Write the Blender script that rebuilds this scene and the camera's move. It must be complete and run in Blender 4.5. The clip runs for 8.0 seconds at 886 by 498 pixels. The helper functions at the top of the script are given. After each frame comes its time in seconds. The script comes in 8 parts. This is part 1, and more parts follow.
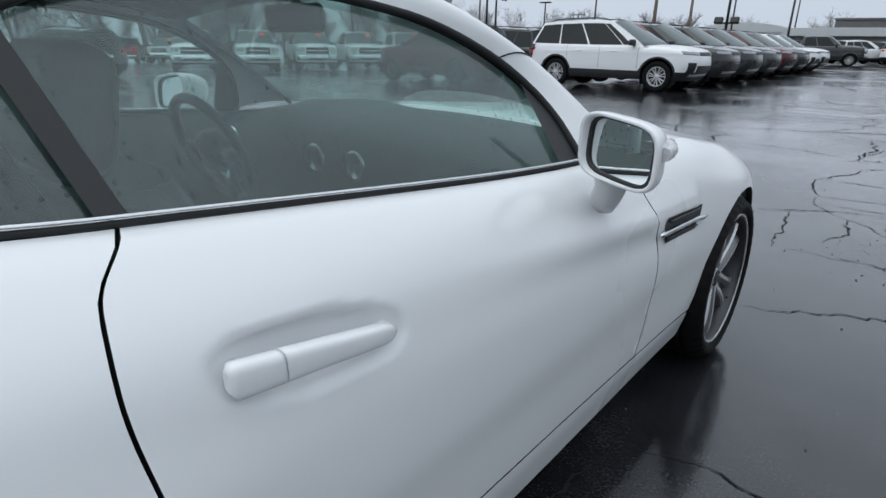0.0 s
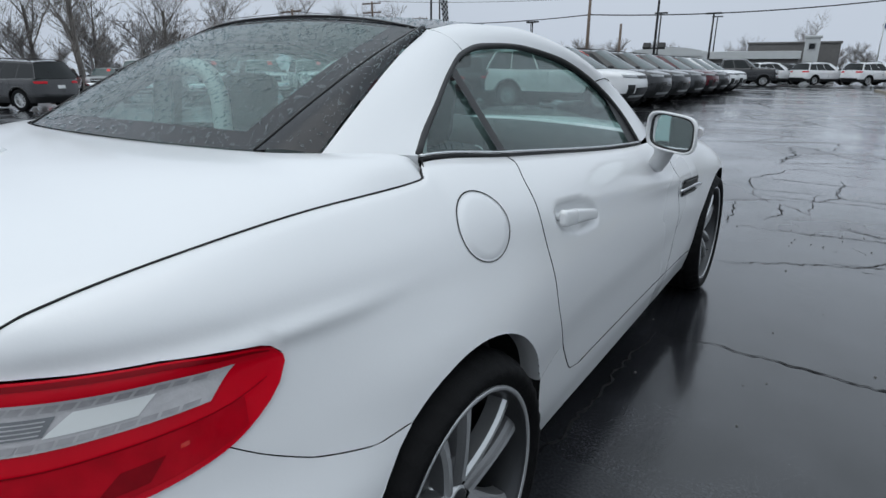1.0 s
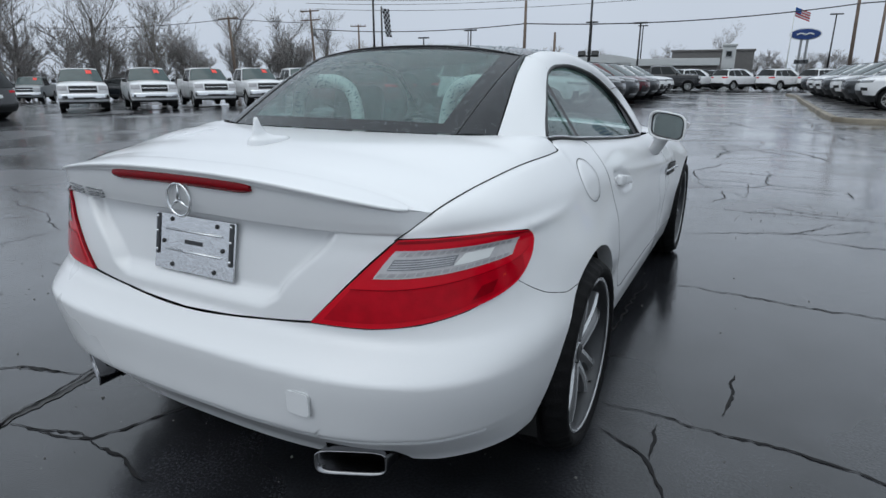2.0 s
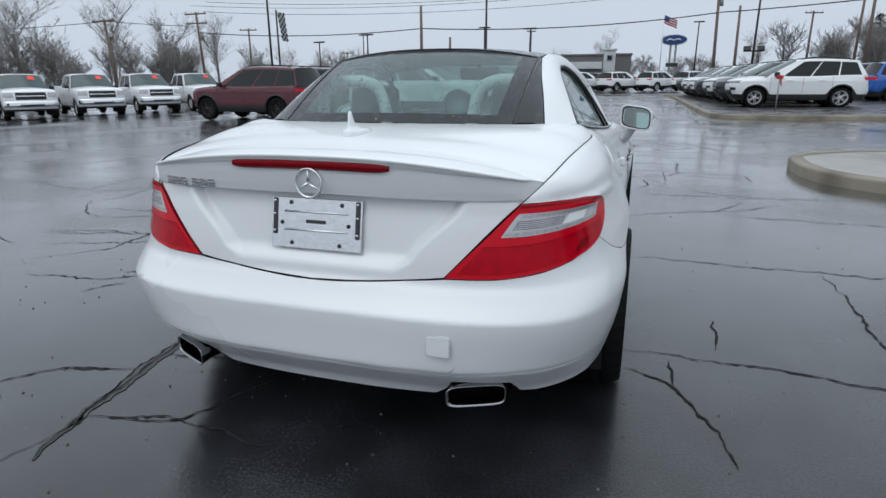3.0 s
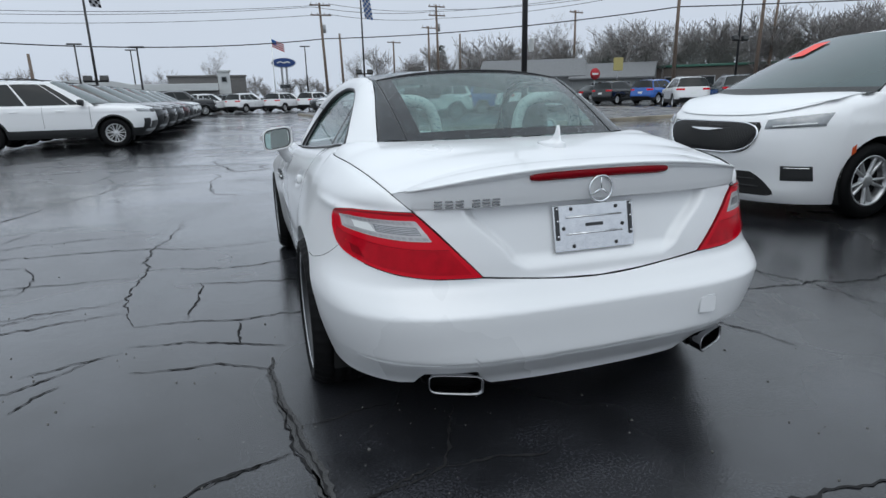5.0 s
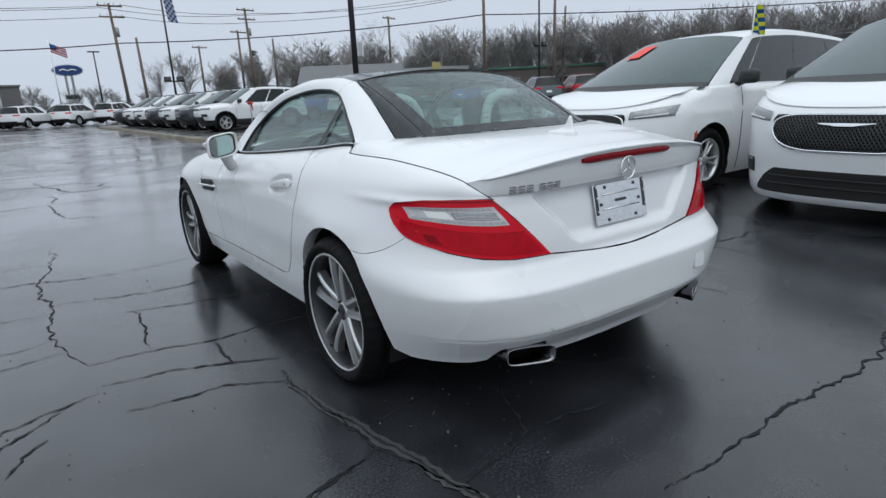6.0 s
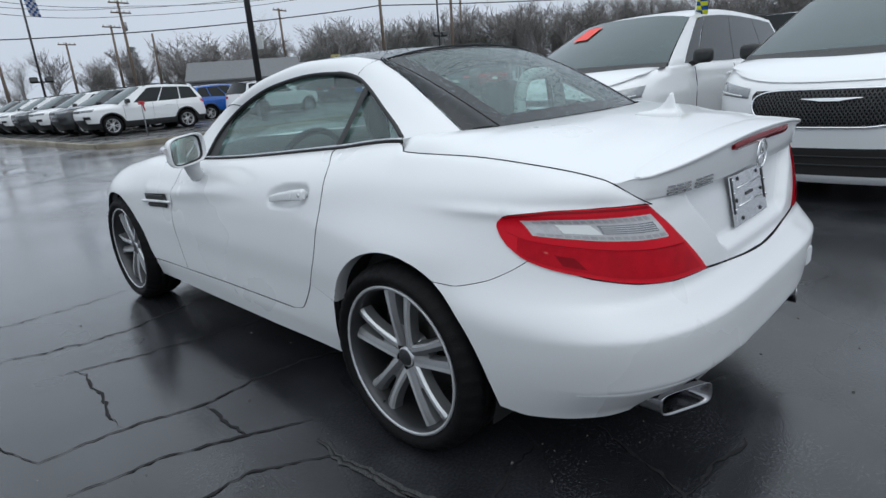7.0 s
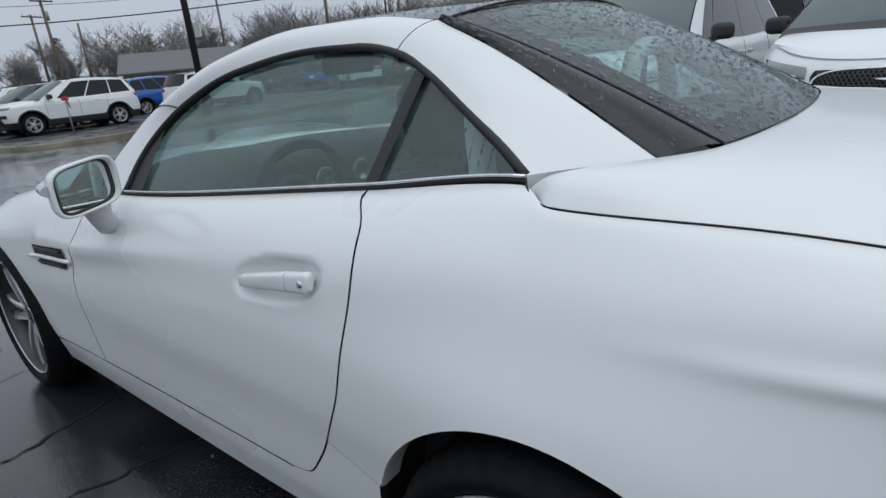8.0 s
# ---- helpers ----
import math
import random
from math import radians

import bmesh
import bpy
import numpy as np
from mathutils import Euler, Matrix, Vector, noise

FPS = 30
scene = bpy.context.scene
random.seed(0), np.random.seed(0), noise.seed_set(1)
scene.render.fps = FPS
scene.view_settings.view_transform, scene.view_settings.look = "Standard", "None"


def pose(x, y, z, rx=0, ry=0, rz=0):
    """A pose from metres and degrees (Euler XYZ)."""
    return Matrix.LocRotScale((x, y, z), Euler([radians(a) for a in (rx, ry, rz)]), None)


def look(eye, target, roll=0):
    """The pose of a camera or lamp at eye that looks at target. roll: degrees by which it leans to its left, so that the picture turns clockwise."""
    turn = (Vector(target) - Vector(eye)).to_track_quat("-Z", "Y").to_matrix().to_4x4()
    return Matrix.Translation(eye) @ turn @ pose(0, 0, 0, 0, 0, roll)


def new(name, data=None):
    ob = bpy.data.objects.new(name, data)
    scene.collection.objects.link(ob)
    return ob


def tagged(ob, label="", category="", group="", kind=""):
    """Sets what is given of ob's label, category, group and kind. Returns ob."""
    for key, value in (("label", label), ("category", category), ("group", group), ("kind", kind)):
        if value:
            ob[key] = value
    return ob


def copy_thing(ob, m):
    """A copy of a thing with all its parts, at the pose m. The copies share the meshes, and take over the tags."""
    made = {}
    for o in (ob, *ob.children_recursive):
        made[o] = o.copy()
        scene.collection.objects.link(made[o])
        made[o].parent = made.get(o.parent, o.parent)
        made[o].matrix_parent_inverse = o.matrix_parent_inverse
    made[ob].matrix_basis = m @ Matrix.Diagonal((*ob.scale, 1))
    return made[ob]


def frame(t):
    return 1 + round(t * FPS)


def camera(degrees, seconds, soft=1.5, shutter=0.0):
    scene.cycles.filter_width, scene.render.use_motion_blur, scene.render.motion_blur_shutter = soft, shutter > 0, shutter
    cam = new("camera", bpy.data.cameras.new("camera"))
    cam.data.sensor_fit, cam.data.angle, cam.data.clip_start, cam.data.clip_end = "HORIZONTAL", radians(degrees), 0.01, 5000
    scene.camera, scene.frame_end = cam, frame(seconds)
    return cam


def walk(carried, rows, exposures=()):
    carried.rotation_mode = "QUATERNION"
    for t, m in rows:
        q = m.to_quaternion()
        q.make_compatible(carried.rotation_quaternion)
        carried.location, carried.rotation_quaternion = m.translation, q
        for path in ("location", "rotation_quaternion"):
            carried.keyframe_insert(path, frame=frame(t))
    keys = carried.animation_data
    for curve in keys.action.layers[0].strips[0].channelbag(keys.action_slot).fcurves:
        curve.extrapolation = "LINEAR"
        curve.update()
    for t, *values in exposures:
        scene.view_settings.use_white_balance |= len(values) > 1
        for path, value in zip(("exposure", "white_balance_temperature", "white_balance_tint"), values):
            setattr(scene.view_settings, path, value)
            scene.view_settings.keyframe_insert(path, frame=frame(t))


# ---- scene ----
import functools

cam = camera(75.0, 8.0, soft=1.5)
PATH = [
    (0, (1.34, -1.014, 1.133), (0.14, 0.437, 0.458), 1.0),
    (0.5, (1.356, -1.533, 1.147), (0.227, -0.006, 0.517), 0.8),
    (1, (1.366, -2.054, 1.146), (0.299, -0.471, 0.55), 0.3),
    (1.5, (1.321, -2.526, 1.158), (0.326, -0.892, 0.574), 0.3),
    (2.8, (1.014, -3.39, 1.174), (0.343, -1.592, 0.611), -0.4),
    (3, (0.881, -3.442, 1.151), (0.286, -1.617, 0.589), -0.4),
    (3.5, (0.424, -3.56, 1.15), (0.057, -1.674, 0.593), -0.5),
    (4, (-0.055, -3.627, 1.14), (-0.127, -1.703, 0.599), -0.6),
    (5.5, (-1.498, -3.501, 1.178), (-0.598, -1.787, 0.676), -2.0),
    (6, (-1.818, -3.331, 1.163), (-0.697, -1.758, 0.645), -2.7),
    (6.5, (-1.975, -2.955, 1.153), (-0.706, -1.507, 0.611), -3.6),
    (7, (-1.935, -2.53, 1.151), (-0.58, -1.17, 0.591), -4.4),
    (7.5, (-1.712, -2.041, 1.163), (-0.309, -0.741, 0.579), -5.4),
    (8, (-1.437, -1.588, 1.157), (0.012, -0.353, 0.545), -5.5),
]
walk(cam, [(t, look(eye, target, roll)) for t, eye, target, roll in PATH], exposures=((0.0, 0.08), (0.8, -0.06), (1.5, -0.06), (3.0, 0.08), (6.0, 0.08), (7.0, 0.06), (8.0, -0.22)))

# world: a rainy, overcast sky with one very soft sun
world = bpy.data.worlds.new("overcast_sky")
scene.world = world
world.use_nodes = True
wn, wl = world.node_tree.nodes, world.node_tree.links
wn.clear()
sky = wn.new("ShaderNodeTexSky")
sky.sky_type, sky.sun_disc = "NISHITA", False
sky.sun_elevation, sky.sun_rotation = radians(48), radians(200)
sky.dust_density, sky.air_density = 6.0, 1.0
bw = wn.new("ShaderNodeRGBToBW")
wl.new(sky.outputs[0], bw.inputs[0])
sky_bg = wn.new("ShaderNodeBackground")
sky_bg.inputs["Strength"].default_value = 0.012
wl.new(bw.outputs[0], sky_bg.inputs["Color"])
# grey at the horizon, brighter cloud overhead
geo = wn.new("ShaderNodeTexCoord")
split = wn.new("ShaderNodeSeparateXYZ")
wl.new(geo.outputs["Generated"], split.inputs[0])
ramp = wn.new("ShaderNodeValToRGB")
ramp.color_ramp.interpolation = "EASE"
ramp.color_ramp.elements[0].position, ramp.color_ramp.elements[1].position = 0.10, 0.80
ramp.color_ramp.elements[0].color = (0.560, 0.632, 0.735, 1)
ramp.color_ramp.elements[1].color = (0.92, 1.04, 1.15, 1)
wl.new(split.outputs["Z"], ramp.inputs[0])
cloud = wn.new("ShaderNodeTexNoise")
cloud.inputs["Scale"].default_value = 3.0
cloud.inputs["Detail"].default_value = 5
mixc = wn.new("ShaderNodeMix")
mixc.data_type, mixc.blend_type = "RGBA", "MULTIPLY"
mixc.inputs["Factor"].default_value = 0.12
wl.new(ramp.outputs[0], mixc.inputs["A"])
wl.new(cloud.outputs["Fac"], mixc.inputs["B"])
cloud_bg = wn.new("ShaderNodeBackground")
cloud_bg.inputs["Strength"].default_value = 1.02
wl.new(mixc.outputs["Result"], cloud_bg.inputs["Color"])
add = wn.new("ShaderNodeAddShader")
wl.new(sky_bg.outputs[0], add.inputs[0])
wl.new(cloud_bg.outputs[0], add.inputs[1])
wout = wn.new("ShaderNodeOutputWorld")
wl.new(add.outputs[0], wout.inputs[0])
sun_data = bpy.data.lights.new("sun", "SUN")
sun_data.energy, sun_data.angle, sun_data.color = 0.5, radians(60), (1.0, 0.98, 0.95)
sun = new("sun", sun_data)
sun.matrix_world = look((-1.5, -3, 12), (0, 0, 0))

# ---- materials ----
def shader(name, color, rough=0.5, metal=0.0, coat=0.0, vary=0.0, scale=8.0, bump=0.0, bscale=60.0, rvary=0.0, spec=0.5, random_value=0.0, stain=None, stain_scale=0.6):
    """A principled material with variation at two scales and a fine relief."""
    m = bpy.data.materials.new(name)
    m.use_nodes = True
    n, l = m.node_tree.nodes, m.node_tree.links
    b = n["Principled BSDF"]
    b.inputs["Roughness"].default_value, b.inputs["Metallic"].default_value = rough, metal
    b.inputs["Coat Weight"].default_value, b.inputs["Coat Roughness"].default_value = coat, 0.06
    b.inputs["Specular IOR Level"].default_value = spec
    b.inputs["Base Color"].default_value = (*color, 1)
    co = n.new("ShaderNodeTexCoord")
    last = None
    if vary or stain:
        t = n.new("ShaderNodeTexNoise")
        t.inputs["Scale"].default_value, t.inputs["Detail"].default_value = scale, 6
        l.new(co.outputs["Object"], t.inputs["Vector"])
        mix = n.new("ShaderNodeMix")
        mix.data_type = "RGBA"
        mix.inputs["A"].default_value = (*[c * (1 - vary) for c in color], 1)
        mix.inputs["B"].default_value = (*[min(1, c * (1 + vary)) for c in color], 1)
        l.new(t.outputs["Fac"], mix.inputs["Factor"])
        last = mix.outputs["Result"]
        if stain:
            t2 = n.new("ShaderNodeTexNoise")
            t2.inputs["Scale"].default_value, t2.inputs["Detail"].default_value = stain_scale, 4
            l.new(co.outputs["Object"], t2.inputs["Vector"])
            r2 = n.new("ShaderNodeValToRGB")
            r2.color_ramp.elements[0].position, r2.color_ramp.elements[1].position = 0.45, 0.68
            l.new(t2.outputs["Fac"], r2.inputs[0])
            m2 = n.new("ShaderNodeMix")
            m2.data_type = "RGBA"
            m2.inputs["B"].default_value = (*stain, 1)
            l.new(r2.outputs[0], m2.inputs["Factor"])
            l.new(last, m2.inputs["A"])
            last = m2.outputs["Result"]
    if random_value:
        inf = n.new("ShaderNodeObjectInfo")
        hs = n.new("ShaderNodeHueSaturation")
        mp = n.new("ShaderNodeMapRange")
        mp.inputs["To Min"].default_value, mp.inputs["To Max"].default_value = 1 - random_value, 1 + random_value
        l.new(inf.outputs["Random"], mp.inputs["Value"])
        l.new(mp.outputs[0], hs.inputs["Value"])
        if last:
            l.new(last, hs.inputs["Color"])
        else:
            hs.inputs["Color"].default_value = (*color, 1)
        last = hs.outputs[0]
    if last:
        l.new(last, b.inputs["Base Color"])
    if rvary:
        t3 = n.new("ShaderNodeTexNoise")
        t3.inputs["Scale"].default_value, t3.inputs["Detail"].default_value = scale * 0.4, 5
        l.new(co.outputs["Object"], t3.inputs["Vector"])
        mr = n.new("ShaderNodeMapRange")
        mr.inputs["From Min"].default_value, mr.inputs["From Max"].default_value = 0.3, 0.7
        mr.inputs["To Min"].default_value, mr.inputs["To Max"].default_value = max(0.02, rough - rvary), rough + rvary
        l.new(t3.outputs["Fac"], mr.inputs["Value"])
        l.new(mr.outputs[0], b.inputs["Roughness"])
    if bump:
        t4 = n.new("ShaderNodeTexNoise")
        t4.inputs["Scale"].default_value, t4.inputs["Detail"].default_value = bscale, 4
        l.new(co.outputs["Object"], t4.inputs["Vector"])
        bp = n.new("ShaderNodeBump")
        bp.inputs["Strength"].default_value, bp.inputs["Distance"].default_value = bump, 0.01
        l.new(t4.outputs["Fac"], bp.inputs["Height"])
        l.new(bp.outputs[0], b.inputs["Normal"])
    return m


def clear_glass(name, tint, gloss_rough=0.02, gloss=0.08, film=0.0):
    """Thin tinted glass: what is behind shows through, and the surface mirrors by Fresnel."""
    m = bpy.data.materials.new(name)
    m.use_nodes = True
    n, l = m.node_tree.nodes, m.node_tree.links
    n.clear()
    tr, gl = n.new("ShaderNodeBsdfTransparent"), n.new("ShaderNodeBsdfGlossy")
    tr.inputs["Color"].default_value = (*tint, 1)
    gl.inputs["Roughness"].default_value = gloss_rough
    lw = n.new("ShaderNodeLayerWeight")
    pw = n.new("ShaderNodeMath")
    pw.operation = "POWER"
    pw.inputs[1].default_value = 5.0
    l.new(lw.outputs["Facing"], pw.inputs[0])
    fr = n.new("ShaderNodeMath")
    fr.operation = "MULTIPLY_ADD"
    fr.inputs[1].default_value, fr.inputs[2].default_value = 1.0 - gloss, gloss
    l.new(pw.outputs[0], fr.inputs[0])
    mx, out = n.new("ShaderNodeMixShader"), n.new("ShaderNodeOutputMaterial")
    l.new(fr.outputs[0], mx.inputs[0])
    if film:
        # a mist of fine droplets lies on the pane
        df, fm, tn = n.new("ShaderNodeBsdfDiffuse"), n.new("ShaderNodeMixShader"), n.new("ShaderNodeTexNoise")
        df.inputs["Color"].default_value = (0.15, 0.235, 0.23, 1)
        tn.inputs["Scale"].default_value, tn.inputs["Detail"].default_value = 9.0, 8
        co = n.new("ShaderNodeTexCoord")
        l.new(co.outputs["Object"], tn.inputs["Vector"])
        mr = n.new("ShaderNodeMapRange")
        mr.inputs["From Min"].default_value, mr.inputs["From Max"].default_value = 0.3, 0.7
        mr.inputs["To Min"].default_value, mr.inputs["To Max"].default_value = film * 0.7, film * 1.3
        l.new(tn.outputs["Fac"], mr.inputs["Value"])
        l.new(mr.outputs[0], fm.inputs[0])
        l.new(tr.outputs[0], fm.inputs[1])
        l.new(df.outputs[0], fm.inputs[2])
        l.new(fm.outputs[0], mx.inputs[1])
    else:
        l.new(tr.outputs[0], mx.inputs[1])
    l.new(gl.outputs[0], mx.inputs[2])
    l.new(mx.outputs[0], out.inputs[0])
    return m


WHITE = shader("white_paint", (0.76, 0.77, 0.78), 0.30, coat=0.7, vary=0.015, scale=1.5, bump=0.02, bscale=220, rvary=0.05)
WHITE2 = shader("white_fleet_paint", (0.78, 0.79, 0.80), 0.3, coat=0.7, vary=0.02, scale=1.2)
MAROON = shader("maroon_paint", (0.085, 0.004, 0.011), 0.22, coat=0.3, vary=0.1, scale=2)
BLACKP = shader("black_paint", (0.008, 0.009, 0.011), 0.22, coat=0.8, vary=0.2, scale=2)
GREYP = shader("grey_paint", (0.045, 0.05, 0.056), 0.25, coat=0.8, vary=0.1, scale=2)
SILVERP = shader("silver_paint", (0.38, 0.40, 0.41), 0.3, metal=0.4, coat=0.6, vary=0.05, scale=2)
BLUEP = shader("blue_paint", (0.010, 0.10, 0.42), 0.25, coat=0.8, vary=0.08, scale=2)
GREENP = shader("slate_green_paint", (0.05, 0.075, 0.085), 0.25, coat=0.8, vary=0.1, scale=2)
REDP = shader("red_paint", (0.25, 0.012, 0.014), 0.25, coat=0.8, vary=0.1, scale=2)
# near-black; on the body panels' turned-in edges it paints the gap's shade
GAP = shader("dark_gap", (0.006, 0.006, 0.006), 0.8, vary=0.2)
RUBBER = shader("tyre_rubber", (0.0065, 0.0065, 0.007), 0.6, spec=0.12, vary=0.35, scale=30, bump=0.25, bscale=180)
SEAL = shader("window_seal_rubber", (0.012, 0.012, 0.013), 0.45, vary=0.2, scale=40)
PLASTIC = shader("black_plastic", (0.016, 0.017, 0.018), 0.5, vary=0.25, scale=50, bump=0.15, bscale=300)
GLOSSBLACK = shader("gloss_black_panel", (0.008, 0.009, 0.012), 0.10, coat=0.15, spec=0.35, vary=0.15, scale=12, bump=0.06, bscale=140)
ALLOY = shader("silver_alloy", (0.56, 0.57, 0.58), 0.26, metal=0.55, coat=0.3, vary=0.06, scale=30, bump=0.04, bscale=200)
MESHGREY = shader("dark_grille_mesh", (0.028, 0.029, 0.031), 0.3, coat=0.4, vary=0.2, scale=30)
ALLOY_DARK = shader("grey_alloy", (0.06, 0.062, 0.065), 0.4, metal=0.7, vary=0.1, scale=30)
ALLOY_MID = shader("silver_grey_alloy", (0.20, 0.203, 0.208), 0.35, metal=0.5, vary=0.1, scale=30)
CHROME = shader("chrome", (0.75, 0.76, 0.77), 0.08, metal=1.0, vary=0.04, scale=30)
STEEL = shader("brushed_steel", (0.70, 0.71, 0.72), 0.22, metal=1.0, vary=0.12, scale=40, bump=0.08, bscale=120)
DISC = shader("brake_disc_iron", (0.05, 0.048, 0.046), 0.45, metal=0.6, vary=0.2, scale=25)
REDLENS = shader("red_lens", (0.60, 0.002, 0.014), 0.06, spec=0.22, vary=0.12, scale=25, bump=0.05, bscale=90)
REDDARK = shader("dark_red_lens", (0.22, 0.001, 0.006), 0.08, spec=0.14, vary=0.2, scale=60)
CLEARLENS = shader("clear_lens", (0.50, 0.49, 0.50), 0.12, coat=1.0, vary=0.25, scale=40, bump=0.3, bscale=60)
CELL = shader("light_cell", (0.37, 0.36, 0.37), 0.15, coat=1.0, vary=0.4, scale=60)
REDMID = shader("mid_red_lens", (0.43, 0.001, 0.010), 0.07, spec=0.16, vary=0.35, scale=30, bump=0.05, bscale=90)
AMBER = shader("amber_lens", (0.55, 0.08, 0.02), 0.2, coat=1.0, vary=0.1)
LAMPGREY = shader("headlamp_interior", (0.22, 0.23, 0.24), 0.15, metal=0.5, coat=1.0, vary=0.4, scale=18)
LEATHER = shader("black_leather", (0.022, 0.022, 0.024), 0.5, vary=0.3, scale=30, bump=0.2, bscale=150)
DASH = shader("dark_dashboard", (0.048, 0.05, 0.052), 0.6, vary=0.2, scale=40, bump=0.15, bscale=250)
HOOP = shader("pale_grey_hoop", (0.72, 0.74, 0.74), 0.35, vary=0.05, scale=20)
GLASS = clear_glass("tinted_glass", (0.68, 0.87, 0.83), film=0.28)
GLASS_SIDE = clear_glass("tinted_side_glass", (0.78, 0.93, 0.90), film=0.19)
DARKGLASS = shader("dark_vehicle_glass", (0.008, 0.011, 0.012), 0.03, vary=0.3, scale=3, spec=0.3)
SCREEN = shader("windscreen_glass", (0.030, 0.056, 0.057), 0.03, vary=0.35, scale=2.5, spec=0.6)
EXHAUST = shader("exhaust_steel", (0.30, 0.30, 0.31), 0.16, metal=1.0, vary=0.15, scale=40)
MIRROR = shader("mirror_glass", (0.80, 0.84, 0.84), 0.02, metal=1.0, vary=0.01)
GLOW = shader("red_reflector_glint", (0.6, 0.02, 0.01), 0.1, coat=1.0, vary=0.1)
WATER = clear_glass("water_drop", (0.70, 0.76, 0.77), gloss=0.05)
STICKER = shader("orange_red_sticker", (0.85, 0.06, 0.04), 0.5, vary=0.05)
PAPER = shader("white_paper", (0.75, 0.77, 0.76), 0.6, vary=0.05)


# ---- helpers for meshes ----
def pchip(xs, ys):
    """A smooth, overshoot-free curve through points."""
    xs, ys = np.array(xs, float), np.array(ys, float)
    if xs[0] > xs[-1]:
        xs, ys = xs[::-1], ys[::-1]
    h, d = np.diff(xs), np.diff(ys) / np.diff(xs)
    m = np.zeros(len(xs))
    m[0], m[-1] = d[0], d[-1]
    for i in range(1, len(xs) - 1):
        if d[i - 1] * d[i] > 0:
            w1, w2 = 2 * h[i] + h[i - 1], h[i] + 2 * h[i - 1]
            m[i] = (w1 + w2) / (w1 / d[i - 1] + w2 / d[i])

    def f(x):
        x = min(max(x, xs[0]), xs[-1])
        i = min(max(int(np.searchsorted(xs, x)) - 1, 0), len(xs) - 2)
        s = (x - xs[i]) / h[i]
        return float((2 * s**3 - 3 * s**2 + 1) * ys[i] + (s**3 - 2 * s**2 + s) * h[i] * m[i] + (-2 * s**3 + 3 * s**2) * ys[i + 1] + (s**3 - s**2) * h[i] * m[i + 1])
    return f


def smooth(a, b, x):
    t = min(max((x - a) / (b - a), 0), 1)
    return t * t * (3 - 2 * t)


def spline(points, n):
    """n points at even steps along a smooth curve through the given points."""
    p = [Vector(q) for q in points]
    k = [0.0]
    for a, b in zip(p, p[1:]):
        k.append(k[-1] + (b - a).length)
    fs = [pchip(k, [q[i] for q in p]) for i in range(len(p[0]))]
    return [Vector([f(k[-1] * i / (n - 1)) for f in fs]) for i in range(n)]


def grid(bm, rows, mat_index=0, close=False):
    """Faces over a grid of places; returns its vertices."""
    vs = [[bm.verts.new(p) for p in r] for r in rows]
    for a, b in zip(vs, vs[1:]):
        m = len(a)
        for j in range(m if close else m - 1):
            q = (a[j], a[(j + 1) % m], b[(j + 1) % m], b[j])
            if len(set(q)) == 4:
                f = bm.faces.new(q)
                f.material_index, f.smooth = mat_index, True
    return vs


def mirror_bm(bm):
    """Adds the mirror image in x."""
    geo = bmesh.ops.duplicate(bm, geom=bm.verts[:] + bm.edges[:] + bm.faces[:])["geom"]
    for v in geo:
        if isinstance(v, bmesh.types.BMVert):
            v.co.x = -v.co.x
    bmesh.ops.reverse_faces(bm, faces=[f for f in geo if isinstance(f, bmesh.types.BMFace)])
    return bm


def flip_x(bm):
    for v in bm.verts:
        v.co.x = -v.co.x
    bmesh.ops.reverse_faces(bm, faces=bm.faces[:])
    return bm


def outward(bm, way):
    """Turns every face to look along a way."""
    way = Vector(way)
    for f in bm.faces:
        f.normal_update()
        if f.normal.dot(way) < 0:
            f.normal_flip()
    return bm


def box(bm, size, m=None, bevel=0.0, segs=2, mat_index=0):
    """A bevelled box of that size, round m's origin."""
    made = bmesh.ops.create_cube(bm, size=1.0, matrix=(m or Matrix()) @ Matrix.Diagonal((*size, 1)))["verts"]
    faces = set(f for v in made for f in v.link_faces)
    for f in faces:
        f.material_index = mat_index
    if bevel:
        edges = set(e for v in made for e in v.link_edges)
        out = bmesh.ops.bevel(bm, geom=list(edges), offset=bevel, segments=segs, profile=0.5, affect="EDGES")
        for f in out["faces"]:
            f.smooth, f.material_index = True, mat_index
    return bm


def lathe(bm, profile, n=32, m=None, mat_index=0):
    """Turns a profile of (radius, along) round the x axis."""
    m = m or Matrix()
    rows = []
    for i in range(n):
        a = 2 * math.pi * i / n
        rows.append([m @ Vector((x, r * math.cos(a), r * math.sin(a))) for r, x in profile])
    rows.append(rows[0])
    vs = [[bm.verts.new(p) for p in r] for r in rows[:-1]]
    vs.append(vs[0])
    for a, b in zip(vs, vs[1:]):
        for j in range(len(a) - 1):
            f = bm.faces.new((a[j], a[j + 1], b[j + 1], b[j]))
            f.material_index, f.smooth = mat_index, True
    return bm


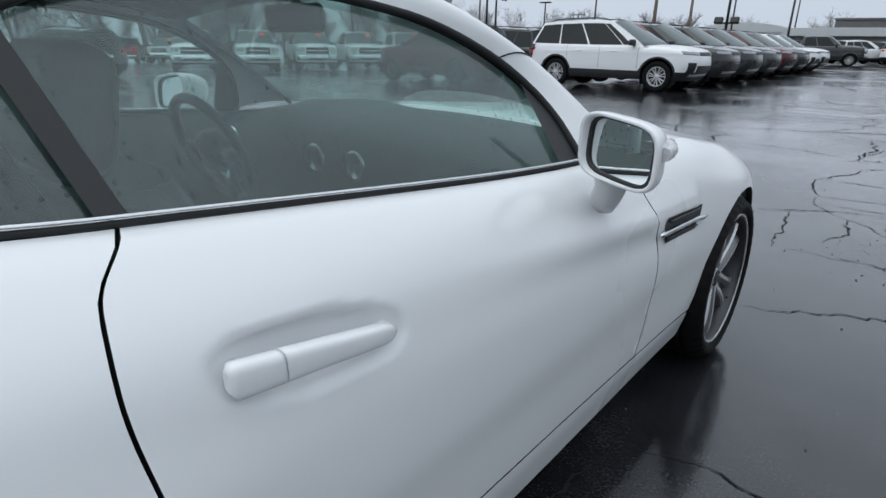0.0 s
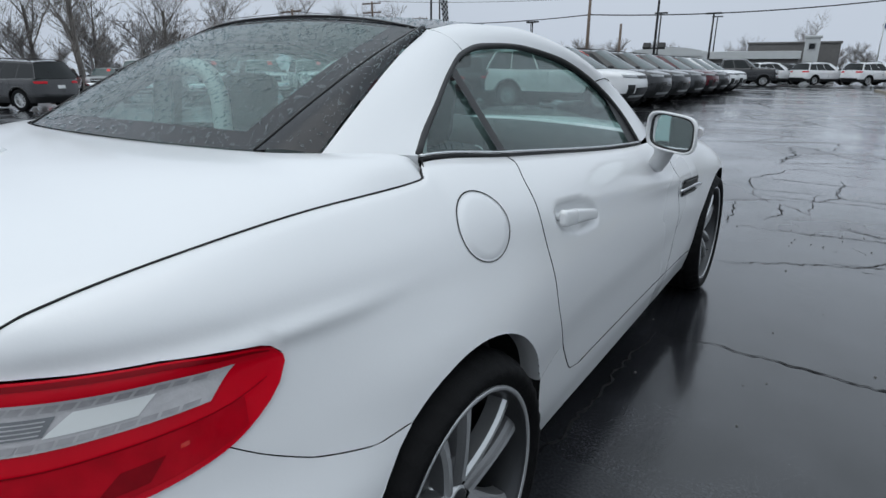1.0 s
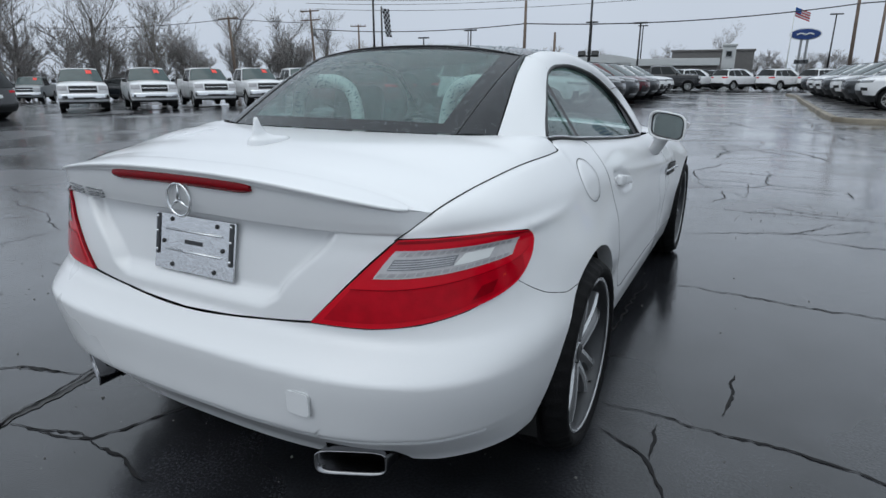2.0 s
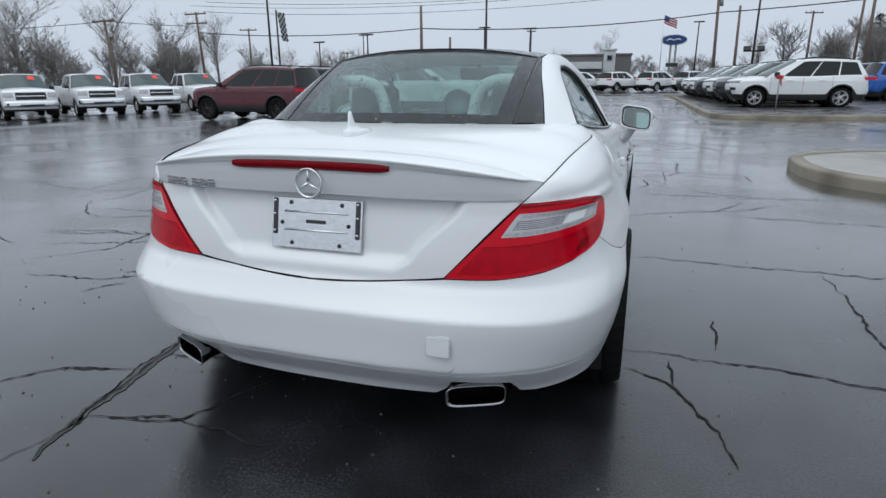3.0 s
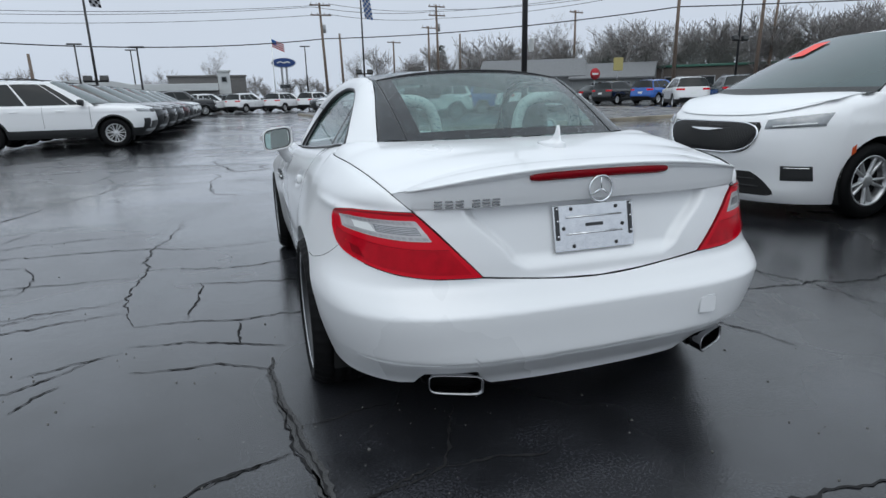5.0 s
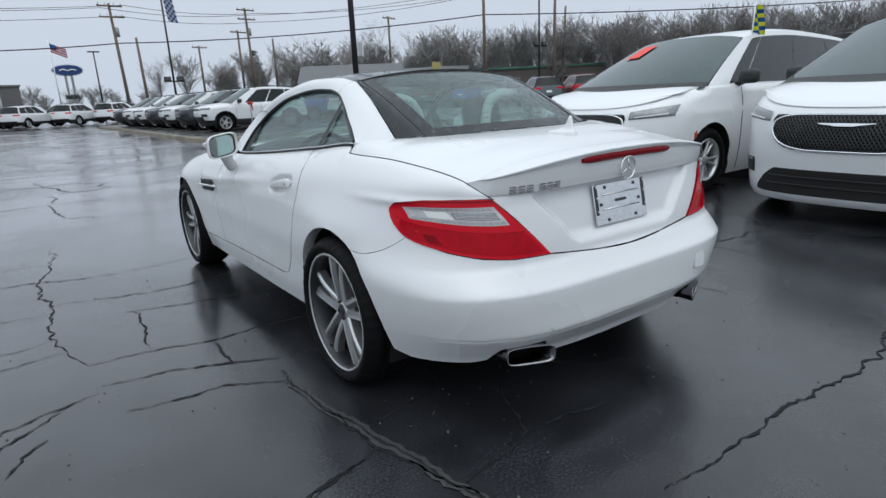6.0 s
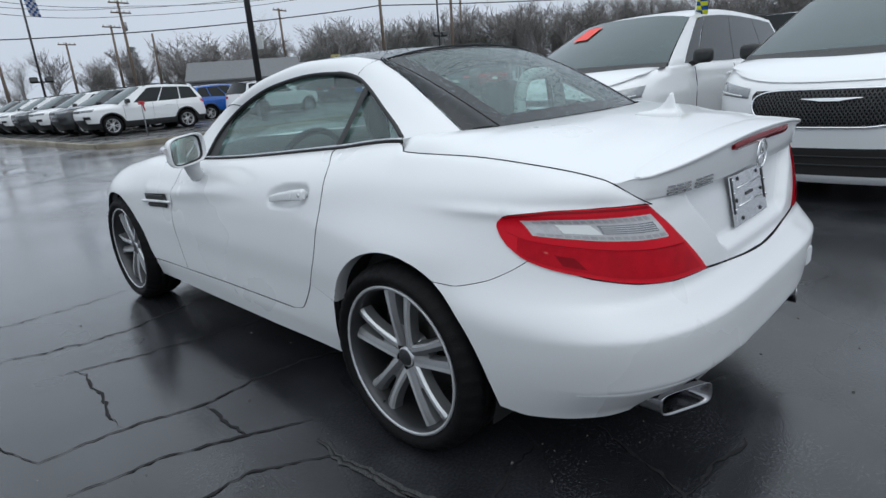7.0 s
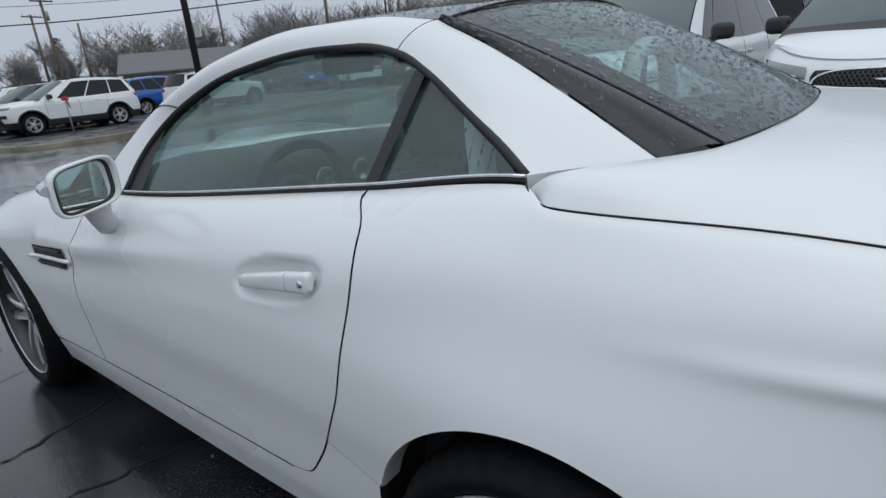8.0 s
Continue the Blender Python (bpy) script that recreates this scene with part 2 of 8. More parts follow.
def tube(bm, path, radius, n=8, cap=True, mat_index=0, flat=1.0):
    """A round bar along a path; radius may be a list."""
    path = [Vector(p) for p in path]
    rows, last_side = [], None
    for i, p in enumerate(path):
        d = (path[min(i + 1, len(path) - 1)] - path[max(i - 1, 0)]).normalized()
        side = d.cross(Vector((0, 0, 1)) if abs(d.z) < 0.95 else Vector((0, 1, 0))).normalized()
        if last_side is not None:
            side = (last_side - d * last_side.dot(d)).normalized()
        last_side = side
        up = side.cross(d)
        r = radius[i] if isinstance(radius, (list, tuple)) else radius
        rows.append([p + (side * math.cos(a) + up * math.sin(a) * flat) * r for a in [2 * math.pi * k / n for k in range(n)]])
    vs = grid(bm, rows, mat_index, close=True)
    if cap:
        for r in (vs[0][::-1], vs[-1]):
            f = bm.faces.new(r)
            f.material_index = mat_index
    return bm


def prism(bm, outline, axis, lo, hi, mat_index=0):
    """An outline of 2D points pushed along an axis (0, 1, 2) from lo to hi."""
    def place(p, h):
        q = list(p)
        q.insert(axis, h)
        return Vector(q)
    a = [bm.verts.new(place(p, lo)) for p in outline]
    b = [bm.verts.new(place(p, hi)) for p in outline]
    fs = [bm.faces.new(a[::-1]), bm.faces.new(b)]
    for i in range(len(a)):
        j = (i + 1) % len(a)
        fs.append(bm.faces.new((a[i], a[j], b[j], b[i])))
    for f in fs:
        f.material_index = mat_index
    bmesh.ops.recalc_face_normals(bm, faces=fs)
    return bm


def part(name, bm, material, parent=None, label="", fix=True):
    """Links a bmesh as one mesh object under a thing or a part."""
    if fix:
        bmesh.ops.recalc_face_normals(bm, faces=bm.faces[:])
    me = bpy.data.meshes.new(name)
    bm.to_mesh(me)
    bm.free()
    for x in material if isinstance(material, (list, tuple)) else [material]:
        me.materials.append(x)
    ob = new(name, me)
    ob.parent = parent
    if label:
        tagged(ob, label)
    return ob


def thing(name, label, category, group="", kind="", m=None):
    ob = new(name)
    ob.empty_display_size = 0.1
    if m is not None:
        ob.matrix_world = m
    return tagged(ob, label, category, group, kind)

# ---- ground ----
KERB = 0.13
def asphalt():
    m = bpy.data.materials.new("wet_asphalt")
    m.use_nodes = True
    n, l = m.node_tree.nodes, m.node_tree.links
    b = n["Principled BSDF"]
    co = n.new("ShaderNodeTexCoord")

    def tex(scale, detail=5):
        t = n.new("ShaderNodeTexNoise")
        t.inputs["Scale"].default_value, t.inputs["Detail"].default_value = scale, detail
        l.new(co.outputs["Object"], t.inputs["Vector"])
        return t.outputs["Fac"]

    def remap(v, a, b_, c, d):
        r = n.new("ShaderNodeMapRange")
        for k, x in zip(("From Min", "From Max", "To Min", "To Max"), (a, b_, c, d)):
            r.inputs[k].default_value = x
        l.new(v, r.inputs["Value"])
        return r.outputs[0]
    big, mid, fine = tex(0.35, 4), tex(3.0), tex(110.0, 3)
    mix = n.new("ShaderNodeMix")
    mix.data_type = "RGBA"
    mix.inputs["A"].default_value, mix.inputs["B"].default_value = (0.008, 0.0085, 0.010, 1), (0.024, 0.025, 0.029, 1)
    l.new(remap(mid, 0.3, 0.7, 0.0, 1.0), mix.inputs["Factor"])
    grain = n.new("ShaderNodeMix")
    grain.data_type, grain.blend_type = "RGBA", "MULTIPLY"
    grain.inputs["Factor"].default_value = 0.6
    l.new(mix.outputs["Result"], grain.inputs["A"])
    gr = n.new("ShaderNodeCombineColor")
    g2 = remap(fine, 0.38, 0.68, 0.5, 2.6)
    for k in range(3):
        l.new(g2, gr.inputs[k])
    l.new(gr.outputs[0], grain.inputs["B"])
    speck = n.new("ShaderNodeMix")
    speck.data_type = "RGBA"
    speck.inputs["B"].default_value = (0.07, 0.07, 0.074, 1)
    l.new(remap(tex(210.0, 2), 0.64, 0.76, 0.0, 0.8), speck.inputs["Factor"])
    l.new(grain.outputs["Result"], speck.inputs["A"])
    l.new(speck.outputs["Result"], b.inputs["Base Color"])
    # standing water where the ground dips
    wet = remap(big, 0.42, 0.60, 0.0, 1.0)
    rough = n.new("ShaderNodeMix")
    rough.inputs["A"].default_value, rough.inputs["B"].default_value = 0.16, 0.30
    l.new(wet, rough.inputs["Factor"])
    l.new(rough.outputs["Result"], b.inputs["Roughness"])
    b.inputs["IOR"].default_value = 1.36
    b.inputs["Coat Weight"].default_value, b.inputs["Coat IOR"].default_value = 1.0, 1.33
    bp = n.new("ShaderNodeBump")
    bp.inputs["Distance"].default_value = 0.004
    st = remap(big, 0.42, 0.60, 0.10, 0.35)
    l.new(st, bp.inputs["Strength"])
    l.new(fine, bp.inputs["Height"])
    bp2 = n.new("ShaderNodeBump")
    bp2.inputs["Distance"].default_value, bp2.inputs["Strength"].default_value = 0.02, 0.045
    l.new(mid, bp2.inputs["Height"])
    l.new(bp.outputs[0], bp2.inputs["Normal"])
    l.new(bp2.outputs[0], b.inputs["Normal"])
    film = n.new("ShaderNodeBump")
    film.inputs["Distance"].default_value = 0.004
    l.new(remap(big, 0.42, 0.60, 0.05, 0.17), film.inputs["Strength"])
    l.new(fine, film.inputs["Height"])
    swell = n.new("ShaderNodeBump")
    swell.inputs["Distance"].default_value, swell.inputs["Strength"].default_value = 0.01, 0.14
    l.new(tex(15.0, 4), swell.inputs["Height"])
    l.new(film.outputs[0], swell.inputs["Normal"])
    l.new(swell.outputs[0], b.inputs["Coat Normal"])
    l.new(remap(big, 0.42, 0.60, 0.10, 0.22), b.inputs["Coat Roughness"])
    return m


ASPHALT = asphalt()
def slope(x):
    """The lot falls gently to one side and rises to the other, away from the roadster."""
    if x < -4:
        return 0.020 * (x + 4) * (1 - math.exp((x + 4) / 4))
    if x > 5:
        return 0.013 * (x - 5) * (1 - math.exp(-(x - 5) / 4))
    return 0.0


bm = bmesh.new()
xs = [-900, -300, -120, -80, -60, -45, -35, -28, -22, -17, -13, -10, -8, -6, -5, -4, 0, 5, 6, 7, 9, 12, 16, 21, 28, 36, 45, 60, 80, 120, 300, 900]
grid(bm, [[Vector((x, y, max(min(slope(x), 1.2), -1.6))) for x in xs] for y in (-900, -30, -8, -2, 4, 12, 30, 60, 120, 900)])
outward(bm, (0, 0, 1))
ground = part("ground", bm, ASPHALT, fix=False)
tagged(ground, "dark wet cracked asphalt of a car lot", "ground", kind="structure")

# ---- the white roadster ----
BASE_X = pchip([0.18, 0.25, 0.30, 0.36, 0.45, 0.55, 0.66, 0.76, 0.85, 0.92, 1.0], [0.825, 0.840, 0.850, 0.855, 0.860, 0.868, 0.862, 0.842, 0.82, 0.79, 0.75])
TOP_Z = pchip([-2.1, -1.93, -1.83, -1.65, -1.46, -1.2, -1.12, -0.785, 0.22, 0.42, 0.78, 1.155, 1.55, 1.87, 2.05], [0.80, 0.822, 0.889, 0.921, 0.940, 0.947, 0.968, 0.94, 0.872, 0.868, 0.865, 0.822, 0.752, 0.66, 0.55])
TOP_X = pchip([-2.1, -1.93, -1.83, -1.65, -1.46, -1.2, -1.12, -0.785, 0.22, 0.42, 0.78, 1.155, 1.55, 1.87, 2.05], [0.57, 0.604, 0.672, 0.701, 0.725, 0.738, 0.690, 0.699, 0.742, 0.742, 0.735, 0.72, 0.69, 0.62, 0.55])
ROLL = pchip([-2.1, -1.9, -1.5, -1.1, 0.4, 1.2, 2.0], [0.03, 0.04, 0.11, 0.15, 0.17, 0.16, 0.12])
TAPER = pchip([-2.1, -1.65, -1.3, 1.2, 1.6, 2.1], [0.93, 0.965, 1.0, 1.0, 0.97, 0.93])
REAR_Y = pchip([0.20, 0.255, 0.29, 0.322, 0.336, 0.344, 0.352, 0.42, 0.50, 0.513, 0.522, 0.555, 0.582, 0.60, 0.665, 0.75, 0.828, 0.86, 0.90, 0.97],
               [1.95, 1.978, 2.008, 2.036, 2.048, 2.050, 2.062, 2.066, 2.070, 2.070, 2.063, 2.036, 2.017, 2.004, 1.998, 1.984, 1.968, 1.976, 1.984, 1.99])
REAR_N = pchip([0.2, 0.34, 0.5, 0.62, 0.83, 0.95], [3.1, 3.4, 3.9, 4.0, 4.4, 4.6])
FRONT_Y = pchip([0.2, 0.35, 0.5, 0.65, 0.8, 0.9], [1.95, 2.03, 2.05, 2.0, 1.85, 1.7])


def side_x(y, z, turn=1.0):
    """The half width of the body at a place along it and a height; turn is how far the tail has rounded in."""
    base = BASE_X(z) * (1 + (TAPER(y) - 1) * smooth(0.5, 0.72, z))
    if y < -1.3:
        base += 0.018 * smooth(-1.3, -1.6, y) * smooth(0.66, 0.53, z) * smooth(0.28, 0.46, z)
    flare = 0.034 * math.exp(-((y + 1.22) / 0.34) ** 2) + 0.028 * math.exp(-((y - 1.20) / 0.34) ** 2)
    base += flare * smooth(0.86, 0.62, z) * smooth(0.10, 0.36, z)
    # waist crease from the side vent, and a soft hollow below it
    if -0.7 < y < 0.75:
        zc = 0.70 - 0.085 * (y - 0.45) * (1 if y < 0.45 else 0.3)
        base += 0.010 * math.exp(-((z - zc - 0.012) / 0.03) ** 2) * smooth(-0.45, 0.3, y)
        base -= 0.006 * math.exp(-((z - zc + 0.045) / 0.04) ** 2) * smooth(-0.45, 0.35, y)
    # the crease that runs forward from the tail lamp
    if y < -1.2:
        base += 0.008 * math.exp(-((z - 0.812) / 0.014) ** 2) * smooth(-1.3, -1.6, y)
    # hollow behind the door handle
    q = (abs(y + 0.634) / 0.142) ** 2.4 + (abs(z - 0.781 + 0.15 * (y + 0.634)) / 0.042) ** 2.4
    if q < 1:
        base -= 0.026 * (1 - q) ** 0.6
    zt, xt, h = TOP_Z(y), TOP_X(y) / max(turn, 0.6), ROLL(y)
    k = (z - (zt - h)) / h
    if k > 0:
        k = min(k, 1)
        base = min(base, xt) + max(base - xt, 0) * (1 - k ** 2.4) ** (1 / 1.9)
    return base


def shell(u, z):
    """A place on the body: u is y along the sides and an angle round the tail or the nose."""
    if u < -1.3:
        th = min(-1.3 - u, math.pi / 2)
        n = REAR_N(z)
        s, c = math.sin(th) ** (2 / n), max(math.cos(th), 0) ** (2 / n)
        y = -1.3 - (REAR_Y(z) - 1.3) * s
        return Vector((side_x(y, z, c) * c, y, z))
    if u > 1.2:
        th = min(u - 1.2, math.pi / 2)
        s, c = math.sin(th) ** (2 / 2.7), max(math.cos(th), 0) ** (2 / 2.7)
        y = 1.2 + (FRONT_Y(z) - 1.2) * s
        return Vector((side_x(y, z) * c, y, z))
    return Vector((side_x(u, z), u, z))


def at_y(y, z):
    """(u, z) of the place on the side at y."""
    if -1.3 <= y <= 1.2:
        return (y, z)
    lo, hi = (-1.3 - math.pi / 2, -1.3) if y < 0 else (1.2, 1.2 + math.pi / 2)
    for _ in range(25):
        mid = (lo + hi) / 2
        if shell(mid, z).y < y:
            lo = mid
        else:
            hi = mid
    return (lo, z)


def at_x(x, z):
    """(u, z) of the place on the tail at x."""
    lo, hi = -1.3 - math.pi / 2, -1.3
    for _ in range(25):
        mid = (lo + hi) / 2
        if shell(mid, z).x < x:
            lo = mid
        else:
            hi = mid
    return (lo, z)


def resample(points, n):
    """n points at even steps of u through (u, z) points, or of length where u stands still."""
    p = [Vector(q) for q in points]
    k = [0.0]
    for a, b in zip(p, p[1:]):
        k.append(k[-1] + (b - a).length + 1e-6)
    out = []
    for i in range(n):
        t = k[-1] * i / (n - 1)
        j = min(max(int(np.searchsorted(k, t)) - 1, 0), len(k) - 2)
        s = (t - k[j]) / (k[j + 1] - k[j])
        out.append(p[j].lerp(p[j + 1], s))
    return out


def dense(points, n=60):
    """A smooth curve through (u, z) points."""
    return [(v.x, v.y) for v in spline([(a, b, 0) for a, b in points], n)]


def by_u(points, n):
    us, zs = [p[0] for p in points], [p[1] for p in points]
    if us[0] > us[-1]:
        us, zs = us[::-1], zs[::-1]
        flip = True
    else:
        flip = False
    grid_u = np.linspace(us[0], us[-1], n)
    out = [Vector((a, float(np.interp(a, us, zs)))) for a in grid_u]
    return out[::-1] if flip else out


def coons(bottom, top, left, right):
    """A grid of (u, z) between four edges, each a list of points."""
    n, m = len(bottom), len(left)
    rows = []
    for j in range(m):
        v = j / (m - 1)
        row = []
        for i in range(n):
            s = i / (n - 1)
            p = bottom[i].lerp(top[i], v) + left[j].lerp(right[j], s)
            p -= bottom[0].lerp(bottom[-1], s).lerp(top[0].lerp(top[-1], s), v)
            row.append(p)
        rows.append(row)
    return rows


def surface_normal(u, z):
    a = shell(u + 0.004, z) - shell(u - 0.004, z)
    b = shell(u, z + 0.004) - shell(u, z - 0.004)
    n = a.cross(b)
    if n.length < 1e-9:
        return Vector((0, -1, 0))
    n.normalize()
    return n if n.dot(Vector((1, -0.6 if u < -1.3 else (0.6 if u > 1.2 else 0), 0))) > 0 else -n


def panel(bm, rows, lift=0.0, flange=0.022, place=None, sides="brtl"):
    """A body panel over a grid of (u, z), with its edges turned inwards (second material)."""
    place = place or shell
    pts = [[place(p[0], p[1]) + (surface_normal(p[0], p[1]) * lift if lift else Vector()) for p in r] for r in rows]
    grid(bm, pts)
    n, m = len(rows[0]), len(rows)
    lines = {"b": [(0, i) for i in range(n)], "r": [(j, n - 1) for j in range(m)], "t": [(m - 1, i) for i in range(n)], "l": [(j, 0) for j in range(m)]}
    for key in sides if flange else "":
        ring = lines[key]
        grid(bm, [[pts[j][i] for j, i in ring], [pts[j][i] - surface_normal(*rows[j][i]) * flange for j, i in ring]], 1)
        for f in bm.faces[-(len(ring) - 1):]:
            f.smooth = False
    return bm


def edge(points, n):
    return resample(points, n)


def arch(cy, cz, r, a0, a1, n=24):
    return [(cy + r * math.cos(a), cz + r * math.sin(a)) for a in [a0 + (a1 - a0) * i / (n - 1) for i in range(n)]]


roadster = thing("roadster", "white two-seat hardtop roadster, wet with rain, parked on wet asphalt", "car")
G = 0.0025
ARCH_R = arch(-1.238, 0.315, 0.353, radians(20), radians(122))
ARCH_R = [at_y(*p) for p in ARCH_R]
BUMPLINE = [at_y(*p) for p in [(-1.425, 0.6142), (-1.50, 0.6125), (-1.60, 0.640), (-1.66, 0.672), (-1.70, 0.70)]]
TIP = at_y(-1.604, 0.782)
LIGHT_TOP = [at_y(-1.604, 0.787), at_y(-1.610, 0.797), at_y(-1.632, 0.806), at_y(-1.68, 0.813), at_x(0.765, 0.821), at_x(0.70, 0.825), at_x(0.606, 0.823)]
LIGHT_BOT = [at_y(-1.604, 0.777), at_y(-1.610, 0.763), at_y(-1.636, 0.735), at_y(-1.70, 0.696), at_x(0.745, 0.660), at_x(0.66, 0.636), at_x(0.55, 0.622), at_x(0.412, 0.619)]
def lamp_edge(k, off=0.0):
    """(u, z) along the straight edge between the lamp and the boot lid."""
    return at_x(0.412 + (0.606 - 0.412) * k - off, 0.619 + (0.823 - 0.619) * k)


DOOR_BACK = dense([(-0.60, 0.338), (-0.66, 0.352), (-0.705, 0.398), (-0.772, 0.50), (-0.824, 0.61), (-0.846, 0.72), (-0.855, 0.81), (-0.842, 0.89), (-0.785, 0.942)])
DOOR_FRONT = dense([(0.420, 0.318), (0.447, 0.45), (0.455, 0.60), (0.425, 0.72), (0.385, 0.80), (0.372, 0.870)])


def shoulder(u):
    """(u, z) of the body's upper edge."""
    z = 0.88
    for _ in range(8):
        z = TOP_Z(shell(u, z).y)
    return Vector((u, z))


def shifted(points, du, dz=0.0):
    return [(a + du, b + dz) for a, b in points]


for side in (1, -1):
    def add_part(name, bm, material, label="", parent=roadster):
        if side < 0:
            flip_x(bm)
        return part(name, bm, material, parent, label, fix=False)

    # door
    n, m = 120, 64
    back, front = edge(shifted(DOOR_BACK[8:], G), m), edge(shifted(DOOR_FRONT, -G), m)
    bot = by_u([(back[0][0], back[0][1])] + shifted(DOOR_BACK[:8], G)[::-1] + [(0.0, 0.330), (0.5, 0.318), (front[0][0], front[0][1])], n)
    top = [Vector((u, TOP_Z(u))) for u in np.linspace(back[-1][0], front[-1][0], n)]
    back[-1], front[-1], bot[0], bot[-1] = top[0], top[-1], back[0], front[0]
    bm = bmesh.new()
    panel(bm, coons(bot, top, back, front))
    door = add_part("door", bm, [WHITE, GAP])
    # handle: a flat-faced bar over the hollow, its rear end a separate cap
    def handle_ring(y, thin=1.0):
        k = (y + 0.632) / 0.126
        cx = 0.8485 - 0.010 * max(k, 0) ** 2.2 - 0.004 * max(-k, 0) ** 3
        cz, hz, hx = 0.7795 - 0.15 * (y + 0.632) + 0.004 * (1 - k * k), (0.0168 - 0.0042 * k) * thin, 0.0115 * thin
        ring = []
        for q in range(20):
            a = 2 * math.pi * q / 20
            ring.append(Vector((cx + hx * math.copysign(abs(math.cos(a)) ** 0.5, math.cos(a)) - 0.10 * hz * math.sin(a), y, cz + hz * math.copysign(abs(math.sin(a)) ** 0.6, math.sin(a)))))
        return ring
    for pname, y0, y1 in (("door_handle", -0.508, -0.6955), ("handle_end", -0.697, -0.760)):
        bm = bmesh.new()
        ys = list(np.linspace(y0, y1, 14))
        thin = [1.0] * 14
        if pname == "door_handle":
            thin[0], thin[1] = 0.35, 0.85
        else:
            thin[-1], thin[-2] = 0.55, 0.92
        vs = grid(bm, [handle_ring(y, t) for y, t in zip(ys, thin)], close=True)
        bm.faces.new(vs[0][::-1])
        bm.faces.new(vs[-1])
        bmesh.ops.recalc_face_normals(bm, faces=bm.faces[:])
        add_part(pname, bm, WHITE, parent=door)
    for y in (-0.522, -0.735):
        bm = bmesh.new()
        tube(bm, [(0.815, y, 0.7795 - 0.15 * (y + 0.632)), (0.845, y, 0.7795 - 0.15 * (y + 0.632))], 0.011, 10)
        add_part("handle_foot", bm, WHITE, parent=door)
    if side < 0:
        bm = bmesh.new()
        lathe(bm, [(0.0, 0.004), (0.007, 0.004), (0.008, 0.0)], 16, Matrix.Translation((0.8545, -0.742, 0.7965)))
        add_part("lock", bm, CHROME, parent=door)
    # rear quarter
    n, m = 120, 30
    foot_u = float(np.interp(0.470, [p[1] for p in DOOR_BACK], [p[0] for p in DOOR_BACK]))
    q_back = edge([(foot_u - G, 0.470)] + [p for p in shifted(DOOR_BACK, -G) if p[1] > 0.474], m)
    u_end = BUMPLINE[-1][0]
    bot_pts = [tuple(q_back[0]), (-0.902, 0.4370)] + [(a, b) for a, b in ARCH_R] + shifted(BUMPLINE, 0, 0.0012)
    light_u, light_z = [p[0] for p in LIGHT_BOT], [p[1] for p in LIGHT_BOT]
    # ahead of the lamp's tip
    n1 = 100
    us = np.linspace(q_back[-1][0], TIP[0], n1)
    top1 = [shoulder(u) for u in us]
    bot1 = by_u([p for p in bot_pts if p[0] > TIP[0]] + [(TIP[0], float(np.interp(-TIP[0], [-p[0] for p in bot_pts], [p[1] for p in bot_pts])))], n1)
    z_low, z_high = LIGHT_BOT[0][1] - 0.003, LIGHT_TOP[0][1] + 0.003
    right1 = [Vector((TIP[0], z)) for z in list(np.linspace(bot1[-1].y, z_low, 6)) + list(np.linspace(z_high, top1[-1].y, m - 6))]
    q_back[-1], bot1[0] = top1[0], q_back[0]
    bm = bmesh.new()
    panel(bm, coons(bot1, top1, q_back, right1), sides="btl")
    # above the lamp
    end_u = at_x(0.606, 0.823)[0]
    us = np.linspace(TIP[0], end_u, 40)
    t2 = [shoulder(u) for u in us]
    b2 = [Vector((u, float(np.interp(-u, [-p[0] for p in LIGHT_TOP], [p[1] for p in LIGHT_TOP])) + 0.003)) for u in us]
    t2 = [Vector((p.x, max(p.y, q.y + 0.002))) for p, q in zip(t2, b2)]
    t2[0], b2[0] = right1[-1], right1[6]
    panel(bm, coons(b2, t2, right1[6:], edge([tuple(b2[-1]), tuple(t2[-1])], m - 6)), sides="brt")
    # below the lamp's tip
    us = np.linspace(TIP[0], u_end, 10)
    b3 = [Vector((u, float(np.interp(-u, [-p[0] for p in BUMPLINE], [p[1] for p in BUMPLINE])) + 0.0012)) for u in us]
    t3 = [Vector((u, max(float(np.interp(-u, [-x for x in light_u], light_z)) - 0.003, b3[i][1] + 0.001))) for i, u in enumerate(us)]
    b3[0], t3[0] = right1[0], right1[5]
    panel(bm, coons(b3, t3, right1[:6], edge([tuple(b3[-1]), tuple(t3[-1])], 6)), sides="bt")
    bmesh.ops.remove_doubles(bm, verts=[v for v in bm.verts if abs(v.co.y - shell(TIP[0], v.co.z).y) < 0.004 and all(f.material_index == 0 for f in v.link_faces)], dist=0.00005)
    # arch lip turned in
    lip = [shell(a, b) for a, b in ARCH_R]
    grid(bm, [lip, [p + Vector((-0.012, 0, -0.004)) for p in lip], [p + Vector((-0.05, 0, 0.0)) for p in lip]])
    quarter = add_part("rear_quarter", bm, [WHITE, GAP])
    # fuel cap on the one side
    if side > 0:
        bm = bmesh.new()
        c, rr = (-1.091, 0.848), 0.091
        rings = []
        for k in range(8):
            r = rr * k / 7 * 0.975
            rings.append([shell(c[0] + max(r, 0.001) * math.cos(a), c[1] + max(r, 0.001) * 0.72 * math.sin(a)) + surface_normal(c[0] + r * math.cos(a), c[1] + r * 0.72 * math.sin(a)) * (0.0028 if k < 7 else -0.002) for a in [2 * math.pi * j / 48 for j in range(48)]])
        grid(bm, rings, close=True)
        flap = add_part("fuel_flap", bm, WHITE)
        bm = bmesh.new()
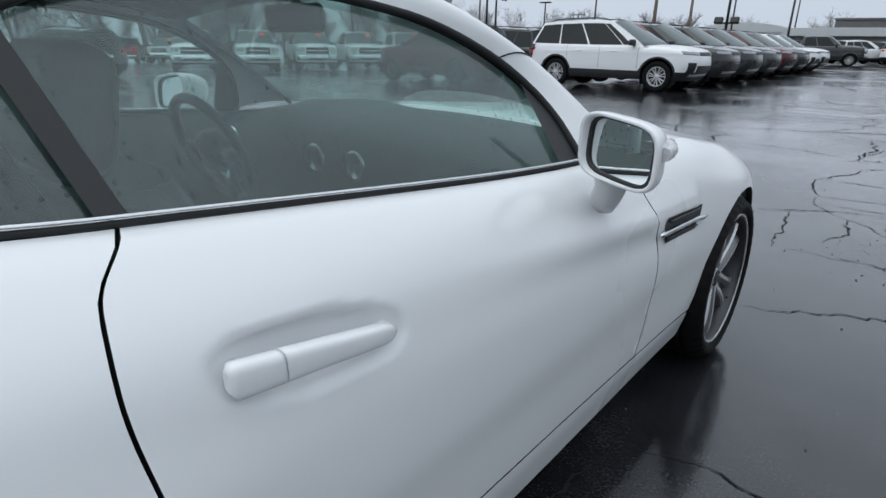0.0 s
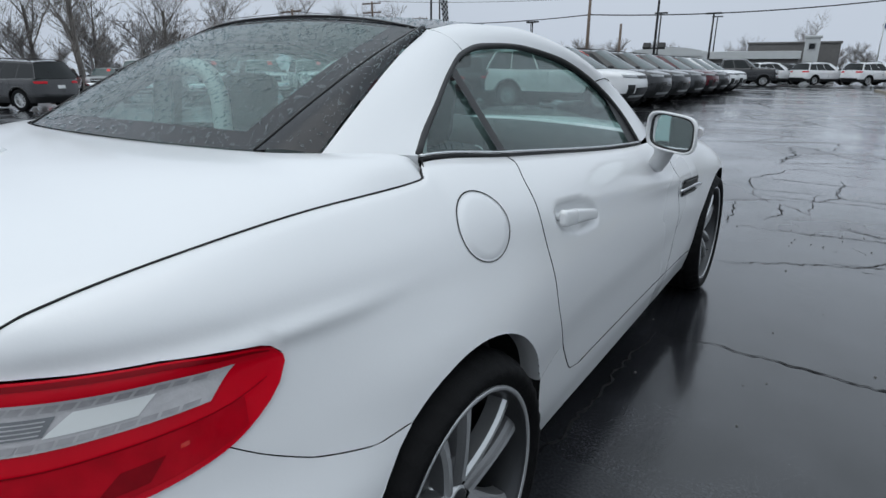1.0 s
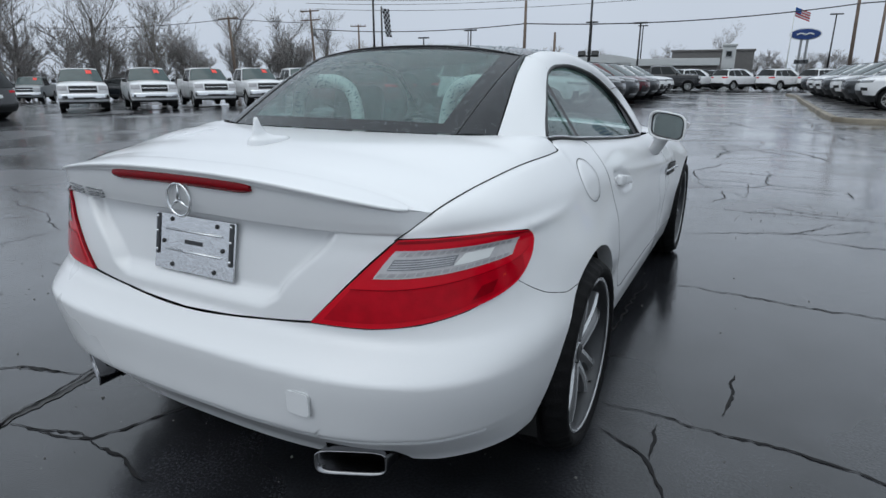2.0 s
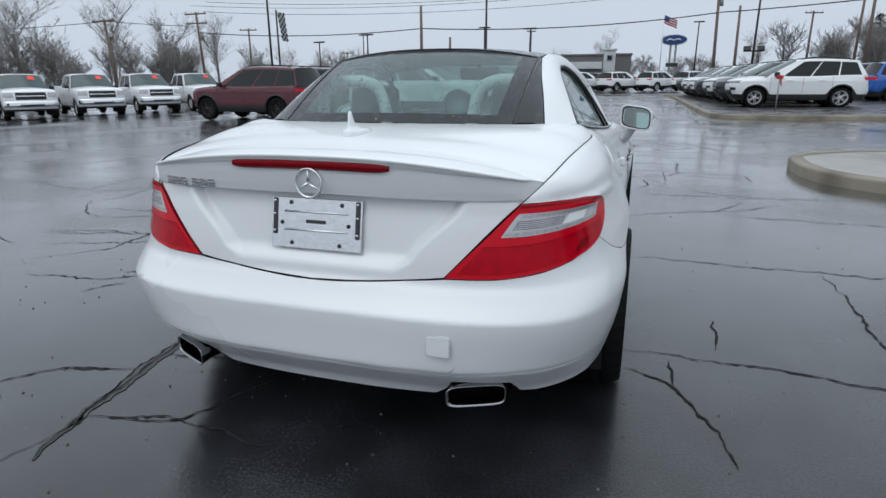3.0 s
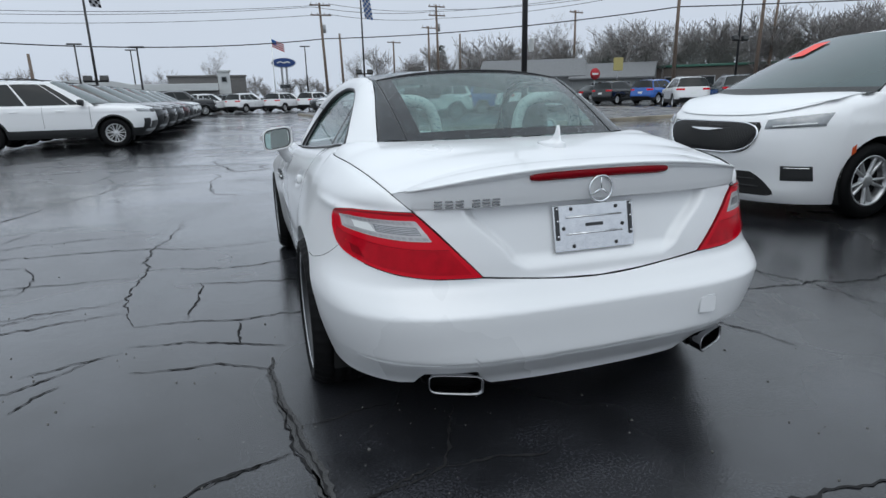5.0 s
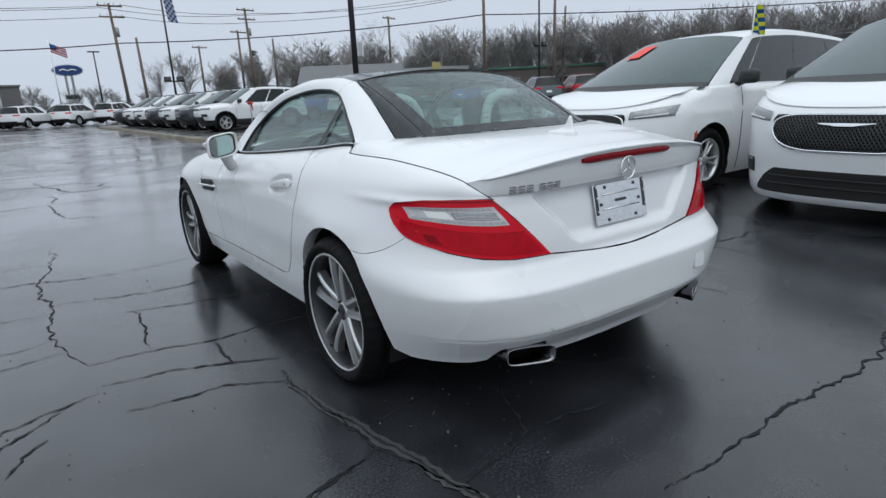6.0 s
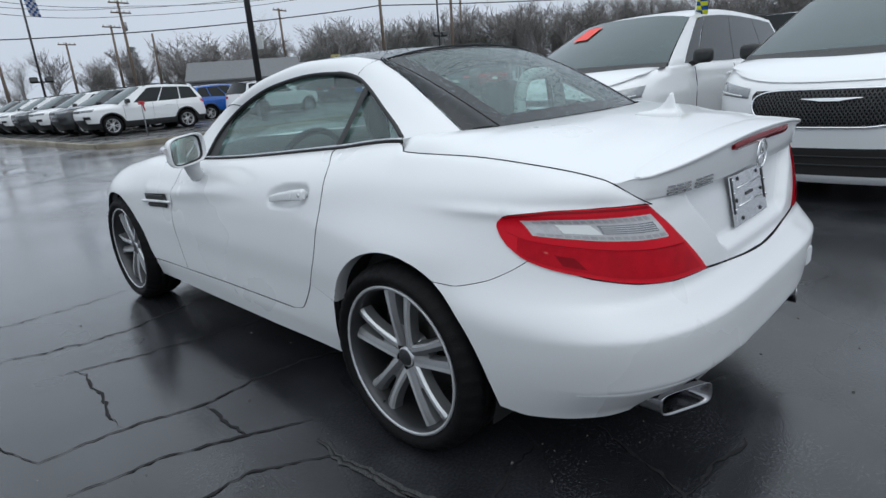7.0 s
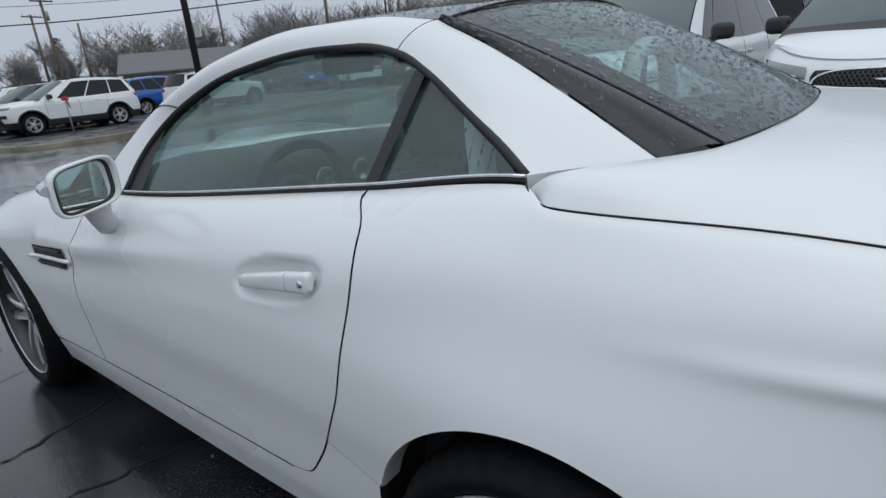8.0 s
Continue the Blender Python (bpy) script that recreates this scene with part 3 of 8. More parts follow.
        rings = [[shell(c[0] + r * math.cos(a), c[1] + r * 0.72 * math.sin(a)) + surface_normal(c[0] + r * math.cos(a), c[1] + r * 0.72 * math.sin(a)) * 0.0012 for a in [2 * math.pi * j / 48 for j in range(48)]] for r in (rr * 0.972, rr * 1.006)]
        grid(bm, rings, close=True)
        add_part("flap_seam", bm, GAP, parent=flap)
    # sill
    n = 300
    bot = by_u([(-0.872, 0.214), (-0.4, 0.206), (0.3, 0.206), (0.84, 0.214)], n)
    top_pts = [(-0.902, 0.4360), (foot_u - 0.003, 0.4692)] + [(a, b) for a, b in shifted(DOOR_BACK, -0.0035, -0.0005) if b < 0.465][::-1] + [(-0.59, 0.333), (0.0, 0.325), (0.5, 0.313), (0.60, 0.311), (0.84, 0.306)]
    top = by_u(top_pts, n)
    bm = bmesh.new()
    panel(bm, coons(bot, top, edge([tuple(bot[0]), tuple(top[0])], 10), edge([tuple(bot[-1]), tuple(top[-1])], 10)), lift=0.0)
    under = [shell(p[0], p[1]) for p in bot]
    grid(bm, [under, [p + Vector((-0.10, 0, -0.03)) for p in under], [p + Vector((-0.3, 0, -0.03)) for p in under]], 1)
    add_part("sill", bm, [WHITE, GAP])
    # front wing
    ARCH_F = arch(1.215, 0.318, 0.345, radians(165), radians(0), 30)
    n, m = 90, 24
    f_edge = edge(shifted(DOOR_FRONT, G), m)
    bot_pts = [tuple(f_edge[0]), (0.86, 0.312)] + [at_y(*p) for p in ARCH_F] + [at_y(1.60, 0.30), (1.2 + math.pi / 2, 0.25)]
    bot = by_u(bot_pts, n)
    top = [Vector((u, TOP_Z(shell(u, 0.7).y))) for u in np.linspace(f_edge[-1][0], 1.2 + math.pi / 2, n)]
    f_edge[-1], bot[0] = top[0], f_edge[0]
    bm = bmesh.new()
    panel(bm, coons(bot, top, f_edge, edge([tuple(bot[-1]), tuple(top[-1])], m)))
    lip = [shell(*at_y(*p)) for p in ARCH_F]
    grid(bm, [lip, [p + Vector((-0.05, 0, 0)) for p in lip]])
    wing = add_part("front_wing", bm, [WHITE, GAP])
    # side vent with a bright bar
    bm = bmesh.new()
    rows = coons(by_u([(0.50, 0.632), (0.735, 0.622)], 12), by_u([(0.485, 0.707), (0.78, 0.688)], 12), edge([(0.50, 0.632), (0.485, 0.707)], 8), edge([(0.735, 0.622), (0.78, 0.688)], 8))
    grid(bm, [[shell(*p) + Vector((0.003, 0, 0)) for p in r] for r in rows])
    vent = add_part("side_vent", bm, PLASTIC)
    for k in range(3):
        bm = bmesh.new()
        zz = 0.64 + 0.022 * k + (0.006 if k > 1 else 0)
        tube(bm, [shell(0.50 + 0.24 * i / 9, zz + 0.004 - 0.012 * i / 9) + Vector((0.006, 0, 0)) for i in range(10)], 0.004, 6)
        add_part("vent_slat", bm, PLASTIC, parent=vent)
    bm = bmesh.new()
    tube(bm, [shell(0.44 + 0.36 * i / 11, 0.668 - 0.018 * i / 11) + Vector((0.010, 0, 0)) for i in range(12)], [0.004] + [0.0075] * 10 + [0.004], 8)
    add_part("vent_bar", bm, WHITE if side < 0 else STEEL, parent=vent)
    # tail lamp: red lens, clear band, dark lower field
    bot, top = resample(dense(LIGHT_BOT), 40), resample(dense(LIGHT_TOP), 40)
    rows = coons(bot, top, edge([tuple(bot[0]), tuple(top[0])], 18), [Vector(lamp_edge(k / 17)) for k in range(18)])
    bm = bmesh.new()
    panel(bm, rows, lift=0.004, flange=0.012)
    lamp = add_part("tail_lamp", bm, [REDLENS, REDDARK], "red tail lamp with a clear band")

    def lamp_patch(name, s0, s1, v0, v1, slant0, slant1, lift, material, label=""):
        bm = bmesh.new()
        out = []
        for j in range(9):
            v = v0 + (v1 - v0) * j / 8
            row = []
            for i in range(25):
                k = i / 24
                s = (s0 + slant0 * j / 8) * (1 - k) + (s1 + slant1 * j / 8) * k
                fi, fj = min(s, 0.999) * 39, v * 17
                a, b = int(fi), int(fj)
                p = rows[b][a].lerp(rows[b][a + 1], fi - a).lerp(rows[min(b + 1, 17)][a].lerp(rows[min(b + 1, 17)][a + 1], fi - a), fj - b)
                row.append(shell(p[0], p[1]) + surface_normal(p[0], p[1]) * lift)
            out.append(row)
        grid(bm, out)
        return add_part(name, bm, material, label, parent=lamp)
    lamp_patch("clear_band", 0.17, 0.93, 0.57, 0.885, -0.05, 0.02, 0.0056, CLEARLENS, "clear reversing and indicator band")
    lamp_patch("reverse_lamp", 0.55, 0.90, 0.665, 0.785, -0.01, 0.01, 0.0066, LAMPGREY, "dark ribbed reversing lamp")
    lamp_patch("indicator", 0.33, 0.55, 0.655, 0.795, -0.03, -0.05, 0.0068, PAPER, "bright indicator lens")
    for k in range(16):
        s0 = 0.185 + 0.046 * k
        lamp_patch("light_cell", s0, s0 + 0.036, 0.815, 0.868, -0.004, -0.004, 0.0066, CELL)
        lamp_patch("light_cell", s0 + 0.01, s0 + 0.048, 0.590, 0.632, -0.004, -0.004, 0.0066, CELL)
    for k in range(4):
        lamp_patch("lens_rib", 0.56, 0.90, 0.680 + 0.026 * k, 0.688 + 0.026 * k, 0.0, 0.0, 0.0074, CLEARLENS)
    lamp_patch("lower_lens", 0.10, 0.975, 0.06, 0.43, 0.0, 0.0, 0.0056, REDMID, "darker red lower lens")
    lamp_patch("lens_facet", 0.29, 0.40, 0.11, 0.27, -0.03, -0.05, 0.0062, REDDARK)
    # small saturated spot: the reflector's glint painted onto the lens
    lamp_patch("reflector", 0.215, 0.232, 0.27, 0.31, 0.0, 0.0, 0.0064, GLOW)
    lamp_patch("lens_rib", 0.05, 0.98, 0.435, 0.447, 0.0, 0.0, 0.0062, REDDARK)
    lamp_patch("lens_rib", 0.04, 0.985, 0.955, 0.985, 0.0, 0.0, 0.0056, REDDARK)

# rear bumper, in one piece round the tail
n, m = 150, 46
end_u = -1.3 - math.pi / 2
arch_b = [at_y(*p) for p in arch(-1.238, 0.315, 0.353, radians(122), radians(176), 16)]
low_pts = arch_b + [at_y(-1.60, 0.258), at_x(0.80, 0.240), at_x(0.66, 0.236), at_x(0.615, 0.244), at_x(0.596, 0.296), at_x(0.432, 0.302), at_x(0.408, 0.258), at_x(0.37, 0.230), at_x(0.2, 0.226), (end_u, 0.224)]
lid_low = [at_x(0.412, 0.619), at_x(0.3, 0.606), at_x(0.15, 0.592), (end_u, 0.586)]
top_pts = shifted(BUMPLINE, 0, -0.0012) + shifted(LIGHT_BOT[4:], 0, -0.004) + shifted(lid_low[1:], 0, -0.003)
bm = bmesh.new()
span = [low_pts[0][0] + (end_u - low_pts[0][0]) * (1 - (1 - k / (n - 1)) ** 2) for k in range(n)]
bot = [Vector((a, float(np.interp(-a, [-p[0] for p in low_pts], [p[1] for p in low_pts])))) for a in span]
top = [Vector((a, float(np.interp(-a, [-p[0] for p in top_pts], [p[1] for p in top_pts])))) for a in span]
top[0] = Vector((bot[0][0], top[0][1]))
panel(bm, coons(bot, top, edge([tuple(bot[0]), tuple(top[0])], m), edge([tuple(bot[-1]), tuple(top[-1])], m)))
lip = [shell(*p) for p in arch_b]
grid(bm, [lip, [p + Vector((-0.05, 0, 0)) for p in lip]])
bmesh.ops.delete(bm, geom=[f for f in bm.faces if f.material_index == 1 and all(abs(v.co.x) < 0.001 for v in f.verts)], context="FACES")
under = [shell(p[0], p[1]) for p in bot]
grid(bm, [under, [Vector((p.x * 0.95, p.y + 0.03, p.z + 0.004)) for p in under], [Vector((p.x * 0.80, max(p.y + 0.25, -1.75), 0.275)) for p in under]], 1)
mirror_bm(bm)
bmesh.ops.remove_doubles(bm, verts=[v for v in bm.verts if abs(v.co.x) < 0.0005], dist=0.0004)
bumper = part("rear_bumper", bm, [WHITE, GAP], roadster)
# seam across the lower bumper, and the tow-eye cover
bm = bmesh.new()
seam = [shell(-1.3 - 0.55 - (math.pi / 2 - 0.55) * i / 40, 0.342 + 0.006 * math.cos(i / 40 * 1.5)) for i in range(41)]
grid(bm, [[p + Vector((0.003, -0.0025, 0.004)) for p in seam], [p + Vector((0.002, -0.002, -0.003)) for p in seam]])
mirror_bm(bm)
part("bumper_seam", bm, shader("bumper_crease", (0.55, 0.56, 0.57), 0.4, vary=0.1), bumper, fix=False)
TOW_Y = shell(*at_x(0.412, 0.44)).y - 0.004
bm = bmesh.new()
prism(bm, [(0.412 + 0.036 * math.copysign(abs(math.cos(a)) ** 0.3, math.cos(a)), 0.440 + 0.032 * math.copysign(abs(math.sin(a)) ** 0.3, math.sin(a))) for a in [2 * math.pi * k / 40 for k in range(40)]], 1, TOW_Y - 0.001, TOW_Y + 0.004)
hitch = part("tow_cover_seam", bm, shader("seam_grey", (0.58, 0.59, 0.60), 0.5, vary=0.1), bumper)
bm = bmesh.new()
prism(bm, [(0.412 + 0.033 * math.copysign(abs(math.cos(a)) ** 0.3, math.cos(a)), 0.440 + 0.029 * math.copysign(abs(math.sin(a)) ** 0.3, math.sin(a))) for a in [2 * math.pi * k / 40 for k in range(40)]], 1, TOW_Y - 0.0025, TOW_Y + 0.004)
part("tow_cover", bm, WHITE, bumper)


# boot lid: the tail face with its hollow for the plate, and the deck
def lid_face(u, z):
    p = shell(u, z)
    half = 0.275 + 0.155 * smooth(0.640, 0.850, z) + 0.03 * smooth(0.632, 0.665, z)
    d = smooth(half + 0.012, half - 0.030, abs(p.x)) * smooth(0.622, 0.672, z) * smooth(0.8315, 0.8270, z)
    return p + Vector((0, 0.032 * d + 0.004 * smooth(0.8350, 0.8310, z), 0))


DECK_FRONT = pchip([0.0, 0.3, 0.47, 0.575, 0.63, 0.69], [-1.392, -1.38, -1.350, -1.280, -1.205, -1.122])


CROWN = pchip([-2.0, -1.85, -1.7, -1.45, -1.25, -1.1], [0.940, 0.963, 0.980, 0.995, 0.998, 0.998])


def deck_z(x, y):
    """The height of the boot lid."""
    edge_y = min(max(y, -1.85), -1.14)
    xe = TOP_X(edge_y)
    ze = TOP_Z(edge_y) if edge_y < -1.2 else 0.944 + 0.004
    crown = CROWN(y)
    k = min(abs(x) / xe, 1)
    return ze + (crown - ze) * (1 - k ** (3.0 - 0.4 * smooth(-1.85, -1.5, y) + 5.5 * smooth(-1.70, -1.40, y) + 14 * smooth(-1.42, -1.24, y)))


LIP_X = TOP_X(-1.85) - 0.004


@functools.lru_cache(maxsize=None)
def lip(x):
    """(y, z) of the boot lid's trailing edge, and how much it stands out."""
    f = min(abs(x) / LIP_X, 1)
    w = 1 - f ** 5
    z = 0.948 - 0.066 * f ** 2.5
    return shell(*at_x(max(abs(x), 0.003), z - 0.010)).y - 0.010 * w, z, w


bm = bmesh.new()
SAG = pchip([0.0, 0.364, 0.728, 1.0], [1.0, 0.82, 0.40, 0.0])
EDGE_Z = pchip([0.0, 0.62, 1.0], [0.619, 0.823, 0.8805])
EDGE_X = pchip([0.0, 0.62, 0.80, 1.0], [0.4075, 0.6015, 0.637, LIP_X])
MID_Z = pchip([0.0, 0.62, 1.0], [0.586, 0.8305, 0.935])
rows = []
for v in list(np.linspace(0, 0.585, 30)) + list(np.linspace(0.592, 0.65, 18)) + list(np.linspace(0.665, 1, 20)):
    row = []
    for i in range(81):
        g = 1 - i / 80
        if v < 0.62:
            rise = SAG(g) * (1 - v / 0.62) + (1 - g ** 8) * v / 0.62
        else:
            k = (v - 0.62) / 0.38
            rise = (1 - g ** 8) * (1 - k) + (1 - g ** 2.3) * k
        x, z = max(EDGE_X(v) * g, 0.0), EDGE_Z(v) + (MID_Z(v) - EDGE_Z(v)) * rise
        row.append(lid_face(at_x(x, z)[0] if x > 0.002 else end_u, z))
    rows.append(row)
grid(bm, rows)
rim = [r[0] for r in rows]
grid(bm, [rim, [p + Vector((-0.004, 0.025, 0)) for p in rim]], 1)
# deck, rising towards the trailing edge


def deck_place(s, k):
    y_front, (y_back, z_back, w) = DECK_FRONT(0.69 * s), lip(LIP_X * s)
    y = y_front + (y_back - y_front) * k
    x = (TOP_X(min(max(y, -1.85), -1.14)) - 0.004) * s
    z = deck_z(x, y) - 0.004 * smooth(0.97, 1.0, s)
    return Vector((x, y, z + (z_back - deck_z(LIP_X * s, y_back)) * smooth(0.70, 1.0, k) ** 1.3))


rows = [[deck_place(i / 60, j / 56) for i in range(61)] for j in range(57)]
grid(bm, rows)
for line in ([r[-1] for r in rows], rows[0]):
    grid(bm, [line, [p + Vector((0, 0, -0.025)) for p in line]], 1)
# close the lid behind the trailing edge
grid(bm, [rows[-1], [p + Vector((0, 0.004, -0.014 * lip(p.x)[2] - 0.002)) for p in rows[-1]]])
mirror_bm(bm)
bmesh.ops.remove_doubles(bm, verts=[v for v in bm.verts if abs(v.co.x) < 0.001], dist=0.002)
lid = part("boot_lid", bm, [WHITE, GAP], roadster, fix=False)
for side in (1, -1):
    bm = bmesh.new()
    line = [Vector((side * (TOP_X(y) - 0.001), y, TOP_Z(y) + 0.0015)) for y in np.linspace(-1.215, -1.925, 40)]
    line = [Vector((side * 0.692, -1.130, 0.972)), Vector((side * 0.704, -1.142, 0.962)), Vector((side * 0.720, -1.160, 0.953)), Vector((side * 0.734, -1.185, 0.949))] + line
    line += [shell(u, z) * 1.0 for u, z in [at_x(0.608, 0.824)]]
    line = [Vector((side * abs(p.x), p.y, p.z)) for p in line]
    tube(bm, line, 0.0016, 6)
    part("lid_seam", bm, GAP, lid)
# spoiler lip: a low wedge along the rear edge
bm = bmesh.new()
rows = []
for i in range(81):
    f = -1 + i / 40
    g = abs(f) * 0.625 / LIP_X
    flip = 1 if f > 0 else -1
    y_back, z_back, w = lip(LIP_X * g)
    t = 1 - abs(f) ** 6
    start = 0.985 - 0.145 * t ** 0.6
    row = []
    for q in range(6):
        p = deck_place(g, start + (1 - start) * q / 5)
        row.append(Vector((flip * p.x, p.y, p.z - 0.001 + (0.0025 + 0.0015 * q / 5) * min(1, q))))
    e = row[-1]
    row += [e + Vector((0, -0.004, -0.001)), e + Vector((0, -0.005, -0.004)), e + Vector((0, -0.004, -0.006 - 0.003 * t)), e + Vector((0, 0.010 * w + 0.003, -0.010 - 0.007 * t)), e + Vector((0, 0.010 * w + 0.02, -0.022))]
    rows.append(row)
grid(bm, rows)
part("spoiler", bm, WHITE, lid)
bm = bmesh.new()
rows = []
for i in range(41):
    s = -1 + i / 20
    x = 0.252 * s
    yb = shell(*at_x(max(abs(x), 0.004), 0.922)).y - 0.004
    zc, h = 0.9225 - 0.004 * s * s, 0.0145 * (1 - abs(s) ** 12 * 0.5)
    rows.append([Vector((x, yb + 0.010, zc + h)), Vector((x, yb - 0.003, zc + h)), Vector((x, yb - 0.006, zc)), Vector((x, yb - 0.002, zc - h)), Vector((x, yb + 0.010, zc - h))])
grid(bm, rows)
for r in (rows[0], rows[-1]):
    bm.faces.new([bm.verts.new(p) for p in r])
brake = part("brake_lamp", bm, REDDARK, lid, "slim red third brake lamp")
# round star emblem as plain shapes: a ring with three spokes
bm = bmesh.new()
cz, cy = 0.868, -1.990
tube(bm, [(0.042 * math.cos(a), cy, cz + 0.042 * math.sin(a)) for a in [2 * math.pi * k / 48 for k in range(49)]], 0.0042, 8, cap=False)
for a in (90, 210, 330):
    d = Vector((math.cos(radians(a)), 0, math.sin(radians(a))))
    tube(bm, [Vector((0, cy, cz)), Vector((0, cy, cz)) + d * 0.040], [0.0062, 0.0015], 6)
part("emblem", bm, CHROME, lid, "round chrome emblem")
# chrome badge: six characters as plain bars
for k, x in enumerate((-0.536, -0.504, -0.472, -0.421, -0.389, -0.357)):
    p = shell(at_x(-x, 0.848)[0], 0.848)
    q = shell(at_x(-x - 0.02, 0.848)[0], 0.848)
    m = Matrix.Translation((x, p.y - 0.002, 0.848)) @ Matrix.Rotation(math.atan2(q.y - p.y, 0.02), 4, "Z")
    bm = bmesh.new()
    for zz in (-0.0095, 0.0, 0.0095):
        box(bm, (0.025, 0.009, 0.0050), m @ Matrix.Translation((0, 0, zz)), 0.0012, 1)
    part("badge_bar", bm, EXHAUST, lid)
# the plate holder: a pressed steel sheet with ribs and screws
bm = bmesh.new()
PM = Matrix.Translation((0.0, -1.962, 0.739)) @ Matrix.Rotation(radians(-11), 4, "X")
box(bm, (0.302, 0.004, 0.152), PM, 0.0018)
plate = part("plate_holder", bm, STEEL, lid, "bare pressed steel plate holder, wet")
for zz in (0.035, -0.02):
    bm = bmesh.new()
    tube(bm, [PM @ Vector((-0.105, -0.003, zz)), PM @ Vector((0.105, -0.003, zz))], 0.0035, 8)
    part("rib", bm, STEEL, plate)
for xx in (-0.138, 0.138):
    bm = bmesh.new()
    box(bm, (0.014, 0.004, 0.11), PM @ Matrix.Translation((xx, -0.003, 0.018)), 0.003)
    strip = part("side_strip", bm, ALLOY_DARK, plate)
    for zz in (0.065, 0.025, -0.025):
        bm = bmesh.new()
        lathe(bm, [(0.0, 0.003), (0.003, 0.003), (0.004, 0)], 10, PM @ Matrix.Translation((xx, -0.006, zz)) @ Matrix.Rotation(radians(-90), 4, "Z"))
        part("rivet", bm, CHROME, strip)
for xx, zz in ((-0.115, 0.0), (0.108, 0.0), (-0.085, 0.062), (0.085, 0.06), (-0.08, -0.06), (0.08, -0.06)):
    bm = bmesh.new()
    lathe(bm, [(0.0, 0.003), (0.005, 0.003), (0.0065, 0)], 12, PM @ Matrix.Translation((xx, -0.003, zz)) @ Matrix.Rotation(radians(-90), 4, "Z"))
    part("screw", bm, PLASTIC, plate)
bm = bmesh.new()
box(bm, (0.066, 0.002, 0.011), PM @ Matrix.Translation((0.0, -0.003, 0.007)), 0.0008)
part("stamped_bar", bm, ALLOY_DARK, plate)
# fin aerial
bm = bmesh.new()
rows = []
for z, w, y0, y1 in ((0.975, 0.040, -1.735, -1.580), (0.990, 0.039, -1.734, -1.584), (0.9965, 0.033, -1.731, -1.598), (1.001, 0.014, -1.726, -1.640), (1.010, 0.0085, -1.722, -1.668), (1.030, 0.0065, -1.718, -1.688), (1.048, 0.0055, -1.714, -1.697), (1.056, 0.003, -1.711, -1.701)):
    rows.append([Vector((w * math.copysign(abs(math.cos(a)) ** 0.8, math.cos(a)), (y0 + y1) / 2 + (y1 - y0) / 2 * math.sin(a), z)) for a in [2 * math.pi * i / 20 for i in range(20)]])
vs = grid(bm, rows, close=True)
bm.faces.new(vs[-1])
part("fin_aerial", bm, WHITE, lid)
# exhaust tips
for side in (1, -1):
    bm = bmesh.new()
    def ring(sx, sz, y, e=0.42):
        return [Vector((side * 0.507 + sx * math.copysign(abs(math.cos(a)) ** e, math.cos(a)), y + 0.032 + 0.45 * side * sx * math.copysign(abs(math.cos(a)) ** e, math.cos(a)), 0.267 + sz * math.copysign(abs(math.sin(a)) ** e, math.sin(a)))) for a in [2 * math.pi * k / 36 for k in range(36)]]
    grid(bm, [ring(0.076, 0.030, -1.80), ring(0.080, 0.033, -2.022), ring(0.081, 0.034, -2.028), ring(0.0785, 0.0315, -2.029), ring(0.075, 0.028, -2.018), ring(0.070, 0.023, -1.86)], close=True)
    tip = part("exhaust_tip", bm, EXHAUST, roadster, "chrome rectangular exhaust tip")
    bm = bmesh.new()
    bm.faces.new([bm.verts.new(p) for p in ring(0.071, 0.0245, -1.92)])
    part("exhaust_bore", bm, GAP, tip)
    bm = bmesh.new()
    grid(bm, [[p + Vector((0, 0.045, 0.004)) for p in ring(0.088, 0.038, -2.0)], [p + Vector((0, 0.12, 0.004)) for p in ring(0.080, 0.032, -2.0)]], close=True)
    part("exhaust_surround", bm, PLASTIC, tip)

# ---- roof, pillars and glass ----
WIN_TOP = [(0.225, 0.874), (0.195, 0.965), (0.055, 1.098), (-0.19, 1.184), (-0.48, 1.211), (-0.65, 1.204), (-0.775, 1.180), (-0.857, 1.142), (-0.99, 1.062), (-1.07, 1.013), (-1.122, 0.976)]


def on_window(y, z, lift=0.0):
    return Vector((1.254 - 0.6 * z + lift, y, z))


win = spline([on_window(*p) for p in WIN_TOP], 60)
i_seam = min(range(60), key=lambda i: abs(win[i].y + 0.775) + abs(win[i].z - 1.18))
RAIL_OUT = [(0.705, 0.46, 0.895), (0.675, 0.33, 0.985), (0.61, 0.10, 1.13), (0.545, -0.10, 1.218), (0.498, -0.42, 1.266), (0.486, -0.65, 1.262), (0.480, -0.806, 1.240)]
ROOF_Z = pchip([-1.0, -0.93, -0.75, -0.42, -0.2, -0.08], [1.262, 1.272, 1.288, 1.297, 1.285, 1.262])
rail_out = spline(RAIL_OUT, i_seam + 1)


def bulged(a, b, amount, n=6):
    """Points from a to b over an outward bulge."""
    out = []
    for k in range(n):
        s = k / (n - 1)
        p = a.lerp(b, s)
        d = Vector((0.55, 0, 0.83)).normalized()
        out.append(p + d * amount * 4 * s * (1 - s))
    return out


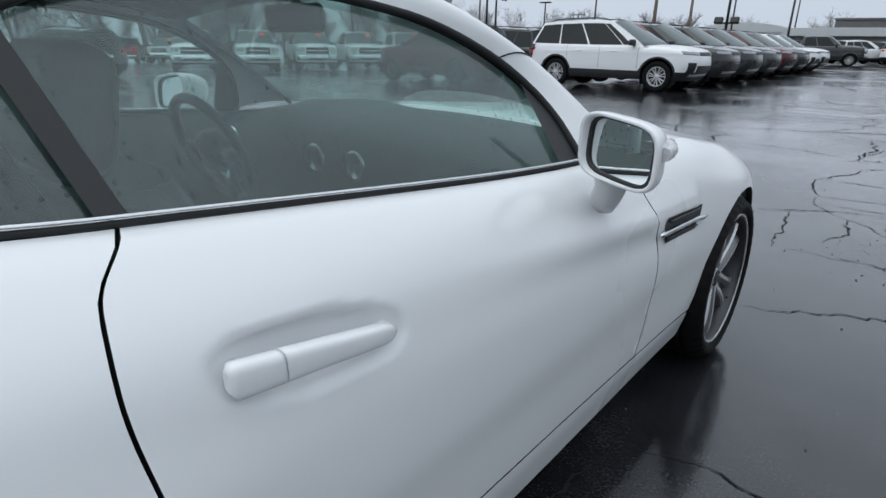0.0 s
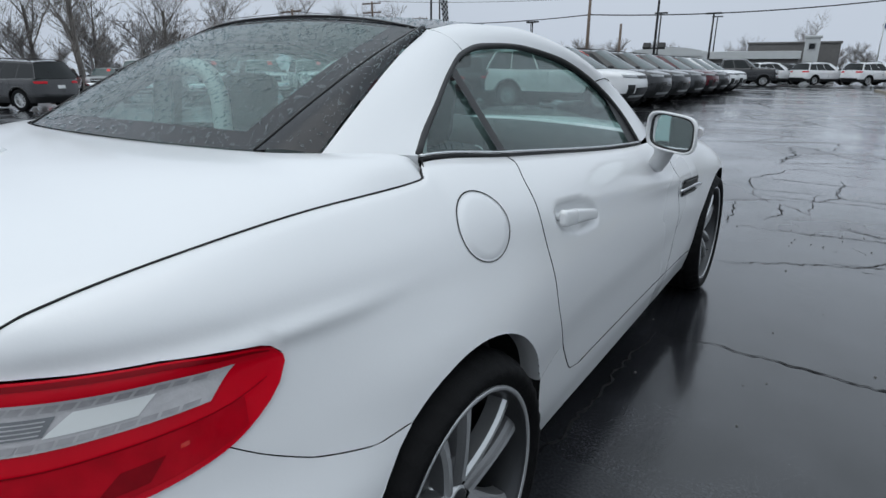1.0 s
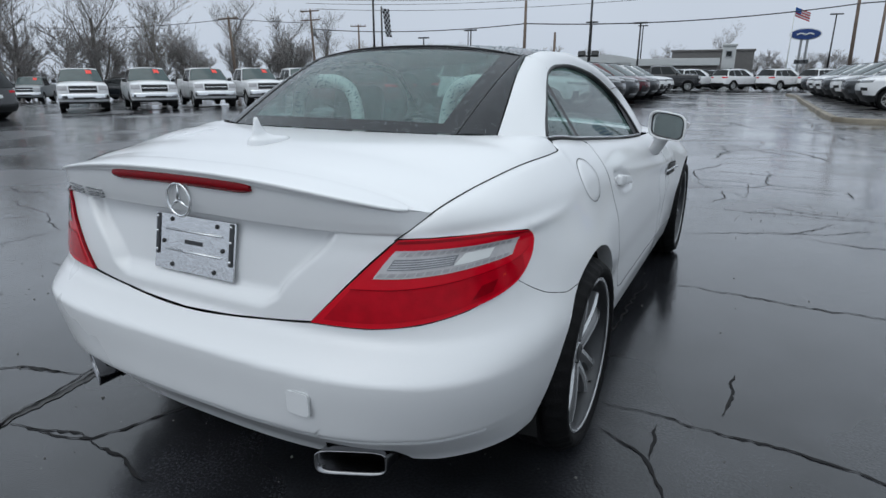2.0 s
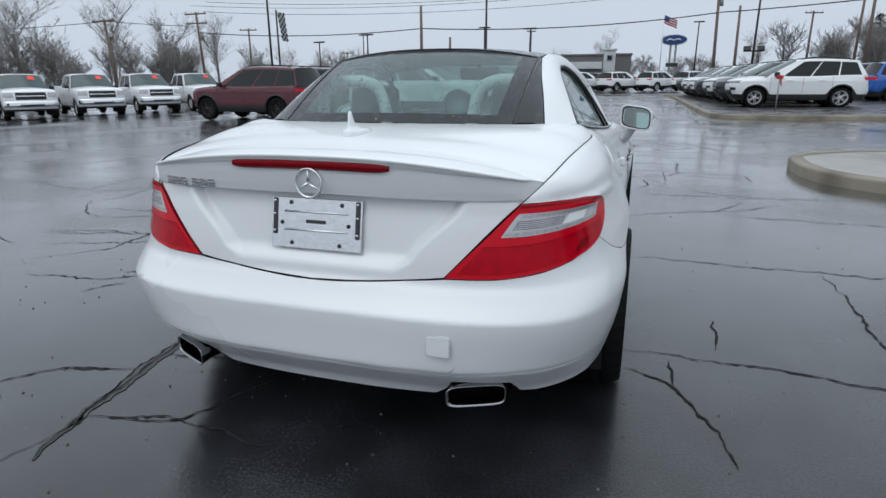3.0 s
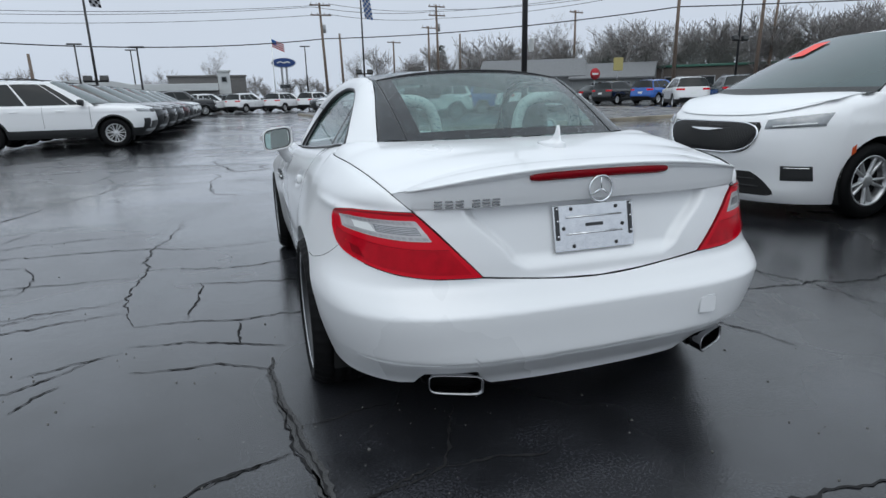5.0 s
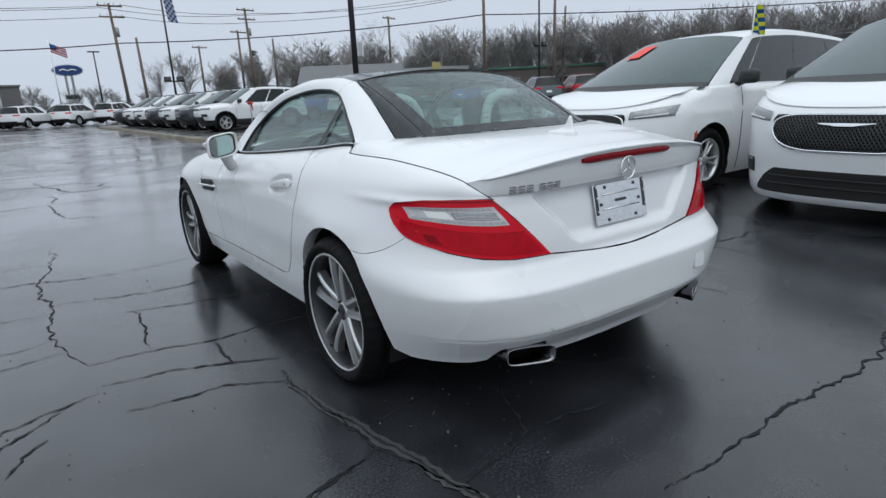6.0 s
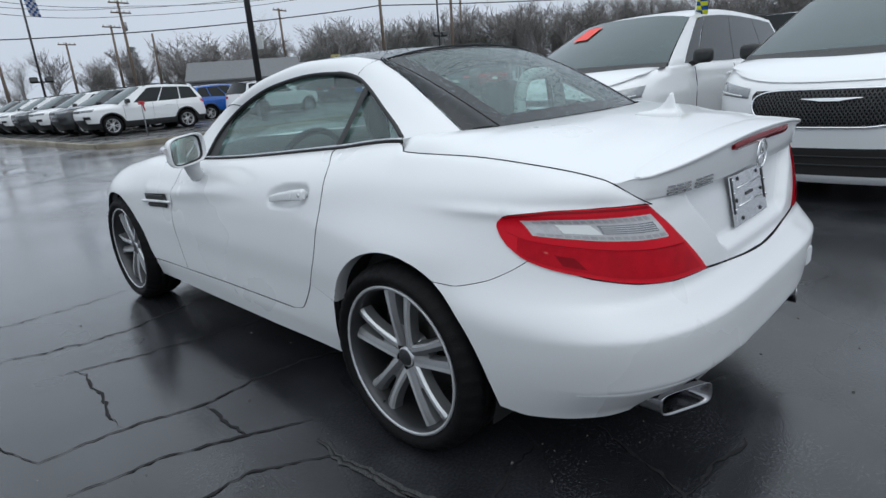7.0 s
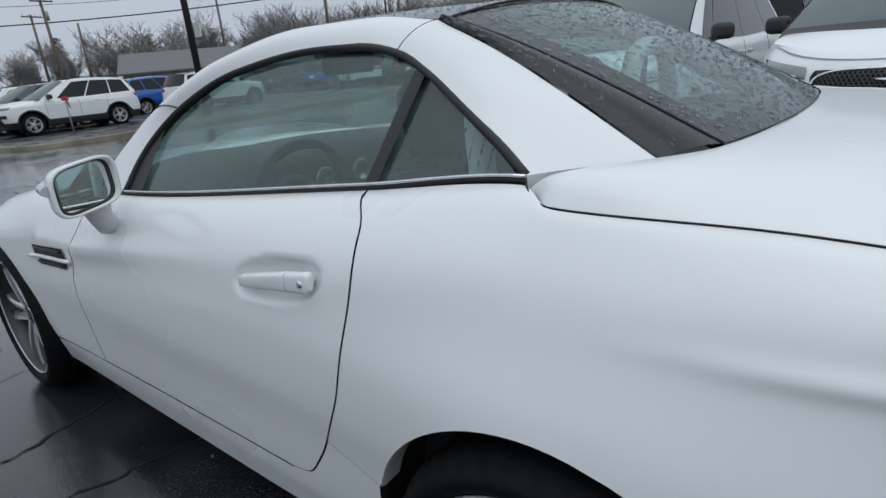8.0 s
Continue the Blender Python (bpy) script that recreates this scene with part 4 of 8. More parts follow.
C_BACK = spline([(0.480, -0.812, 1.239), (0.502, -0.95, 1.178), (0.540, -1.125, 1.086), (0.573, -1.289, 0.990)], 60 - i_seam)
GLASS_EDGE = spline([(0.466, -0.835, 1.242), (0.465, -1.00, 1.176), (0.464, -1.18, 1.090), (0.462, -1.352, 0.998)], 30)
for side in (1, -1):
    def add_part(name, bm, material, label="", parent=roadster):
        if side < 0:
            flip_x(bm)
        return part(name, bm, material, parent, label, fix=False)
    bm = bmesh.new()
    rows = [bulged(win[i] + Vector((0.012, 0, 0.004)), rail_out[i], 0.010) for i in range(0, i_seam + 1)]
    grid(bm, rows)
    grid(bm, [[r[0] for r in rows], [r[0] + Vector((-0.03, 0, -0.01)) for r in rows]], 1)
    grid(bm, [rows[-1], [p + Vector((-0.01, 0.003, -0.03)) for p in rows[-1]]], 1)
    grid(bm, [[r[-1] for r in rows], [r[-1] + Vector((-0.02, 0, -0.03)) for r in rows]], 1)
    rail = add_part("roof_rail", bm, [WHITE, GAP], "white roof rail and windscreen pillar")
    bm = bmesh.new()
    cut = bulged(win[12] + Vector((0.0135, 0, 0.005)), rail_out[12], 0.0115)
    tube(bm, cut, 0.0016, 5)
    add_part("rail_seam", bm, GAP, parent=rail)
    bm = bmesh.new()
    rows = [bulged(win[i] + Vector((0.012, 0, 0.004)), C_BACK[i - i_seam], 0.012 - 0.009 * smooth(48, 59, i)) for i in range(i_seam, 60)]
    rows = [[p + Vector((0, -0.004, 0)) for p in rows[0]]] + rows[1:]
    grid(bm, rows)
    grid(bm, [[r[0] for r in rows], [r[0] + Vector((-0.03, 0, -0.01)) for r in rows]], 1)
    grid(bm, [rows[0], [p + Vector((-0.01, -0.003, -0.03)) for p in rows[0]]], 1)
    grid(bm, [[r[-1] for r in rows], [r[-1] + Vector((-0.02, 0, -0.03)) for r in rows]], 1)
    # foot of the pillar down to the boot line
    foot = rows[-1]
    grid(bm, [foot, [p + Vector((-0.002, -0.002, -0.05)) for p in foot]])
    add_part("rear_pillar", bm, [WHITE, GAP], "broad white rear roof pillar")
    # gloss black panel between pillar and rear glass
    bm = bmesh.new()
    cb = spline([tuple(p + Vector((-0.004, -0.004, 0.001))) for p in C_BACK], 30)
    rows = [bulged(cb[i], GLASS_EDGE[i] + Vector((0.003, 0, 0)), 0.008) for i in range(30)]
    grid(bm, rows)
    grid(bm, [[r[-1] for r in rows], [r[-1] + Vector((-0.004, 0, -0.02)) for r in rows]])
    add_part("roof_side_panel", bm, GLOSSBLACK, "gloss black panel beside the rear glass")
    # door glass, quarter glass, seals
    belt = [on_window(y, TOP_Z(y) - 0.004 if y > -1.1 else 0.968) for y in np.linspace(0.222, -1.118, 50)]
    bp_b, bp_t = Vector(on_window(-0.782, 0.945)), Vector(on_window(-0.836, 1.148))

    def glass_pane(name, outline, lift):
        bm = bmesh.new()
        f = bm.faces.new([bm.verts.new(p + Vector((-lift, 0, 0))) for p in outline])
        bmesh.ops.triangulate(bm, faces=[f])
        outward(bm, (1, 0, 0.6))
        ob = add_part(name, bm, GLASS_SIDE)
        ob.visible_shadow = False
        return ob
    tops = [p for p in win]
    i_b = min(range(60), key=lambda i: (win[i] - bp_t).length)
    glass_pane("door_glass", [on_window(y, TOP_Z(y) - 0.01) for y in np.linspace(0.218, -0.782, 30)][::1] + [bp_t] + tops[i_b - 1:0:-1], 0.008)
    glass_pane("quarter_glass", [on_window(y, TOP_Z(y) - 0.01) for y in np.linspace(-0.782, -1.115, 12)] + tops[-2:i_b:-1] + [bp_t], 0.008)
    bm = bmesh.new()
    tube(bm, [p + Vector((0.004, 0, 0)) for p in win], 0.010, 8)
    add_part("window_seal", bm, SEAL)
    bm = bmesh.new()
    bl = [on_window(y, TOP_Z(y) + 0.004 if y > -0.79 else TOP_Z(max(y, -1.12)) + 0.004, 0.004) for y in np.linspace(0.235, -1.125, 50)]
    tube(bm, bl, 0.009, 8)
    seal = add_part("belt_seal", bm, SEAL)
    bm = bmesh.new()
    tube(bm, [p + Vector((0.007, 0, 0.008)) for p in bl], 0.0035, 6)
    add_part("belt_trim", bm, STEEL, "thin bright belt trim", parent=seal)
    bm = bmesh.new()
    rows = [[p + Vector((0.003, 0.016, 0)), p + Vector((0.004, 0, 0)), p + Vector((0.003, -0.016, 0))] for p in (bp_b, bp_b.lerp(bp_t, 0.5), bp_t)]
    grid(bm, rows)
    add_part("pillar_trim", bm, SEAL)
    # black corner piece ahead of the door glass
    bm = bmesh.new()
    tri = [on_window(0.235, 0.872), on_window(0.13, 0.885), on_window(0.105, 1.05), on_window(0.20, 0.965)]
    bm.faces.new([bm.verts.new(p + Vector((0.003, 0, 0))) for p in tri])
    add_part("mirror_corner", bm, PLASTIC)
    # door mirror
    mirror = new("door_mirror")
    mirror.parent = roadster
    bm = bmesh.new()
    rows = []
    for j in range(13):
        k = j / 12
        y = 0.052 + 0.135 * k
        g = (1 - k ** 2.4) ** 0.5 if k < 1 else 0.02
        row = []
        for i in range(28):
            a = 2 * math.pi * i / 28
            cx, czz = 0.888 - 0.006 * k, 0.940 - 0.002 * k
            ex = 0.088 * g * math.copysign(abs(math.cos(a)) ** 0.5, math.cos(a))
            ez = 0.066 * g * math.copysign(abs(math.sin(a)) ** 0.5, math.sin(a))
            row.append(Vector((cx + ex, y - 0.055 * (ex / 0.088) * 0.25, czz + ez - 0.012 * (ex / 0.088))))
        rows.append(row)
    inner = [[Vector((0.888, p.y, 0.940)) + (p - Vector((0.888, p.y, 0.940))) * f + Vector((0, dy, 0)) for p in rows[0]] for f, dy in ((0.98, -0.006), (0.90, -0.006), (0.86, 0.022))]
    vs = grid(bm, inner[::-1] + rows, close=True)
    bm.faces.new(vs[-1])
    add_part("mirror_housing", bm, WHITE, parent=mirror)
    bm = bmesh.new()
    bm.faces.new([bm.verts.new(p + Vector((0, -0.006 + 0.10 * (p.z - 0.94) - 0.06 * (p.x - 0.888), 0))) for p in inner[2]])
    add_part("mirror_glass", bm, MIRROR, parent=mirror)
    bm = bmesh.new()
    ring = [p + Vector((0, -0.010 + 0.10 * (p.z - 0.94) - 0.06 * (p.x - 0.888), 0)) for p in inner[2]]
    tube(bm, ring + ring[:1], 0.0045, 6, cap=False)
    add_part("mirror_rim", bm, PLASTIC, parent=mirror)
    bm = bmesh.new()
    tube(bm, spline([(0.868, 0.10, 0.890), (0.852, 0.125, 0.850), (0.822, 0.15, 0.800)], 8), [0.046, 0.040, 0.036, 0.034, 0.034, 0.034, 0.034, 0.033], 14, flat=0.6)
    add_part("mirror_stalk", bm, WHITE, parent=mirror)
    bm = bmesh.new()
    tube(bm, spline([(0.978, 0.052, 0.945), (0.976, 0.09, 0.947), (0.955, 0.14, 0.95)], 8), 0.013, 8, flat=1.1)
    add_part("turn_signal", bm, CLEARLENS, parent=mirror)

# roof panel, rear glass, windscreen
bm = bmesh.new()
rows = []
for j in range(26):
    y = -0.085 - (0.835 - 0.085) * j / 25
    xe = float(np.interp(-y, [0.085, 0.2, 0.42, 0.65, 0.80, 0.925], [0.545, 0.523, 0.494, 0.482, 0.474, 0.468])) - 0.006
    ze = float(np.interp(-y, [0.085, 0.2, 0.42, 0.65, 0.80, 0.925], [1.213, 1.237, 1.264, 1.260, 1.242, 1.236]))
    rows.append([Vector((xe * s, y - 0.03 * (1 - s * s) * smooth(-0.6, -0.835, y), ze + (ROOF_Z(y) - ze) * (1 - abs(s) ** 2.4))) for s in np.linspace(-1, 1, 25)])
grid(bm, rows)
for line in (rows[0], rows[-1], [r[0] for r in rows], [r[-1] for r in rows]):
    grid(bm, [line, [p + Vector((0, 0, -0.03)) for p in line]])
roof = part("roof_panel", bm, GLOSSBLACK, roadster, "black glass roof panel beaded with rain", fix=False)
roof_rows = rows
bm = bmesh.new()
top_z_c, rear_rows = ROOF_Z(-0.932), []
for j in range(22):
    k = j / 21
    row = []
    for s in np.linspace(-1, 1, 31):
        e = GLASS_EDGE[0].lerp(GLASS_EDGE[0], 0)
        fi = k * 29
        a = min(int(fi), 28)
        e = GLASS_EDGE[a].lerp(GLASS_EDGE[a + 1], fi - a)
        yc = -0.868 - 0.527 * k
        zc = 1.277 - 0.277 * k + 0.018 * math.sin(math.pi * k)
        w = 1 - abs(s) ** 2.3
        row.append(Vector((e.x * s, e.y + (yc - e.y) * w, e.z + (zc - e.z) * w)))
    rear_rows.append(row)
clear = [[p for p in r[2:-2]] for r in rear_rows[1:-2]]
grid(bm, clear)
outward(bm, (0, -0.5, 1))
rear_glass = part("rear_glass", bm, GLASS, roadster, "tinted rear window beaded with rain", fix=False)
rear_glass.visible_shadow = False
bm = bmesh.new()
vs = [[bm.verts.new(p) for p in r] for r in rear_rows]
for j in range(21):
    for i in range(30):
        if j < 1 or j >= 19 or i < 2 or i >= 28:
            f = bm.faces.new((vs[j][i], vs[j][i + 1], vs[j + 1][i + 1], vs[j + 1][i]))
            f.smooth = True
part("rear_glass_border", bm, GLOSSBLACK, rear_glass, fix=False)
bm = bmesh.new()
for side in (1, -1):
    tube(bm, [Vector((side * (p.x + 0.002), p.y, p.z + 0.001)) for p in GLASS_EDGE], 0.0022, 5)
tube(bm, [p + Vector((0, -0.004, 0.001)) for p in roof_rows[-1]], 0.0025, 5)
part("glass_seal", bm, SEAL, rear_glass)
bm = bmesh.new()
rows = []
ws = spline([(0.70, 0.455, 0.895), (0.668, 0.325, 0.985), (0.603, 0.10, 1.128), (0.54, -0.095, 1.214)], 20)
for j in range(20):
    k = j / 19
    yc, zc = 0.66 - 0.74 * k, 0.905 + 0.357 * k + 0.03 * math.sin(math.pi * k)
    rows.append([Vector((ws[j].x * s, ws[j].y + (yc - ws[j].y) * (1 - abs(s) ** 2.2), ws[j].z + (zc - ws[j].z) * (1 - abs(s) ** 2.2))) for s in np.linspace(-1, 1, 21)])
grid(bm, rows)
outward(bm, (0, 0.5, 1))
screen = part("windscreen", bm, GLASS, roadster, fix=False)
screen.visible_shadow = False
bm = bmesh.new()
grid(bm, [[Vector((p.x, p.y, p.z - 0.004)) for p in r] for r in rows[-3:]])
part("windscreen_header", bm, GLOSSBLACK, screen)
# bonnet and cowl
bm = bmesh.new()
rows = []
for j in range(30):
    y = 0.47 + (1.93 - 0.47) * j / 29
    row = []
    for s in np.linspace(-1, 1, 25):
        ze, xe = TOP_Z(y), TOP_X(y) * (1 - 0.45 * smooth(1.72, 1.95, y)) - 0.003
        crown = float(np.interp(y, [0.47, 0.66, 1.2, 1.6, 1.95], [0.885, 0.915, 0.885, 0.81, 0.66]))
        row.append(Vector((xe * s, y + 0.10 * (1 - s * s) * smooth(1.5, 1.93, y) + (0.18 * (1 - s * s) if j == 0 else 0), ze + (crown - ze) * (1 - abs(s) ** 2.2))))
    rows.append(row)
grid(bm, rows)
part("bonnet", bm, WHITE, roadster, fix=False)
for s in (1, -1):
    bm = bmesh.new()
    lamp_rows = [[shell(1.2 + a, z) + Vector((0.004, 0.003, 0)) for z in np.linspace(0.60, 0.70 - 0.35 * max(0, a - 0.5) * 0.2, 6)] for a in np.linspace(0.32, 0.85, 12)]
    grid(bm, [[Vector((s * p.x, p.y, p.z)) for p in r] for r in lamp_rows])
    part("headlamp", bm, CLEARLENS, roadster)
bm = bmesh.new()
box(bm, (1.0, 0.02, 0.24), Matrix.Translation((0, 2.045, 0.45)), 0.008)
part("front_grille", bm, PLASTIC, roadster)

# ---- cabin ----
bm = bmesh.new()
grid(bm, [[Vector((x, y, z)) for x, z in ((-0.78, 0.85), (-0.76, 0.62), (-0.72, 0.30), (0.0, 0.27), (0.72, 0.30), (0.76, 0.62), (0.78, 0.85))] for y in (-1.1, -0.5, 0.2, 0.62)])
for y, h in ((-1.02, 0.93), (0.66, 0.86)):
    f = bm.faces.new([bm.verts.new(p) for p in [(-0.70, y, h), (-0.74, y, 0.3), (0.74, y, 0.3), (0.70, y, h)]])
f = bm.faces.new([bm.verts.new(p) for p in [(-0.55, -1.02, 0.955), (0.55, -1.02, 0.955), (0.55, -1.38, 0.965), (-0.55, -1.38, 0.965)]])
f = bm.faces.new([bm.verts.new(p) for p in [(-0.55, -1.85, 0.27), (0.55, -1.85, 0.27), (0.55, 1.8, 0.25), (-0.55, 1.8, 0.25)]])
part("cabin_tub", bm, DASH, roadster)
for side in (1, -1):
    bm = bmesh.new()
    grid(bm, [[Vector((side * (0.715 - 0.03 * k), y, 0.88 - 0.06 * (y + 1.0) / 1.2 * 0.8 + 0.012 * (k == 1) - 0.25 * (k == 2) + 0.03)) for k in range(3)] for y in np.linspace(-1.05, 0.3, 12)])
    part("door_card", bm, DASH, roadster)
bm = bmesh.new()
rows = []
for y, z in ((0.66, 0.895), (0.50, 0.915), (0.30, 0.925), (0.17, 0.905), (0.10, 0.86), (0.09, 0.74), (0.16, 0.58)):
    rows.append([Vector((x, y + 0.05 * (abs(x) / 0.68) ** 2, z - 0.045 * (abs(x) / 0.68) ** 2 + (0.022 * math.exp(-((x + 0.36) / 0.14) ** 2) if z > 0.85 else 0))) for x in np.linspace(-0.69, 0.69, 29)])
grid(bm, rows)
dash = part("dashboard", bm, DASH, roadster)
for x in (-0.60, -0.09, 0.09, 0.60):
    bm = bmesh.new()
    lathe(bm, [(0.0, 0.0), (0.033, 0.0), (0.042, 0.008), (0.046, 0.0)], 24, Matrix.Translation((x, 0.088 + 0.04 * (abs(x) / 0.68) ** 2, 0.79)) @ Matrix.Rotation(radians(-90), 4, "Z"))
    part("air_vent", bm, STEEL, dash)
bm = bmesh.new()
SW = Matrix.Translation((-0.36, -0.09, 0.80)) @ Matrix.Rotation(radians(22), 4, "X") @ Matrix.Rotation(radians(90), 4, "Z")
tube(bm, [SW @ Vector((0, 0.178 * math.cos(a), 0.178 * math.sin(a))) for a in [2 * math.pi * k / 40 for k in range(41)]], 0.016, 10, cap=False)
wheel_ob = part("steering_wheel", bm, LEATHER, roadster)
bm = bmesh.new()
lathe(bm, [(0.0, 0.03), (0.05, 0.03), (0.07, 0.0), (0.06, -0.04)], 24, SW @ Matrix.Rotation(radians(180), 4, "Z"))
part("wheel_hub", bm, LEATHER, wheel_ob)
for a in (0, 180, 270):
    bm = bmesh.new()
    d = Vector((0, math.cos(radians(a)), math.sin(radians(a))))
    tube(bm, [SW @ (d * 0.06), SW @ (d * 0.165)], [0.02, 0.012], 8)
    part("wheel_spoke", bm, STEEL if a == 270 else LEATHER, wheel_ob)
for side in (1, -1):
    seat = new("seat")
    seat.parent = roadster
    bm = bmesh.new()
    rows = []
    for k in range(9):
        s = k / 8
        z, y = 0.50 + 0.44 * s, -0.46 - 0.22 * s
        w = 0.24 - 0.05 * s ** 3
        rows.append([Vector((side * 0.36 + w * math.copysign(abs(math.cos(a)) ** 0.6, math.cos(a)), y + 0.075 * math.sin(a) - 0.02 * math.cos(a) ** 2, z)) for a in [2 * math.pi * i / 20 for i in range(20)]])
    vs = grid(bm, rows, close=True)
    bm.faces.new(vs[-1])
    part("seat_back", bm, LEATHER, seat)
    bm = bmesh.new()
    box(bm, (0.50, 0.52, 0.17), Matrix.Translation((side * 0.36, -0.22, 0.47)) @ Matrix.Rotation(radians(6), 4, "X"), 0.06, 3)
    part("seat_cushion", bm, LEATHER, seat)
    bm = bmesh.new()
    box(bm, (0.25, 0.10, 0.19), Matrix.Translation((side * 0.36, -0.715, 1.035)) @ Matrix.Rotation(radians(-10), 4, "X"), 0.045, 3)
    part("headrest", bm, LEATHER, seat)
    bm = bmesh.new()
    hoop = spline([(side * 0.20, -0.94, 0.93), (side * 0.215, -0.93, 1.05), (side * 0.255, -0.93, 1.125), (side * 0.33, -0.93, 1.148), (side * 0.42, -0.93, 1.148), (side * 0.49, -0.93, 1.125), (side * 0.525, -0.93, 1.05), (side * 0.535, -0.94, 0.93)], 40)
    tube(bm, hoop, 0.027, 12, flat=1.0)
    part("roll_hoop", bm, HOOP, roadster, "pale grey roll-over hoop behind the seat")
bm = bmesh.new()
box(bm, (0.24, 0.03, 0.07), Matrix.Translation((0, -0.02, 1.185)) @ Matrix.Rotation(radians(8), 4, "X"), 0.02, 3)
tube(bm, [(0, 0.0, 1.19), (0, -0.02, 1.25)], 0.014, 8)
part("rear_view_mirror", bm, PLASTIC, roadster)
bm = bmesh.new()
box(bm, (0.18, 0.9, 0.22), Matrix.Translation((0, -0.45, 0.50)), 0.03, 2)
part("centre_console", bm, DASH, roadster)


# ---- wheels ----
def tyre_profile(r, w, rim):
    """(radius, along) of a tyre, outside to inside."""
    h = w / 2
    return [(rim, h - 0.018), (rim + 0.012, h - 0.004), (rim + (r - rim) * 0.35, h + 0.004), (rim + (r - rim) * 0.62, h + 0.002), (r - 0.018, h - 0.012), (r - 0.006, h - 0.028), (r, h - 0.05),
            (r, h * 0.45), (r - 0.006, h * 0.42), (r - 0.006, h * 0.36), (r, h * 0.33), (r, 0.012), (r - 0.006, 0.009), (r - 0.006, -0.009), (r, -0.012), (r, -h * 0.33), (r - 0.006, -h * 0.36), (r - 0.006, -h * 0.42), (r, -h * 0.45),
            (r, -h + 0.05), (r - 0.018, -h + 0.012), (rim + 0.012, -h + 0.004), (rim, -h + 0.018)]


def twin_spoke(rim):
    """One spoke: two ridged arms that part from the hub towards the rim, with a web near the hub."""
    bm = bmesh.new()
    for s in (-1, 1):
        rows = []
        for k in range(10):
            f = k / 9
            r = 0.036 + (rim - 0.006 - 0.036) * f
            c = s * (0.017 + 0.021 * f + 0.008 * f ** 3)
            w = 0.0195 - 0.0035 * math.sin(math.pi * f) + 0.006 * f ** 5
            x = 0.022 - 0.020 * (1 - f) ** 1.6 - 0.012 * f ** 3
            e = [(-1.25, x - 0.040), (-1.0, x - 0.008), (-0.62, x), (0.10, x - 0.001), (0.55, x - 0.006), (1.0, x - 0.013), (1.25, x - 0.040)]
            row = [Vector((h, c + v * w, r)) for v, h in (e if s < 0 else [(-v, h) for v, h in e[::-1]])]
            rows.append(row)
        first = len(bm.faces)
        grid(bm, rows)
        for k, face in enumerate(list(bm.faces)[first:]):
            face.smooth = False
            j = k % 6 if s < 0 else 5 - k % 6
            face.material_index = 0 if j in (1, 2) else 1
    rows = []
    for k in range(5):
        f = k / 4
        r, c, x = 0.036 + 0.075 * f, 0.012 + 0.012 * f, 0.000 + 0.006 * f
        rows.append([Vector((x - 0.002, -c, r)), Vector((x - 0.012, 0, r)), Vector((x - 0.002, c, r))])
    rows.append([p + Vector((-0.035, 0, 0)) for p in rows[-1]])
    first = len(bm.faces)
    grid(bm, rows)
    for face in list(bm.faces)[first:]:
        face.smooth, face.material_index = False, 1
    return bm


